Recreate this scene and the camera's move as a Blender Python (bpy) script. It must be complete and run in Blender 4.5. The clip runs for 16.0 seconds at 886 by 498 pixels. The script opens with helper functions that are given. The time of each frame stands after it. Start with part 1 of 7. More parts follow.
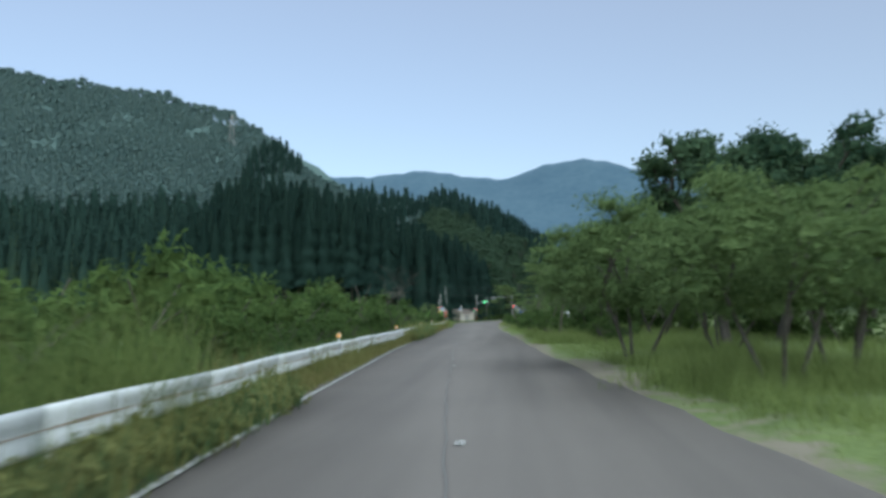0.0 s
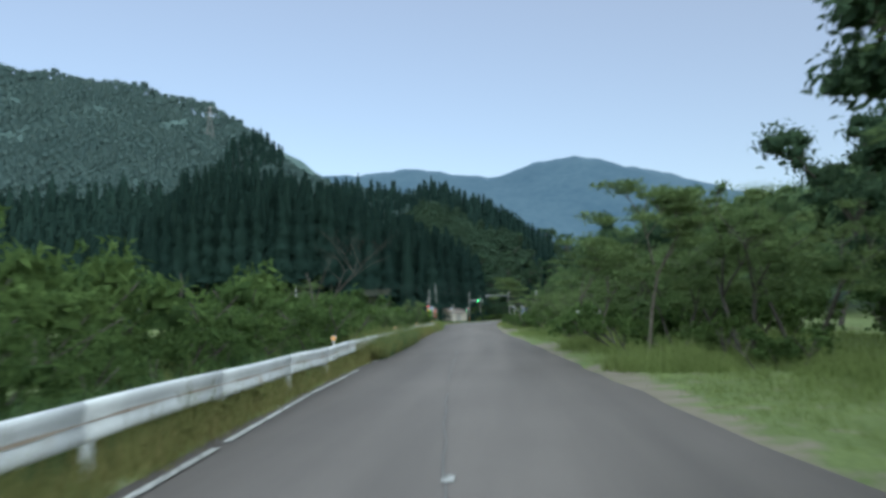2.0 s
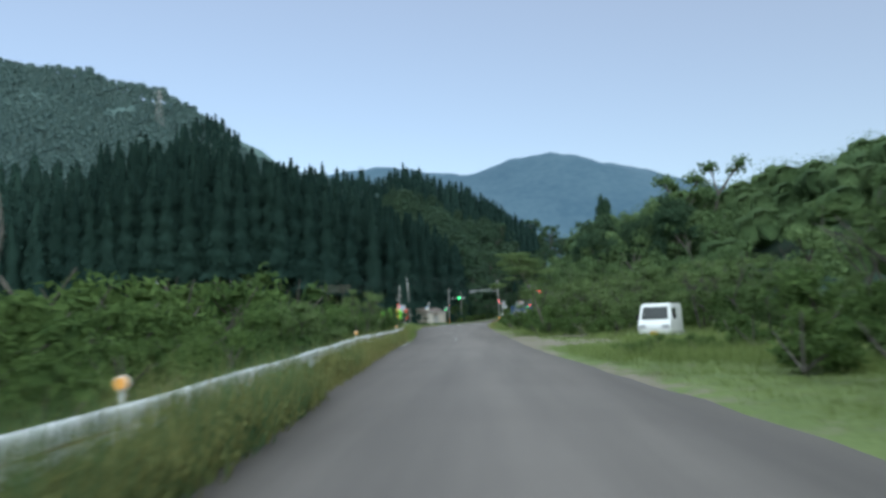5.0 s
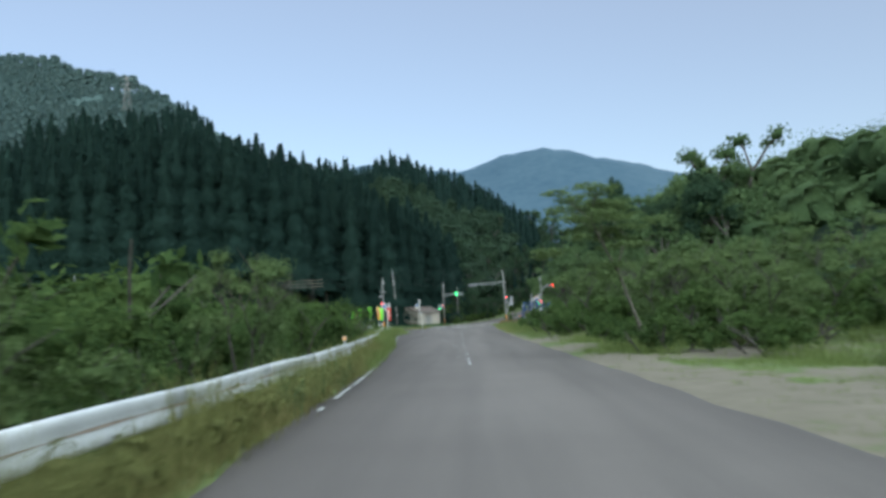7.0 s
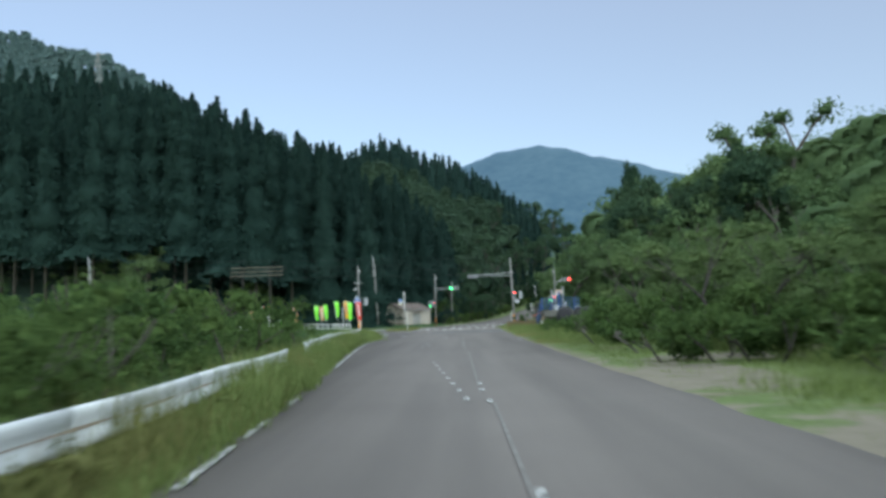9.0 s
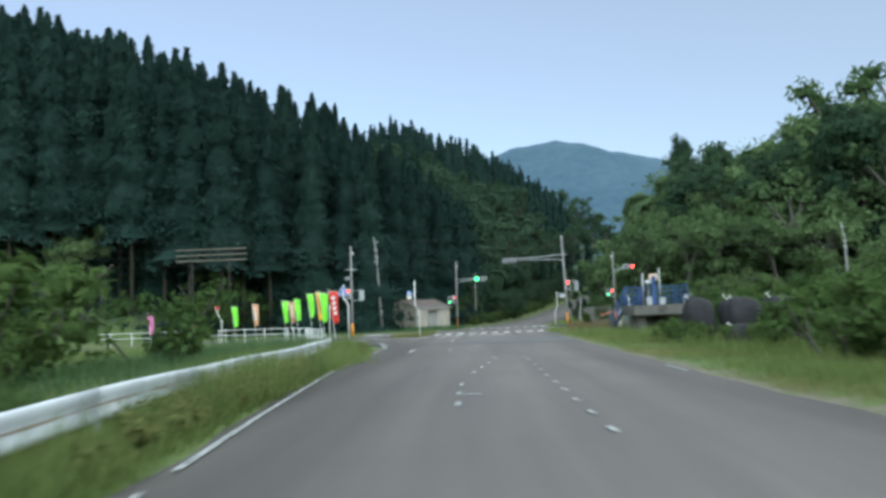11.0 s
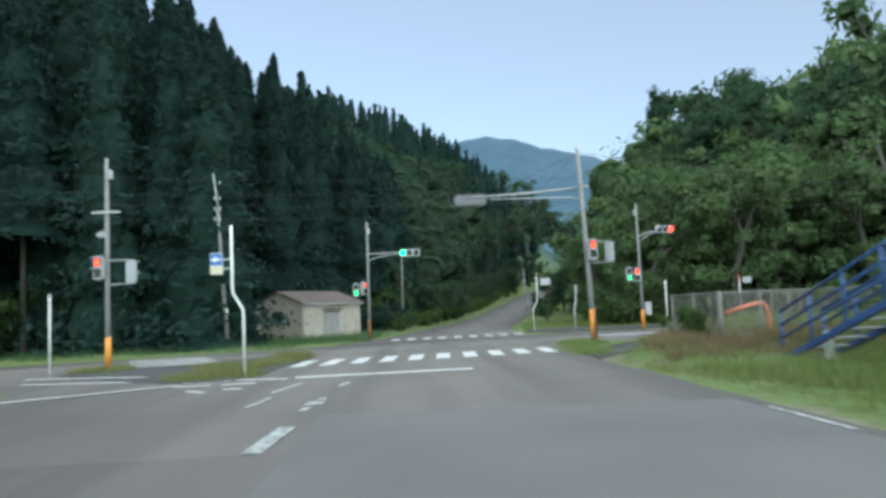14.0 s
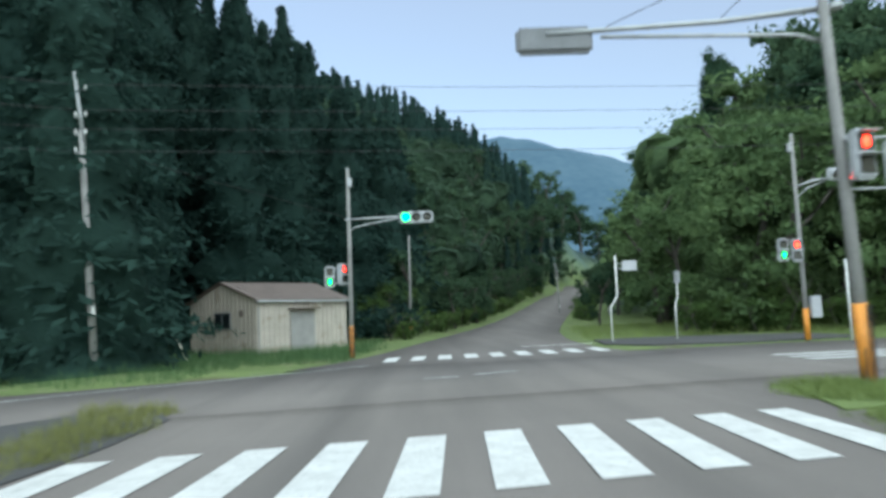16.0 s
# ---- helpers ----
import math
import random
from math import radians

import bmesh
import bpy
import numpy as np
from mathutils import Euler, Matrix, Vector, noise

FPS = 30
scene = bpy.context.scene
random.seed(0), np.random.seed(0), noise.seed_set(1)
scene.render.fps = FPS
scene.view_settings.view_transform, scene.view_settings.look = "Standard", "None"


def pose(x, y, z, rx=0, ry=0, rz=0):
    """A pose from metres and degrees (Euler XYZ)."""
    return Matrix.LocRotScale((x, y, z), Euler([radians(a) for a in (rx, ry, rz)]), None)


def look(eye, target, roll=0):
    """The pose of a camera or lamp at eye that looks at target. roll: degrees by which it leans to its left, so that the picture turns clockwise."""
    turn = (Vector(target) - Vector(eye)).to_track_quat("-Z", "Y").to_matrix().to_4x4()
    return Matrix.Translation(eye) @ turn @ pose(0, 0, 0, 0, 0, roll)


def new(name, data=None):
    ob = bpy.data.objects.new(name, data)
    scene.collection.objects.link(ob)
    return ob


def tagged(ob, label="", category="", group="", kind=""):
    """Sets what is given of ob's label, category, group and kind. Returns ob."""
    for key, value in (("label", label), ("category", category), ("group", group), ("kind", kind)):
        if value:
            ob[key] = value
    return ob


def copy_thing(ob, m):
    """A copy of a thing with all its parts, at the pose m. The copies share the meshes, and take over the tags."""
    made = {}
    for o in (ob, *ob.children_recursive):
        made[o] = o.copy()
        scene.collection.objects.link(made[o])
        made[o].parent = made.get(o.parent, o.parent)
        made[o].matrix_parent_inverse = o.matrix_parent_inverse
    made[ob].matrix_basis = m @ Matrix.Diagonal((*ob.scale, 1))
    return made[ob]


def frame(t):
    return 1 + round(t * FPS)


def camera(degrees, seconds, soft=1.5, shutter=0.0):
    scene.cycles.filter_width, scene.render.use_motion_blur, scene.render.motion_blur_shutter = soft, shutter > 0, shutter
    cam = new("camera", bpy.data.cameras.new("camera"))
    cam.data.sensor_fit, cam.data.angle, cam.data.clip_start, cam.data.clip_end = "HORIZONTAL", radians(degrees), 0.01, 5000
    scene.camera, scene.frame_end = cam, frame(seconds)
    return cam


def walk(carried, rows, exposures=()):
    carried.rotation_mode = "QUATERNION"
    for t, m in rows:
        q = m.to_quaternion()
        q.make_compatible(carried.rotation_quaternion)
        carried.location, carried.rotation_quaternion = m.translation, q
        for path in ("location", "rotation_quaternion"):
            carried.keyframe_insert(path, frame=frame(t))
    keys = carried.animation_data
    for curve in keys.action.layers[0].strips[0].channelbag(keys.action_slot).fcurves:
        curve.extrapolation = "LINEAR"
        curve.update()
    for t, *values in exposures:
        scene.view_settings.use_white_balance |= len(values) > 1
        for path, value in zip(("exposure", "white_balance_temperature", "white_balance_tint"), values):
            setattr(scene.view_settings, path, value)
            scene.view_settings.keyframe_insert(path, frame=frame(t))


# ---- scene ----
# The camera in the car: t, x, y, z, yaw, pitch, roll
cam = camera(60.0, 16.0, soft=3.3, shutter=0.5)
PATH = [
    (0.0, 2.395, 16.129, 1.420, 4.892, 5.044, -0.761),
    (0.5, 2.004, 20.969, 1.415, 4.668, 4.931, -0.682),
    (1.0, 1.657, 25.814, 1.423, 4.531, 5.156, -1.077),
    (1.5, 1.285, 30.699, 1.422, 4.322, 4.967, -0.839),
    (2.0, 0.940, 35.474, 1.429, 4.145, 5.042, -1.082),
    (2.5, 0.582, 40.555, 1.422, 3.892, 4.910, -1.640),
    (3.0, 0.254, 45.537, 1.401, 3.660, 4.795, -2.150),
    (3.5, -0.150, 51.215, 1.424, 3.402, 5.274, -1.783),
    (4.0, -0.529, 56.588, 1.430, 3.166, 5.063, -0.997),
    (4.5, -0.871, 61.847, 1.413, 2.714, 5.083, -1.372),
    (7.0, -2.456, 92.804, 1.419, 1.603, 5.060, -2.697),
    (7.5, -2.694, 98.564, 1.422, 1.280, 5.063, -2.265),
    (8.0, -2.838, 104.130, 1.416, 1.025, 4.952, -1.731),
    (8.5, -2.986, 109.765, 1.421, 0.934, 5.034, -1.551),
    (9.0, -3.136, 115.462, 1.425, 1.061, 4.969, -1.858),
    (11.5, -4.787, 145.309, 1.427, 2.214, 4.972, -2.049),
    (12.0, -4.832, 150.994, 1.425, 0.645, 4.927, -1.997),
    (12.5, -4.752, 156.651, 1.426, -1.110, 4.731, -2.140),
    (13.0, -4.556, 162.311, 1.422, -2.430, 4.846, -1.958),
    (13.5, -4.374, 167.793, 1.404, -3.128, 4.691, -2.394),
    (14.0, -4.260, 173.072, 1.419, -3.137, 4.745, -2.567),
    (14.5, -4.171, 178.056, 1.415, -2.902, 4.983, -2.846),
    (15.0, -4.060, 182.529, 1.416, -2.498, 5.153, -3.112),
    (15.5, -3.964, 186.816, 1.403, -2.221, 4.953, -2.987),
    (16.0, -3.877, 190.799, 1.386, -2.130, 4.993, -2.525),
]
walk(cam, [(t, pose(x, y, z, 90 + p, 0, w) @ pose(0, 0, 0, 0, 0, r)) for t, x, y, z, w, p, r in PATH],
     exposures=[(0.0, 0.42, 6500, 3), (9.0, 0.5, 6500, 3), (12.0, 0.62, 6500, 2), (16.0, 0.7, 6500, 1)])

# ---- dusk light ----
world = bpy.data.worlds.new("dusk_sky")
scene.world = world
world.use_nodes = True
wn = world.node_tree.nodes
wl = world.node_tree.links
sky = wn.new("ShaderNodeTexSky")
sky.sky_type = 'NISHITA'
sky.sun_disc = False
sky.sun_elevation = radians(24.0)
sky.sun_rotation = radians(150.0)
sky.air_density, sky.dust_density, sky.ozone_density = 1.0, 0.5, 3.0
# a thin pale evening veil over the clear sky
veil = wn.new("ShaderNodeMixRGB")
veil.blend_type = 'ADD'
veil.inputs[0].default_value = 1.0
veil.inputs[2].default_value = (2.15, 2.1, 2.4, 1)
wl.new(sky.outputs[0], veil.inputs[1])
wl.new(veil.outputs[0], wn["Background"].inputs[0])
wn["Background"].inputs[1].default_value = 0.09
# the bright evening sky behind the car, as one very wide soft sun
sun = new("sun", bpy.data.lights.new("sun", 'SUN'))
sun.data.energy = 3.7
sun.data.angle = radians(140.0)
sun.data.color = (0.86, 0.98, 1.0)
sun.matrix_world = look((25, -40, 60), (0, 0, 0))

# ---- materials ----
def mat(name, base=(0.5, 0.5, 0.5), rough=0.8, metal=0.0):
    m = bpy.data.materials.new(name)
    m.use_nodes = True
    b = m.node_tree.nodes["Principled BSDF"]
    b.inputs["Base Color"].default_value = (*base, 1)
    b.inputs["Roughness"].default_value = rough
    if rough >= 0.75:
        b.inputs["Specular IOR Level"].default_value = 0.2
    b.inputs["Metallic"].default_value = metal
    return m


def noise_mat(name, dark, light, scale=3.0, fine=40.0, rough=0.85, bump=0.3, metal=0.0, contrast=(0.35, 0.65), stain=None, along=1.0):
    """Two scales of noise between two colours, with relief."""
    m = mat(name, dark, rough, metal)
    nt = m.node_tree
    b = nt.nodes["Principled BSDF"]
    co = nt.nodes.new("ShaderNodeTexCoord")
    n1 = nt.nodes.new("ShaderNodeTexNoise")
    n2 = nt.nodes.new("ShaderNodeTexNoise")
    n1.inputs["Scale"].default_value = scale
    n1.inputs["Detail"].default_value = 4
    n2.inputs["Scale"].default_value = fine
    n2.inputs["Detail"].default_value = 3
    mix = nt.nodes.new("ShaderNodeMath")
    mix.operation = 'MULTIPLY_ADD'
    mix.inputs[1].default_value = 0.5
    half = nt.nodes.new("ShaderNodeMath")
    half.operation = 'MULTIPLY'
    half.inputs[1].default_value = 0.5
    ramp = nt.nodes.new("ShaderNodeValToRGB")
    ramp.color_ramp.elements[0].position, ramp.color_ramp.elements[1].position = contrast
    ramp.color_ramp.elements[0].color = (*dark, 1)
    ramp.color_ramp.elements[1].color = (*light, 1)
    for n in (n1, n2):
        nt.links.new(co.outputs["Object"], n.inputs["Vector"])
    nt.links.new(n1.outputs[0], mix.inputs[0])
    nt.links.new(n2.outputs[0], half.inputs[0])
    nt.links.new(half.outputs[0], mix.inputs[2])
    nt.links.new(mix.outputs[0], ramp.inputs[0])
    out = ramp.outputs[0]
    if stain:
        n3 = nt.nodes.new("ShaderNodeTexNoise")
        n3.inputs["Scale"].default_value = stain[1]
        n3.inputs["Detail"].default_value = 6
        mp = nt.nodes.new("ShaderNodeMapping")
        mp.inputs["Scale"].default_value = (1.0, along, 1.0)
        nt.links.new(co.outputs["Object"], mp.inputs["Vector"])
        nt.links.new(mp.outputs[0], n3.inputs["Vector"])
        r3 = nt.nodes.new("ShaderNodeValToRGB")
        r3.color_ramp.elements[0].position, r3.color_ramp.elements[1].position = stain[2]
        mx = nt.nodes.new("ShaderNodeMixRGB")
        mx.inputs[2].default_value = (*stain[0], 1)
        nt.links.new(n3.outputs[0], r3.inputs[0])
        nt.links.new(r3.outputs[0], mx.inputs[0])
        nt.links.new(out, mx.inputs[1])
        out = mx.outputs[0]
    nt.links.new(out, b.inputs["Base Color"])
    if bump:
        bp = nt.nodes.new("ShaderNodeBump")
        bp.inputs["Strength"].default_value = bump
        bp.inputs["Distance"].default_value = 0.02
        nt.links.new(n2.outputs[0], bp.inputs["Height"])
        nt.links.new(bp.outputs[0], b.inputs["Normal"])
    return m


def leaf_mat(name, dark, light, rough=0.7, patch=0.12, fine=11.0, relief=0.1, grain=1.1):
    """Leaves: colour differs from leaf to leaf, from tree to tree and in broad patches; light passes through."""
    m = mat(name, dark, 0.9)
    m.node_tree.nodes["Principled BSDF"].inputs["Specular IOR Level"].default_value = 0.08
    nt = m.node_tree
    b = nt.nodes["Principled BSDF"]
    geo = nt.nodes.new("ShaderNodeNewGeometry")
    oi = nt.nodes.new("ShaderNodeObjectInfo")
    n = nt.nodes.new("ShaderNodeTexNoise")
    n.inputs["Scale"].default_value = patch
    n.inputs["Detail"].default_value = 3
    nt.links.new(geo.outputs["Position"], n.inputs["Vector"])
    a = nt.nodes.new("ShaderNodeMath")
    a.operation = 'MULTIPLY_ADD'
    a.inputs[1].default_value = 0.3
    c = nt.nodes.new("ShaderNodeMath")
    c.operation = 'MULTIPLY_ADD'
    c.inputs[1].default_value = 0.3
    c.inputs[2].default_value = -0.12
    d = nt.nodes.new("ShaderNodeMath")
    d.operation = 'MULTIPLY_ADD'
    d.inputs[1].default_value = 0.6
    nt.links.new(geo.outputs["Random Per Island"], a.inputs[0])
    nt.links.new(oi.outputs["Random"], c.inputs[0])
    nt.links.new(c.outputs[0], d.inputs[2])
    nt.links.new(n.outputs[0], d.inputs[0])
    nt.links.new(d.outputs[0], a.inputs[2])
    ramp = nt.nodes.new("ShaderNodeValToRGB")
    ramp.color_ramp.elements[0].position, ramp.color_ramp.elements[1].position = 0.2, 0.85
    ramp.color_ramp.elements[0].color = (*dark, 1)
    ramp.color_ramp.elements[1].color = (*light, 1)
    n2 = nt.nodes.new("ShaderNodeTexNoise")
    n2.inputs["Scale"].default_value = fine
    n2.inputs["Detail"].default_value = 3
    nt.links.new(geo.outputs["Position"], n2.inputs["Vector"])
    e = nt.nodes.new("ShaderNodeMath")
    e.operation = 'MULTIPLY_ADD'
    e.inputs[1].default_value = grain
    g = nt.nodes.new("ShaderNodeMath")
    g.operation = 'ADD'
    g.inputs[1].default_value = 0.05 - 0.5 * grain
    nt.links.new(a.outputs[0], g.inputs[0])
    nt.links.new(n2.outputs[0], e.inputs[0])
    nt.links.new(g.outputs[0], e.inputs[2])
    nt.links.new(e.outputs[0], ramp.inputs[0])
    bp = nt.nodes.new("ShaderNodeBump")
    bp.inputs["Strength"].default_value = 1.0
    bp.inputs["Distance"].default_value = relief
    nt.links.new(n2.outputs[0], bp.inputs["Height"])
    nt.links.new(bp.outputs[0], b.inputs["Normal"])
    nt.links.new(ramp.outputs[0], b.inputs["Base Color"])
    tr = nt.nodes.new("ShaderNodeBsdfTranslucent")
    nt.links.new(ramp.outputs[0], tr.inputs[0])
    ms = nt.nodes.new("ShaderNodeMixShader")
    ms.inputs[0].default_value = 0.35
    nt.links.new(b.outputs[0], ms.inputs[1])
    nt.links.new(tr.outputs[0], ms.inputs[2])
    nt.links.new(ms.outputs[0], nt.nodes["Material Output"].inputs[0])
    return m


def glow_mat(name, colour, strength):
    m = mat(name, colour, 0.3)
    b = m.node_tree.nodes["Principled BSDF"]
    b.inputs["Emission Color"].default_value = (*colour, 1)
    b.inputs["Emission Strength"].default_value = strength
    return m


# asphalt base warmed and lifted a little, taking in headlight glow
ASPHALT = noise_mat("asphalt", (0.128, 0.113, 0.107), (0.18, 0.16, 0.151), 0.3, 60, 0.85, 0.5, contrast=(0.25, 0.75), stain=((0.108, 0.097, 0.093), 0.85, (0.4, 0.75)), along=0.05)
ASPHALT_DARK = noise_mat("dark_asphalt", (0.055, 0.054, 0.055), (0.085, 0.083, 0.083), 0.5, 50, 0.85, 0.5)
PAINT = noise_mat("road_paint", (0.38, 0.375, 0.37), (0.58, 0.575, 0.565), 2.5, 30, 0.7, 0.2, stain=((0.2, 0.2, 0.2), 9.0, (0.62, 0.75)))
PAINT_WORN = noise_mat("worn_road_paint", (0.27, 0.27, 0.27), (0.48, 0.48, 0.47), 3.0, 30, 0.75, 0.2, stain=((0.1, 0.098, 0.097), 11.0, (0.46, 0.62)))
PAINT_FAINT = noise_mat("ghost_of_road_paint", (0.15, 0.143, 0.139), (0.23, 0.222, 0.216), 3.0, 30, 0.8, 0.2, stain=((0.14, 0.128, 0.122), 9.0, (0.4, 0.6)))
GRASSY = noise_mat("grassy_ground", (0.075, 0.104, 0.038), (0.145, 0.19, 0.066), 0.5, 9, 0.95, 0.6, stain=((0.09, 0.075, 0.045), 0.3, (0.6, 0.7)))
GRASS = leaf_mat("grass_blades", (0.115, 0.16, 0.05), (0.255, 0.315, 0.115), 0.6, 0.35)
BANKGRASS = leaf_mat("bank_grass_blades", (0.05, 0.1, 0.046), (0.125, 0.205, 0.092), 0.6, 0.35)
VERGE = leaf_mat("verge_blades", (0.12, 0.135, 0.045), (0.27, 0.275, 0.11), 0.6, 0.35)
GRASS_DRY = leaf_mat("dry_grass", (0.17, 0.16, 0.06), (0.32, 0.28, 0.13), 0.7, 0.5)
BROWNGRASS = leaf_mat("dead_brown_grass", (0.15, 0.105, 0.062), (0.28, 0.2, 0.125), 0.7, 0.5)
BRUSH = leaf_mat("shrub_leaves", (0.042, 0.08, 0.028), (0.115, 0.175, 0.055), 0.6, 0.25)
BROAD = leaf_mat("broad_leaves", (0.07, 0.12, 0.054), (0.16, 0.23, 0.1), 0.6, 0.1, 3.0, 0.2, 0.8)
# broad-leaf colours repeated in a darker tone, for trees that stand dark
BROAD_DARK = leaf_mat("dark_broad_leaves", (0.03, 0.064, 0.04), (0.08, 0.128, 0.068), 0.6, 0.1, 3.0, 0.2, 0.7)
AIRY = leaf_mat("feathery_leaves", (0.072, 0.12, 0.047), (0.18, 0.245, 0.1), 0.6, 0.2, 8.0, 0.1, 0.9)
CEDAR = leaf_mat("cedar_needles", (0.017, 0.039, 0.034), (0.031, 0.063, 0.051), 0.75, 0.05, 1.6, 0.2, 0.4)
# distance haze mixed into the leaf colour: paler and bluer than nearby trees
WOODS_HAZED = leaf_mat("hill_woods", (0.085, 0.136, 0.135), (0.126, 0.183, 0.175), 0.8, 0.018, 0.3, 0.2, 0.25)
SLOPE = leaf_mat("slope_leaves", (0.024, 0.052, 0.037), (0.06, 0.1, 0.06), 0.7, 0.05, 0.7, 0.4, 0.6)
BARK = noise_mat("bark", (0.05, 0.045, 0.04), (0.12, 0.108, 0.095), 6, 40, 0.9, 0.8)
RAILWHITE = noise_mat("chalky_white_paint", (0.46, 0.48, 0.5), (0.62, 0.64, 0.66), 1.2, 25, 0.6, 0.15, stain=((0.34, 0.27, 0.2), 1.7, (0.62, 0.8)))
STEEL = noise_mat("galvanised_steel", (0.3, 0.31, 0.32), (0.45, 0.46, 0.47), 3, 40, 0.5, 0.1, 0.6)
WEATHERED = noise_mat("weathered_concrete", (0.1, 0.093, 0.085), (0.2, 0.19, 0.175), 1.2, 35, 0.9, 0.4, stain=((0.06, 0.057, 0.05), 1.2, (0.5, 0.7)))
POLE = noise_mat("concrete_pole", (0.2, 0.195, 0.19), (0.31, 0.3, 0.295), 2, 45, 0.85, 0.2)
WHITEPOST = noise_mat("white_post_paint", (0.62, 0.63, 0.62), (0.8, 0.8, 0.78), 2, 30, 0.5, 0.05)
LIGHTGREY = noise_mat("pale_grey_enamel", (0.34, 0.35, 0.37), (0.46, 0.47, 0.49), 3, 30, 0.45, 0.05)
ORANGE = noise_mat("orange_band", (0.62, 0.22, 0.03), (0.8, 0.32, 0.05), 4, 30, 0.55, 0.05)
BLACK = noise_mat("black_band", (0.012, 0.012, 0.012), (0.03, 0.03, 0.03), 4, 30, 0.6, 0.05)
BLUE = noise_mat("blue_paint", (0.025, 0.065, 0.2), (0.045, 0.11, 0.3), 2.5, 30, 0.5, 0.1, stain=((0.06, 0.07, 0.13), 2.0, (0.58, 0.75)))
SIGNBLUE = noise_mat("sign_blue", (0.03, 0.12, 0.42), (0.05, 0.17, 0.5), 4, 30, 0.4, 0.0)
SIGNWHITE = noise_mat("sign_white", (0.68, 0.68, 0.66), (0.78, 0.78, 0.76), 4, 30, 0.4, 0.0)
SIGNRED = noise_mat("sign_red", (0.5, 0.03, 0.03), (0.62, 0.05, 0.05), 4, 30, 0.45, 0.0)
CREAM = noise_mat("cream_sheet_metal", (0.38, 0.335, 0.29), (0.52, 0.465, 0.41), 1.3, 14, 0.6, 0.1, stain=((0.25, 0.18, 0.12), 1.6, (0.58, 0.78)))
ROOF = noise_mat("brown_sheet_roof", (0.1, 0.075, 0.065), (0.17, 0.13, 0.115), 1.5, 20, 0.6, 0.2)
GLASS_DARK = noise_mat("dark_window_glass", (0.012, 0.016, 0.018), (0.02, 0.026, 0.03), 2, 20, 0.08, 0.0)
DARKBAG = noise_mat("dark_sacking", (0.018, 0.018, 0.021), (0.05, 0.048, 0.051), 1.5, 18, 0.8, 0.6)
AMBER = noise_mat("amber_reflector", (0.75, 0.33, 0.08), (0.9, 0.45, 0.12), 6, 30, 0.3, 0.0)
CLOTH_RED = noise_mat("red_cloth", (0.62, 0.05, 0.04), (0.78, 0.1, 0.07), 3, 30, 0.8, 0.1)
CLOTH_YELLOW = noise_mat("yellow_cloth", (0.8, 0.4, 0.04), (0.85, 0.52, 0.08), 3, 30, 0.8, 0.1)
CLOTH_GREEN = noise_mat("lime_cloth", (0.22, 0.75, 0.06), (0.3, 0.85, 0.1), 3, 30, 0.8, 0.1)
CLOTH_ORANGE = noise_mat("faded_orange_cloth", (0.62, 0.3, 0.16), (0.72, 0.42, 0.24), 3, 30, 0.8, 0.1)
CLOTH_PINK = noise_mat("pink_cloth", (0.6, 0.16, 0.35), (0.7, 0.26, 0.45), 3, 30, 0.8, 0.1)
GREEN_LAMP = glow_mat("green_signal_light", (0.02, 1.0, 0.22), 4.5)
GREEN_SMALL = glow_mat("green_walk_light", (0.02, 1.0, 0.22), 3.5)
RED_LAMP = glow_mat("red_signal_light", (1.0, 0.03, 0.012), 6.0)
LENS_OFF = noise_mat("unlit_lens", (0.03, 0.03, 0.025), (0.06, 0.055, 0.04), 3, 30, 0.25, 0.0)
CARWHITE = noise_mat("white_car_paint", (0.68, 0.68, 0.68), (0.76, 0.76, 0.76), 2, 30, 0.35, 0.0)
RUBBER = noise_mat("black_rubber", (0.02, 0.02, 0.02), (0.035, 0.035, 0.035), 6, 40, 0.85, 0.2)
WIRE = noise_mat("dark_cable", (0.03, 0.03, 0.035), (0.05, 0.05, 0.055), 6, 40, 0.7, 0.0)
FARWOODS = noise_mat("hazed_mountain_woods", (0.02, 0.04, 0.05), (0.045, 0.07, 0.08), 0.012, 0.09, 1.0, 0.0)
# blue emission stands in for the haze over the mountain
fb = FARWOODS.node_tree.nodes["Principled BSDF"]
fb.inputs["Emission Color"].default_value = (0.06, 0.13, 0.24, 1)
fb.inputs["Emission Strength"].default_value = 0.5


# ---- mesh helpers ----
def np_mesh(name, verts, faces, m):
    """A mesh object from arrays: verts (n,3), faces (k, corners)."""
    verts = np.asarray(verts, dtype=np.float32)
    faces = np.asarray(faces, dtype=np.int32)
    me = bpy.data.meshes.new(name)
    me.vertices.add(len(verts))
    me.vertices.foreach_set("co", verts.ravel())
    k = faces.shape[1]
    me.loops.add(faces.size)
    me.loops.foreach_set("vertex_index", faces.ravel())
    me.polygons.add(len(faces))
    me.polygons.foreach_set("loop_start", np.arange(0, faces.size, k, dtype=np.int32))
    me.update(calc_edges=True)
    me.validate()
    if m:
        me.materials.append(m)
    return me


def part(name, bm, m, parent=None, label="", smooth=False):
    """Links a bmesh, or a mesh, as one object under a thing or a part."""
    if isinstance(bm, bmesh.types.BMesh):
        me = bpy.data.meshes.new(name)
        bm.normal_update()
        bm.to_mesh(me)
        bm.free()
        me.materials.append(m)
    else:
        me = bm
    if smooth:
        me.polygons.foreach_set("use_smooth", [True] * len(me.polygons))
    ob = new(name, me)
    if parent:
        ob.parent = parent
    if label:
        tagged(ob, label)
    return ob


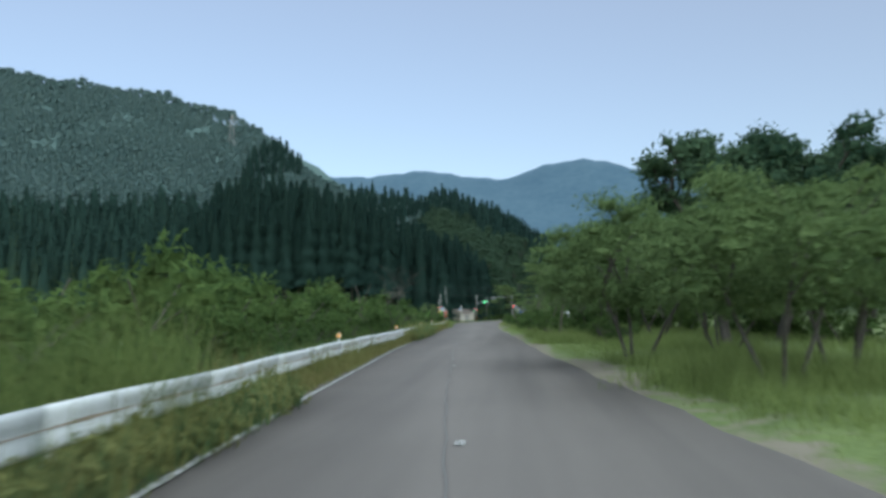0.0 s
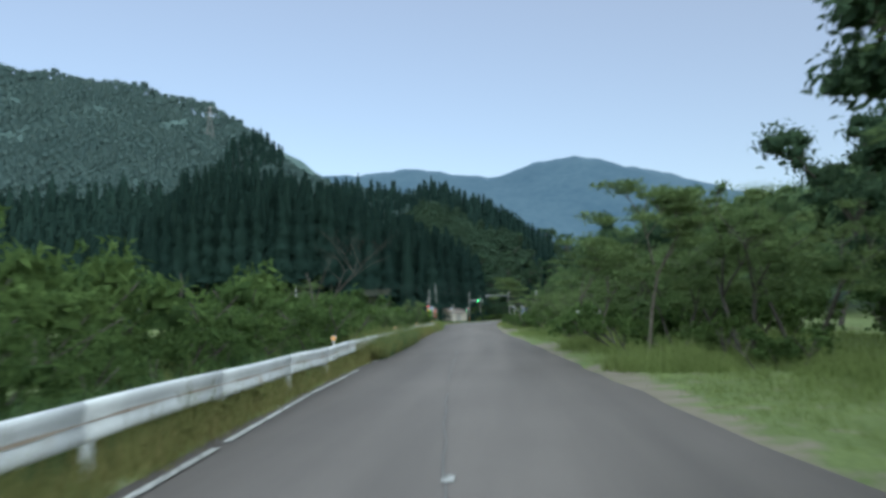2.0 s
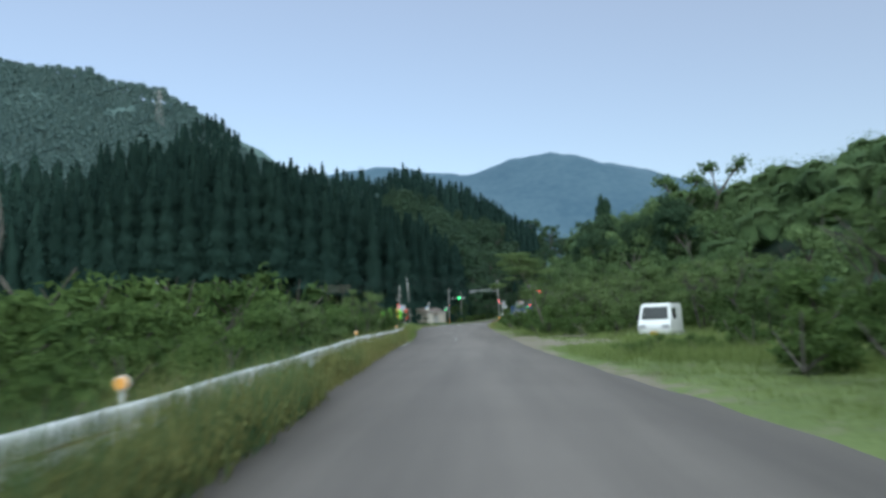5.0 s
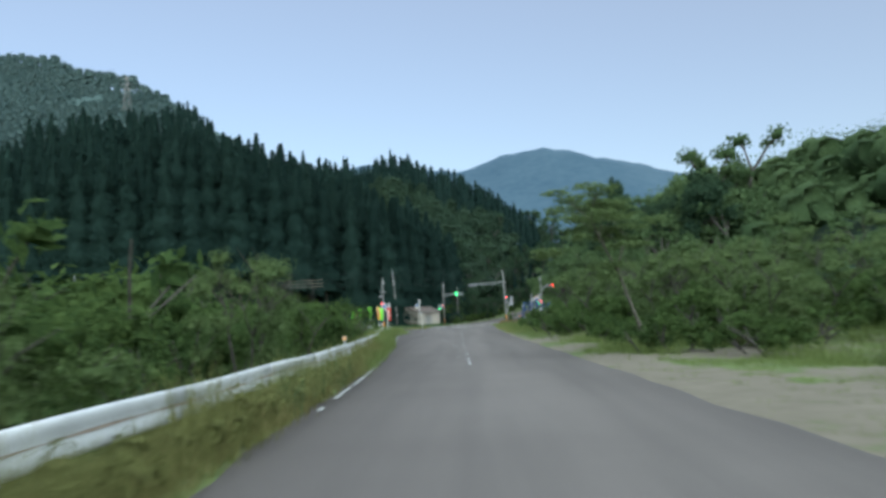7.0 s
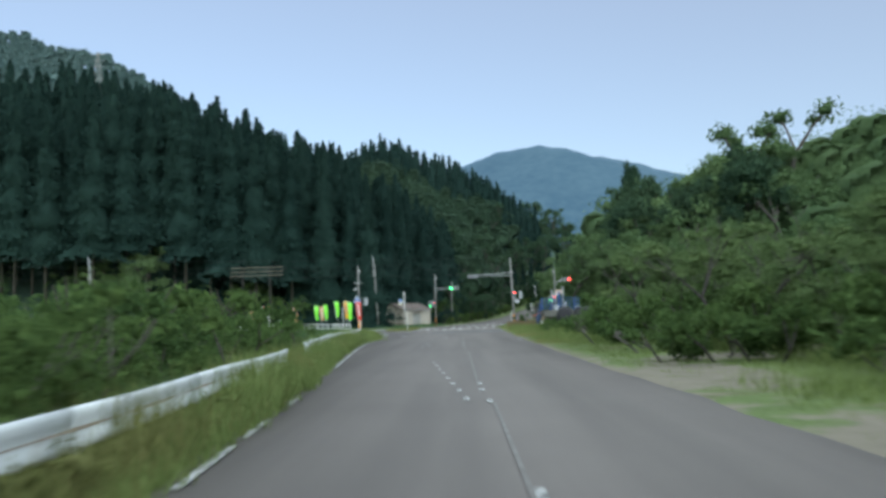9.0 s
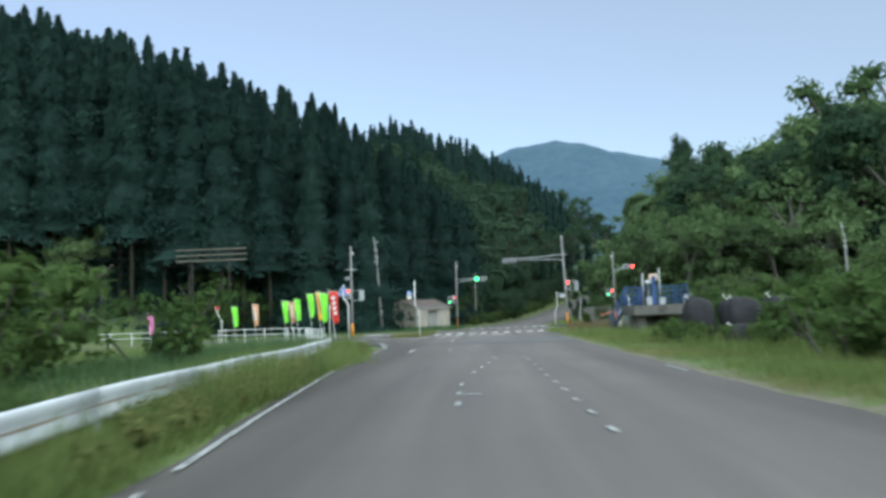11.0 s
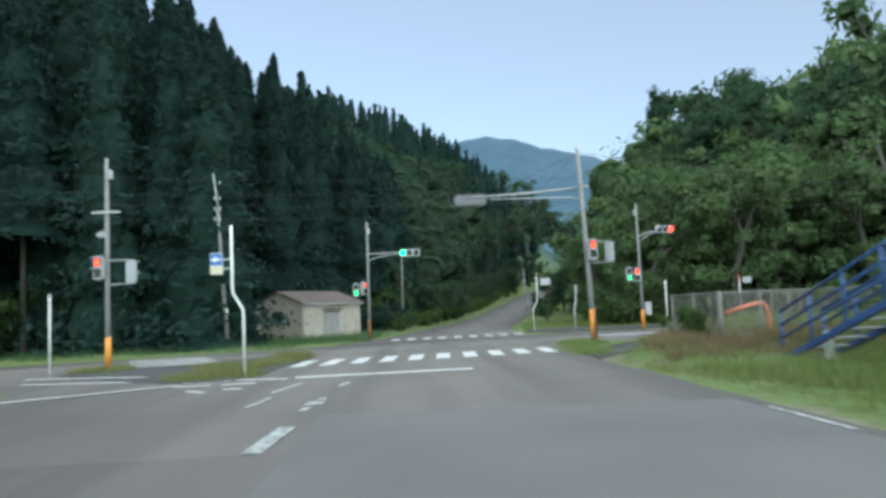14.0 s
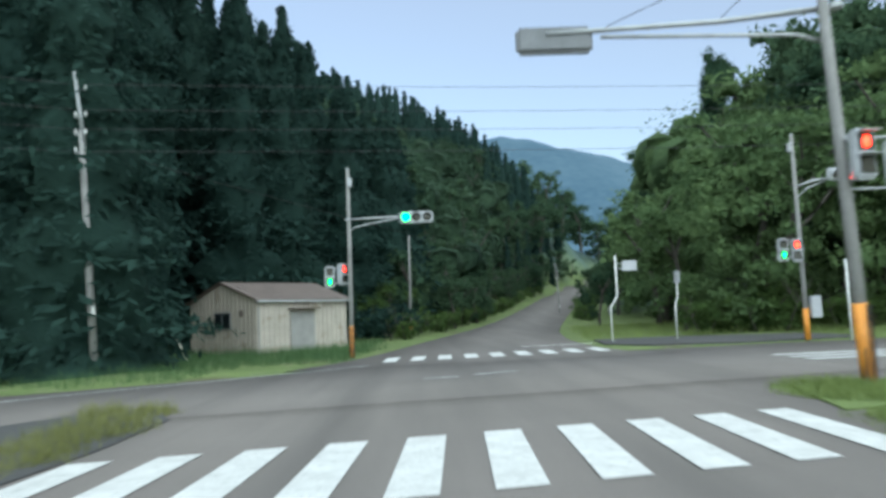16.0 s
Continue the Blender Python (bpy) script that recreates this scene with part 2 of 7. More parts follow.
def thing(name, at, label, category, group="", rz=0.0):
    ob = new(name)
    ob.matrix_world = pose(at[0], at[1], at[2] if len(at) > 2 else 0.0, 0, 0, rz)
    return tagged(ob, label, category, group)


def add_box(bm, c, s, bevel=0.0, m=None):
    g = bmesh.ops.create_cube(bm, size=1.0)["verts"]
    bmesh.ops.scale(bm, vec=s, verts=g)
    if bevel:
        e = list({x for v in g for x in v.link_edges})
        g = list({v for f in bmesh.ops.bevel(bm, geom=e, offset=bevel, segments=2, affect='EDGES')["faces"] for v in f.verts} | {v for v in g if v.is_valid})
    if m:
        bmesh.ops.transform(bm, matrix=m, verts=g)
    bmesh.ops.translate(bm, vec=c, verts=g)
    return g


def box(c, s, bevel=0.0, m=None):
    bm = bmesh.new()
    add_box(bm, c, s, bevel, m)
    return bm


def add_tube(bm, pts, r, seg=8, r2=None, cap=True):
    """A round bar along points, its radius going from r to r2."""
    pts = [Vector(p) for p in pts]
    r2 = r if r2 is None else r2
    rings = []
    n = len(pts)
    for i, p in enumerate(pts):
        d = (pts[min(i + 1, n - 1)] - pts[max(i - 1, 0)]).normalized()
        u = d.orthogonal().normalized() if abs(d.z) < 0.9 else Vector((1, 0, 0))
        u = (u - d * u.dot(d)).normalized()
        w = d.cross(u)
        rr = r + (r2 - r) * i / max(n - 1, 1)
        rings.append([bm.verts.new(p + (u * math.cos(2 * math.pi * k / seg) + w * math.sin(2 * math.pi * k / seg)) * rr) for k in range(seg)])
    for a, b in zip(rings, rings[1:]):
        for k in range(seg):
            bm.faces.new((a[k], a[(k + 1) % seg], b[(k + 1) % seg], b[k]))
    if cap:
        bm.faces.new(rings[0][::-1])
        bm.faces.new(rings[-1])


def tube(pts, r, seg=8, r2=None):
    bm = bmesh.new()
    add_tube(bm, pts, r, seg, r2)
    return bm


def smooth_step(a, b, v):
    t = np.clip((v - a) / (b - a), 0, 1)
    return t * t * (3 - 2 * t)


# ---- the plan of the road ----
YK = np.array([-60, 0, 22, 30, 40, 50, 63, 79, 100, 112, 122, 130, 145, 151, 160, 170, 177, 183, 190.0])
XL = np.array([3.2, 0.55, -0.74, -1.42, -2.1, -2.82, -3.38, -3.95, -4.88, -5.24, -5.74, -6.3, -7.5, -8.0, -8.6, -8.76, -8.95, -9.2, -9.3])
YR = np.array([-60, 0, 22, 32, 47, 62, 77, 100, 113, 125, 137, 155, 173, 184, 196, 202.0])
XR = np.array([10.5, 6.8, 5.2, 4.45, 3.45, 2.85, 2.3, 1.05, 0.85, 0.6, 0.35, 0.25, 0.35, 0.6, 0.95, 1.3])


def left_edge(y):
    return np.interp(y, YK, XL)


def right_edge(y):
    return np.interp(y, YR, XR)


# centre line beyond the crossing: x, y, height
BEYOND = [(-2.0, 216.0, 0.0), (-0.6, 228.0, 0.0), (1.6, 242.0, 0.0), (4.8, 258.0, 0.15), (8.8, 276.0, 0.6), (13.4, 295.0, 1.5), (18.8, 315.0, 2.9),
          (25.2, 336.0, 4.7), (34.0, 360.0, 7.2), (48.0, 385.0, 10.0), (70.0, 410.0, 13.0)]
BX, BY, BZ = (np.array(v) for v in zip(*BEYOND))
# the crossing road: centre points from west to east
CROSS = [(-190.0, 98.0), (-95.0, 158.0), (-60.0, 180.0), (-36.0, 195.0), (-22.0, 201.8), (-10.0, 206.3), (0.0, 209.2), (12.0, 211.0), (30.0, 211.5), (60.0, 206.0), (110.0, 190.0), (180.0, 160.0)]
CX, CY = (np.array(v) for v in zip(*CROSS))


# how far the crossing road reaches beyond its centre line
FAR_X = np.array([-190, -15.4, -13.6, -12.2, -10.8, -8.7, -6.7, -5.6, -4.9, -2.0, 6.0, 14.0, 180])
FAR_W = np.array([3.2, 3.2, 3.7, 3.85, 4.3, 4.5, 5.5, 6.2, 6.5, 6.5, 6.0, 5.0, 5.0])
# the widened mouth and the two short side lanes
MOUTH_X, MOUTH_Y = np.array([-10.1, -10.7, -11.6, -13.2, -15.5, -26.0]), np.array([181.5, 184.0, 187.0, 190.8, 194.2, 199.5])
LANES = [([(-9.2, 179.8), (-11.0, 181.4), (-13.0, 183.7), (-15.0, 185.5), (-20.0, 186.8), (-34.0, 187.8)], 1.7), ([(1.1, 195.2), (2.9, 198.2), (5.1, 201.2), (8.7, 203.6)], 1.5)]


def line_gap(x, y, pts, half):
    best = np.full(np.shape(x), 1e3)
    for (x0, y0), (x1, y1) in zip(pts, pts[1:]):
        dx, dy = x1 - x0, y1 - y0
        t = np.clip(((x - x0) * dx + (y - y0) * dy) / (dx * dx + dy * dy), 0, 1)
        best = np.minimum(best, np.hypot(x - x0 - t * dx, y - y0 - t * dy) - half)
    return best


def road_gap(x, y):
    """Metres from the nearest roadway edge, roughly."""
    d1 = np.where(y < 216, np.maximum(left_edge(np.minimum(y, 190)) - x, x - right_edge(np.minimum(y, 202))), 1e3)
    d2 = np.where(y >= 216, np.abs(x - np.interp(y, BY, BX)) * 0.93 - 3.6, 1e3)
    d3 = y - np.interp(x, CX, CY)
    d3 = np.where(d3 > 0, (d3 - np.interp(x, FAR_X, FAR_W)) * 0.93, -d3 * 0.93 - 5.0)
    x, y = np.broadcast_arrays(np.asarray(x, float), np.asarray(y, float))
    d4 = np.where((y > 181.5) & (y < 200) & (x < 1), np.interp(y, MOUTH_Y, MOUTH_X) - x, 1e3)
    for pts, half in LANES:
        d4 = np.minimum(d4, line_gap(x, y, pts, half))
    d1 = np.minimum(d1, d4)
    return np.minimum(np.minimum(d1, d2), np.where((x > -190) & (x < 180), d3, 1e3))


# ridges: crest points x, y, height, then how steeply the side falls
RIDGES = [
    ([(-520, 470, 180), (-360, 480, 169), (-288, 480, 156), (-249, 480, 149), (-212, 480, 142), (-174, 470, 129), (-138, 440, 104), (-107, 400, 79), (-74, 400, 61.5),
      (-42, 400, 58.5), (-24, 368, 48.5)], 0.62),
    ([(-24, 368, 48.5), (-14, 371, 39.5), (-5, 374, 33), (4, 362, 25), (13.4, 352, 18.5), (18.5, 352, 12), (23, 352, 8)], 0.5),
    ([(-230, 252, 24), (-120, 247, 23), (-80, 243, 21), (-64, 240, 20), (-50, 237, 17), (-33, 236, 9), (-22, 239, 6), (-14, 250, 4), (-6, 268, 3)], 0.6),
    ([(35, 290, 15), (52, 320, 24), (76, 330, 28), (110, 330, 32), (200, 340, 62)], 0.5),
    ([(27, 262, 4), (40, 256, 11), (55, 258, 18), (80, 262, 28)], 0.55),
    ([(58, 250, 8), (90, 245, 22), (150, 260, 50), (200, 180, 60), (190, 60, 60), (200, -80, 60)], 0.42),
]


def hills(x, y):
    x, y = np.broadcast_arrays(np.asarray(x, float), np.asarray(y, float))
    best = np.zeros(x.shape)
    for pts, slope in RIDGES:
        for (x0, y0, h0), (x1, y1, h1) in zip(pts, pts[1:]):
            dx, dy = x1 - x0, y1 - y0
            t = np.clip(((x - x0) * dx + (y - y0) * dy) / (dx * dx + dy * dy), 0, 1)
            d = np.hypot(x - x0 - t * dx, y - y0 - t * dy)
            best = np.maximum(best, h0 + (h1 - h0) * t - slope * d)
    return best


def ripple(x, y):
    return np.sin(x * 0.051 + 1.3) * np.cos(y * 0.043) + 0.6 * np.sin(x * 0.13 + y * 0.09) + 0.4 * np.cos(x * 0.21 - y * 0.17)


def ground_z(x, y):
    x, y = np.broadcast_arrays(np.asarray(x, float), np.asarray(y, float))
    gap = road_gap(x, y)
    h = hills(x, y)
    h = np.where(h > 0, h + np.minimum(h * 0.12, 2.0) * ripple(x, y), 0.0)
    far = smooth_step(1.0, 16.0, gap) * smooth_step(6.0, 13.0, np.hypot(x + 11.2, y - 229.5))
    base = np.where(y > 216, np.interp(y, BY, BZ) * (1 - smooth_step(20, 90, gap)), 0.0)
    z = base + h * far
    # the bank falls away behind the guard rail
    drop = smooth_step(1.6, 5.0, left_edge(y) - x) * smooth_step(0, 8, 160 - y) * smooth_step(60, 25, left_edge(y) - x)
    z = z - 1.3 * drop * (y < 170)
    # a hollow where the dirt track leaves the road
    z = z - 0.5 * np.exp(-((x - 9.2) / 3.2) ** 2 - ((y - 112) / 4.0) ** 2)
    # the low bank on the corner before the crossing
    z = z + 0.5 * smooth_step(0.0, 1.0, gap) * smooth_step(189.2, 191.2, y) * smooth_step(206, 203.5, y) * smooth_step(15, 11, x) * smooth_step(0.0, 1.0, x - 1.0 - 0.62 * np.maximum(0.0, y - 193.8))
    # a soft swell in the verges
    swell = 0.06 * np.sin(x * 0.9 + y * 0.37) * np.cos(y * 0.53 - x * 0.2)
    return z + swell * smooth_step(0.6, 3.0, gap) + np.where(y > 216, -0.05, -0.02) + 0.05 * smooth_step(0.1, 0.8, gap)


def axis(lo, hi, a, b, fine, growth=1.12):
    mid = list(np.arange(a, b, fine))
    out, s, v = [], fine, b
    while v < hi:
        out.append(v)
        s *= growth
        v += s
    out.append(hi)
    low, s, v = [], fine, a - fine
    while v > lo:
        low.append(v)
        s *= growth
        v -= s
    low.append(lo)
    return np.array(low[::-1] + mid + out)


def grid_mesh(name, gx, gy, z, m):
    nx, ny = len(gx), len(gy)
    X, Y = np.meshgrid(gx, gy)
    v = np.stack([X, Y, z], -1).reshape(-1, 3)
    i = np.arange(nx * ny).reshape(ny, nx)
    f = np.stack([i[:-1, :-1], i[:-1, 1:], i[1:, 1:], i[1:, :-1]], -1).reshape(-1, 4)
    return np_mesh(name, v, f, m)


GX = axis(-4500, 4500, -34, 28, 0.8)
GY = axis(-1500, 4500, 8, 235, 1.3)
GXX, GYY = np.meshgrid(GX, GY)

# bare earth: centre x, y and half-widths
BARE = [(1.9, 106.0, 1.5, 5.0), (3.4, 104.2, 2.4, 2.0), (1.5, 112.5, 1.1, 5.0), (4.2, 114.9, 3.0, 1.2), (6.8, 117.0, 2.6, 1.3), (6.3, 107.8, 3.0, 1.4), (8.6, 110.5, 2.3, 2.8),
        (1.6, 122.4, 1.3, 3.0), (2.0, 131.8, 1.3, 3.8), (5.0, 137.4, 3.4, 1.5), (8.2, 141.0, 2.6, 1.4), (4.7, 34.5, 0.55, 8.0), (3.8, 52.0, 0.5, 6.0), (5.2, 64.9, 3.2, 0.8), (3.2, 71, 0.5, 5.0), (4.0, 191.9, 2.0, 2.2), (3.4, 195.0, 1.2, 1.6)]


def soil_at(x, y):
    s = 0.75 * smooth_step(0.55, 0.1, road_gap(x, y)) * (np.asarray(x) > right_edge(y) - 0.2) * (np.asarray(y) < 200)
    for cx, cy, rx, ry in BARE:
        s = np.maximum(s, smooth_step(1.25, 0.7, np.hypot((x - cx) / rx, (y - cy) / ry) + 0.12 * np.sin(x * 2.1 + y * 1.3)))
    return s


gm = GRASSY.copy()
gm.name = "grassy_ground_with_earth"
nt = gm.node_tree
bsdf = nt.nodes["Principled BSDF"]
was = bsdf.inputs["Base Color"].links[0].from_socket
at = nt.nodes.new("ShaderNodeAttribute")
at.attribute_name = "soil"
en = nt.nodes.new("ShaderNodeTexNoise")
en.inputs["Scale"].default_value = 1.6
en.inputs["Detail"].default_value = 6
eo = nt.nodes.new("ShaderNodeTexCoord")
nt.links.new(eo.outputs["Object"], en.inputs["Vector"])
ea = nt.nodes.new("ShaderNodeMath")
ea.operation = 'MULTIPLY_ADD'
ea.inputs[1].default_value = 2.4
nt.links.new(en.outputs[0], ea.inputs[0])
nt.links.new(at.outputs["Fac"], ea.inputs[2])
er = nt.nodes.new("ShaderNodeMapRange")
er.inputs["From Min"].default_value, er.inputs["From Max"].default_value = 1.35, 1.85
nt.links.new(ea.outputs[0], er.inputs["Value"])
ec = nt.nodes.new("ShaderNodeValToRGB")
ec.color_ramp.elements[0].color, ec.color_ramp.elements[1].color = (0.115, 0.101, 0.075, 1), (0.225, 0.198, 0.158, 1)
nt.links.new(en.outputs[0], ec.inputs[0])
em = nt.nodes.new("ShaderNodeMixRGB")
nt.links.new(er.outputs[0], em.inputs[0])
nt.links.new(was, em.inputs[1])
nt.links.new(ec.outputs[0], em.inputs[2])
nt.links.new(em.outputs[0], bsdf.inputs["Base Color"])
# forest floor darkened for undergrowth shade; far ridge floor tinted hazy blue
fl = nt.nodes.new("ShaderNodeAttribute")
fl.attribute_name = "shaded_floor"
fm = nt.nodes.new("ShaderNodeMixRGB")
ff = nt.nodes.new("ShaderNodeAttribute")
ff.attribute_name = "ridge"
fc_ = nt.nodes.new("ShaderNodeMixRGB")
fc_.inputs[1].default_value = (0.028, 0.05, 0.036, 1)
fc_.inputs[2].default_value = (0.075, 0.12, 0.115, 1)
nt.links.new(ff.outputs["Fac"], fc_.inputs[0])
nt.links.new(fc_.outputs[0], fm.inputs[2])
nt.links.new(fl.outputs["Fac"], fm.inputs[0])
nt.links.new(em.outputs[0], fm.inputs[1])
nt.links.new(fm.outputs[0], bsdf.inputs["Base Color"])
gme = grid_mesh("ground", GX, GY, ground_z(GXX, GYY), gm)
gme.attributes.new("soil", 'FLOAT', 'POINT').data.foreach_set("value", soil_at(GXX, GYY).ravel().astype(np.float32))
gme.attributes.new("shaded_floor", 'FLOAT', 'POINT').data.foreach_set("value", (smooth_step(0.3, 3.0, hills(GXX, GYY)) * smooth_step(3.0, 7.0, road_gap(GXX, GYY))).ravel().astype(np.float32))
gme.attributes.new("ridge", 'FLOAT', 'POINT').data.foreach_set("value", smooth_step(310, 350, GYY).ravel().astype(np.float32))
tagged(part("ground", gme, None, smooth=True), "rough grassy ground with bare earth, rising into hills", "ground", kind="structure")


def ribbon(name, left, right, zs, m, parent=None, skirt=True):
    """A paved strip between two lines of points."""
    n = len(left)
    v = [(*a, z) for a, z in zip(left, zs)] + [(*b, z) for b, z in zip(right, zs)]
    f = [(i, n + i, n + i + 1, i + 1) for i in range(n - 1)]
    if skirt:
        v += [(x, y, z - 0.08) for x, y, z in v]
        f += [(i, i + 1, 2 * n + i + 1, 2 * n + i) for i in range(n - 1)] + [(n + i, 3 * n + i, 3 * n + i + 1, n + i + 1) for i in range(n - 1)]
    return part(name, np_mesh(name, v, f, m), None, parent)


# ---- roads ----
ys = np.arange(-60, 190.1, 2.0)
wob = lambda y, k: 0.06 * np.sin(y * 1.7 + k) + 0.05 * np.sin(y * 0.63 + 2 * k)
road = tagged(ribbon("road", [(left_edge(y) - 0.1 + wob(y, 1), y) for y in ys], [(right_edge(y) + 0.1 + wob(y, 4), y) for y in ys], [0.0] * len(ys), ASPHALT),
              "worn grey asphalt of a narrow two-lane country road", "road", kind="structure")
cs = np.linspace(-190, 180, 200)
cw = lambda x: 5.0 + 1.5 * np.exp(-((x + 2) / 9.0) ** 2)
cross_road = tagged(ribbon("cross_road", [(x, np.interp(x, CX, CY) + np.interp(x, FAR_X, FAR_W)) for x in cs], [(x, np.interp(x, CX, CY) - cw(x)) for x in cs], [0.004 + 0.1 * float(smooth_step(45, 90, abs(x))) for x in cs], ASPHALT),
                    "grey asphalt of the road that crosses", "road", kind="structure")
# the mouth of the near road, widening into the crossing, with the slip lane
mouth_l = list(zip(MOUTH_X, MOUTH_Y))
mouth_r = [(0.66, 181.5), (0.75, 188.0), (0.9, 194.0), (1.3, 199.0), (2.6, 203.5), (8.0, 206.0)]
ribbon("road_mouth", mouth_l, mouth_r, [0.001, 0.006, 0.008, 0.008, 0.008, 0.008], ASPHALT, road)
bs = np.linspace(213, 410, 70)
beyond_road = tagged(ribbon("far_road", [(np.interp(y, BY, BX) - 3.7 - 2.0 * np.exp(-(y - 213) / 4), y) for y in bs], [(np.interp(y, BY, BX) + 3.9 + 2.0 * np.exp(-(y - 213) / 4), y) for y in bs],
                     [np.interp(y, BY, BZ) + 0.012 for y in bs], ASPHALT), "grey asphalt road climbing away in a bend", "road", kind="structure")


def stripe(name, pts, w, m, parent, z=0.016):
    """A painted line through points."""
    left, right = [], []
    for i, p in enumerate(pts):
        a, b = pts[max(i - 1, 0)], pts[min(i + 1, len(pts) - 1)]
        d = Vector((b[0] - a[0], b[1] - a[1])).normalized()
        left.append((p[0] - d.y * w / 2, p[1] + d.x * w / 2))
        right.append((p[0] + d.y * w / 2, p[1] - d.x * w / 2))
    return ribbon(name, left, right, [z] * len(pts), m, parent, False)


lane_l = [(-9.0, 177.0), (-11.5, 179.0), (-13.6, 182.2), (-15.5, 183.8), (-20.0, 185.0), (-34.0, 186.0)]
lane_r = [(-9.5, 182.5), (-10.6, 183.8), (-12.4, 185.2), (-14.5, 187.2), (-20.0, 188.6), (-34.0, 189.6)]
ribbon("side_lane", lane_l, lane_r, [0.014] * 6, ASPHALT_DARK, road)
# edge line, broken by wear
for y0, y1 in ((16, 28.5), (29, 36.6), (37, 44), (44.4, 56.5), (60.3, 60.7), (105.2, 105.7), (107, 109.4), (109.8, 121.4), (122.2, 124.4), (125, 126.6), (128.6, 130), (138, 146), (147, 168), (170, 173)):
    stripe("edge_line", [(left_edge(y) + 0.12, y) for y in np.linspace(y0, y1, int(y1 - y0) + 2)], 0.1, PAINT_WORN, road)
for y0, y1 in ((157, 159), (181, 183)):
    stripe("edge_line", [(right_edge(y) - 0.12, y) for y in np.arange(y0, y1 + 0.01, 1.0)], 0.1, PAINT_WORN, road)
# centre dashes
for y0, y1, x in ((115, 117.2, -2.47), (117.5, 119.0, -2.5), (120.6, 121.8, -2.54), (128.0, 128.5, -2.68), (129.9, 130.4, -2.76), (131.2, 131.7, -2.76)):
    stripe("centre_dash", [(x, y0), (x, y1)], 0.1, PAINT_WORN, road)
for y0, y1, x in ((117.2, 128, -2.6), (132, 145, -2.8)):
    stripe("faint_line", [(x, y0), (x - 0.02, y1)], 0.05, PAINT_FAINT, road, 0.012)
for x, y in ((1.81, 24.7), (0.78, 38.2), (0.45, 42.2), (-0.79, 65.5), (-2.83, 119.4)):
    stripe("paint_spot", [(x, y), (x, y + 0.3)], 0.12, PAINT_WORN, road)
for y in (148.6, 150.2, 151.8, 153.5, 155.15, 156.8, 158.5, 160.5, 162.9, 164.5):
    stripe("lane_dot", [(-2.95, y), (-3.0, y + 0.4)], 0.1, PAINT_WORN, road)
for i, y in enumerate(np.arange(128.4, 140, 1.5)):
    stripe("lane_dot", [(-3.05 - 0.085 * (y - 128.4), y), (-3.08 - 0.085 * (y - 128.4), y + 0.5)], 0.1, PAINT_WORN, road)
for y in (151.7, 153.4, 155.1, 158.4, 160.1, 161.75, 163.7):
    x = -4.9 if y < 156 else -4.63 + (y - 158.5) * 0.125
    stripe("lane_dot", [(x, y), (x + 0.03, y + 0.5)], 0.1, PAINT_WORN, road)
stripe("lane_dot", [(-4.83, 153.3), (-4.5, 153.3)], 0.16, PAINT_WORN, road)
for y0, y1, x in ((171.2, 171.9, -5.65), (164.8, 165.2, -4.0)):
    stripe("lane_dash", [(x, y0), (x + 0.03, y1)], 0.15, PAINT_WORN, road)
for pts in ([(-6.89, 186.0), (-6.74, 187.45)], [(-6.88, 188.35), (-6.58, 190.3)], [(-5.64, 189.05), (-5.51, 190.0)], [(-5.89, 185.05), (-5.83, 185.65)], [(-5.76, 186.58), (-5.73, 186.95)]):
    stripe("lane_dash", pts, 0.15, PAINT_WORN, road)
for x, y in ((-8.75, 174.6), (-8.95, 176.4), (-9.15, 178.2), (-9.4, 180.0), (-9.75, 181.8)):
    stripe("guide_dash", [(x, y), (x - 0.12, y + 1.0)], 0.3, PAINT_WORN, road)


def arrow(name, x, y, length, parent):
    """A lane arrow: shaft and head."""
    bm = bmesh.new()
    for pts in ([(-0.08, 0), (0.08, 0), (0.08, length * 0.62), (-0.08, length * 0.62)], [(-0.17, length * 0.62), (0.17, length * 0.62), (0, length)]):
        bm.faces.new([bm.verts.new((x + px, y + py, 0.018)) for px, py in pts])
    return part(name, bm, PAINT_WORN, parent)


arrow("turn_arrow", -7.2, 169.6, 3.8, road)
part("worn_arrow", np_mesh("worn_arrow", [(-5.97, 185.86, 0.018), (-5.66, 185.84, 0.018), (-5.62, 186.28, 0.018), (-5.92, 186.4, 0.018)], [(0, 1, 2, 3)], PAINT_WORN), None, road)
stripe("lane_dash", [(-5.95, 181.5), (-5.84, 183.4)], 0.24, PAINT_WORN, road)
# stop line and the zebra crossings
stripe("stop_line", [(-6.95, 192.05), (-2.6, 192.2)], 0.45, PAINT, road)


def zebra(n, start, step, along, parent, w=0.45, m=None):
    s, st, al = Vector(start), Vector(step), Vector(along)
    side = st.normalized() * w
    for i in range(n):
        a = s + st * i
        v = [(*(a), 0.02), (*(a + side), 0.02), (*(a + side + al), 0.02), (*(a + al), 0.02)]
        part("zebra_bar", np_mesh("zebra_bar", v, [(0, 1, 2, 3)], m or PAINT), None, parent)


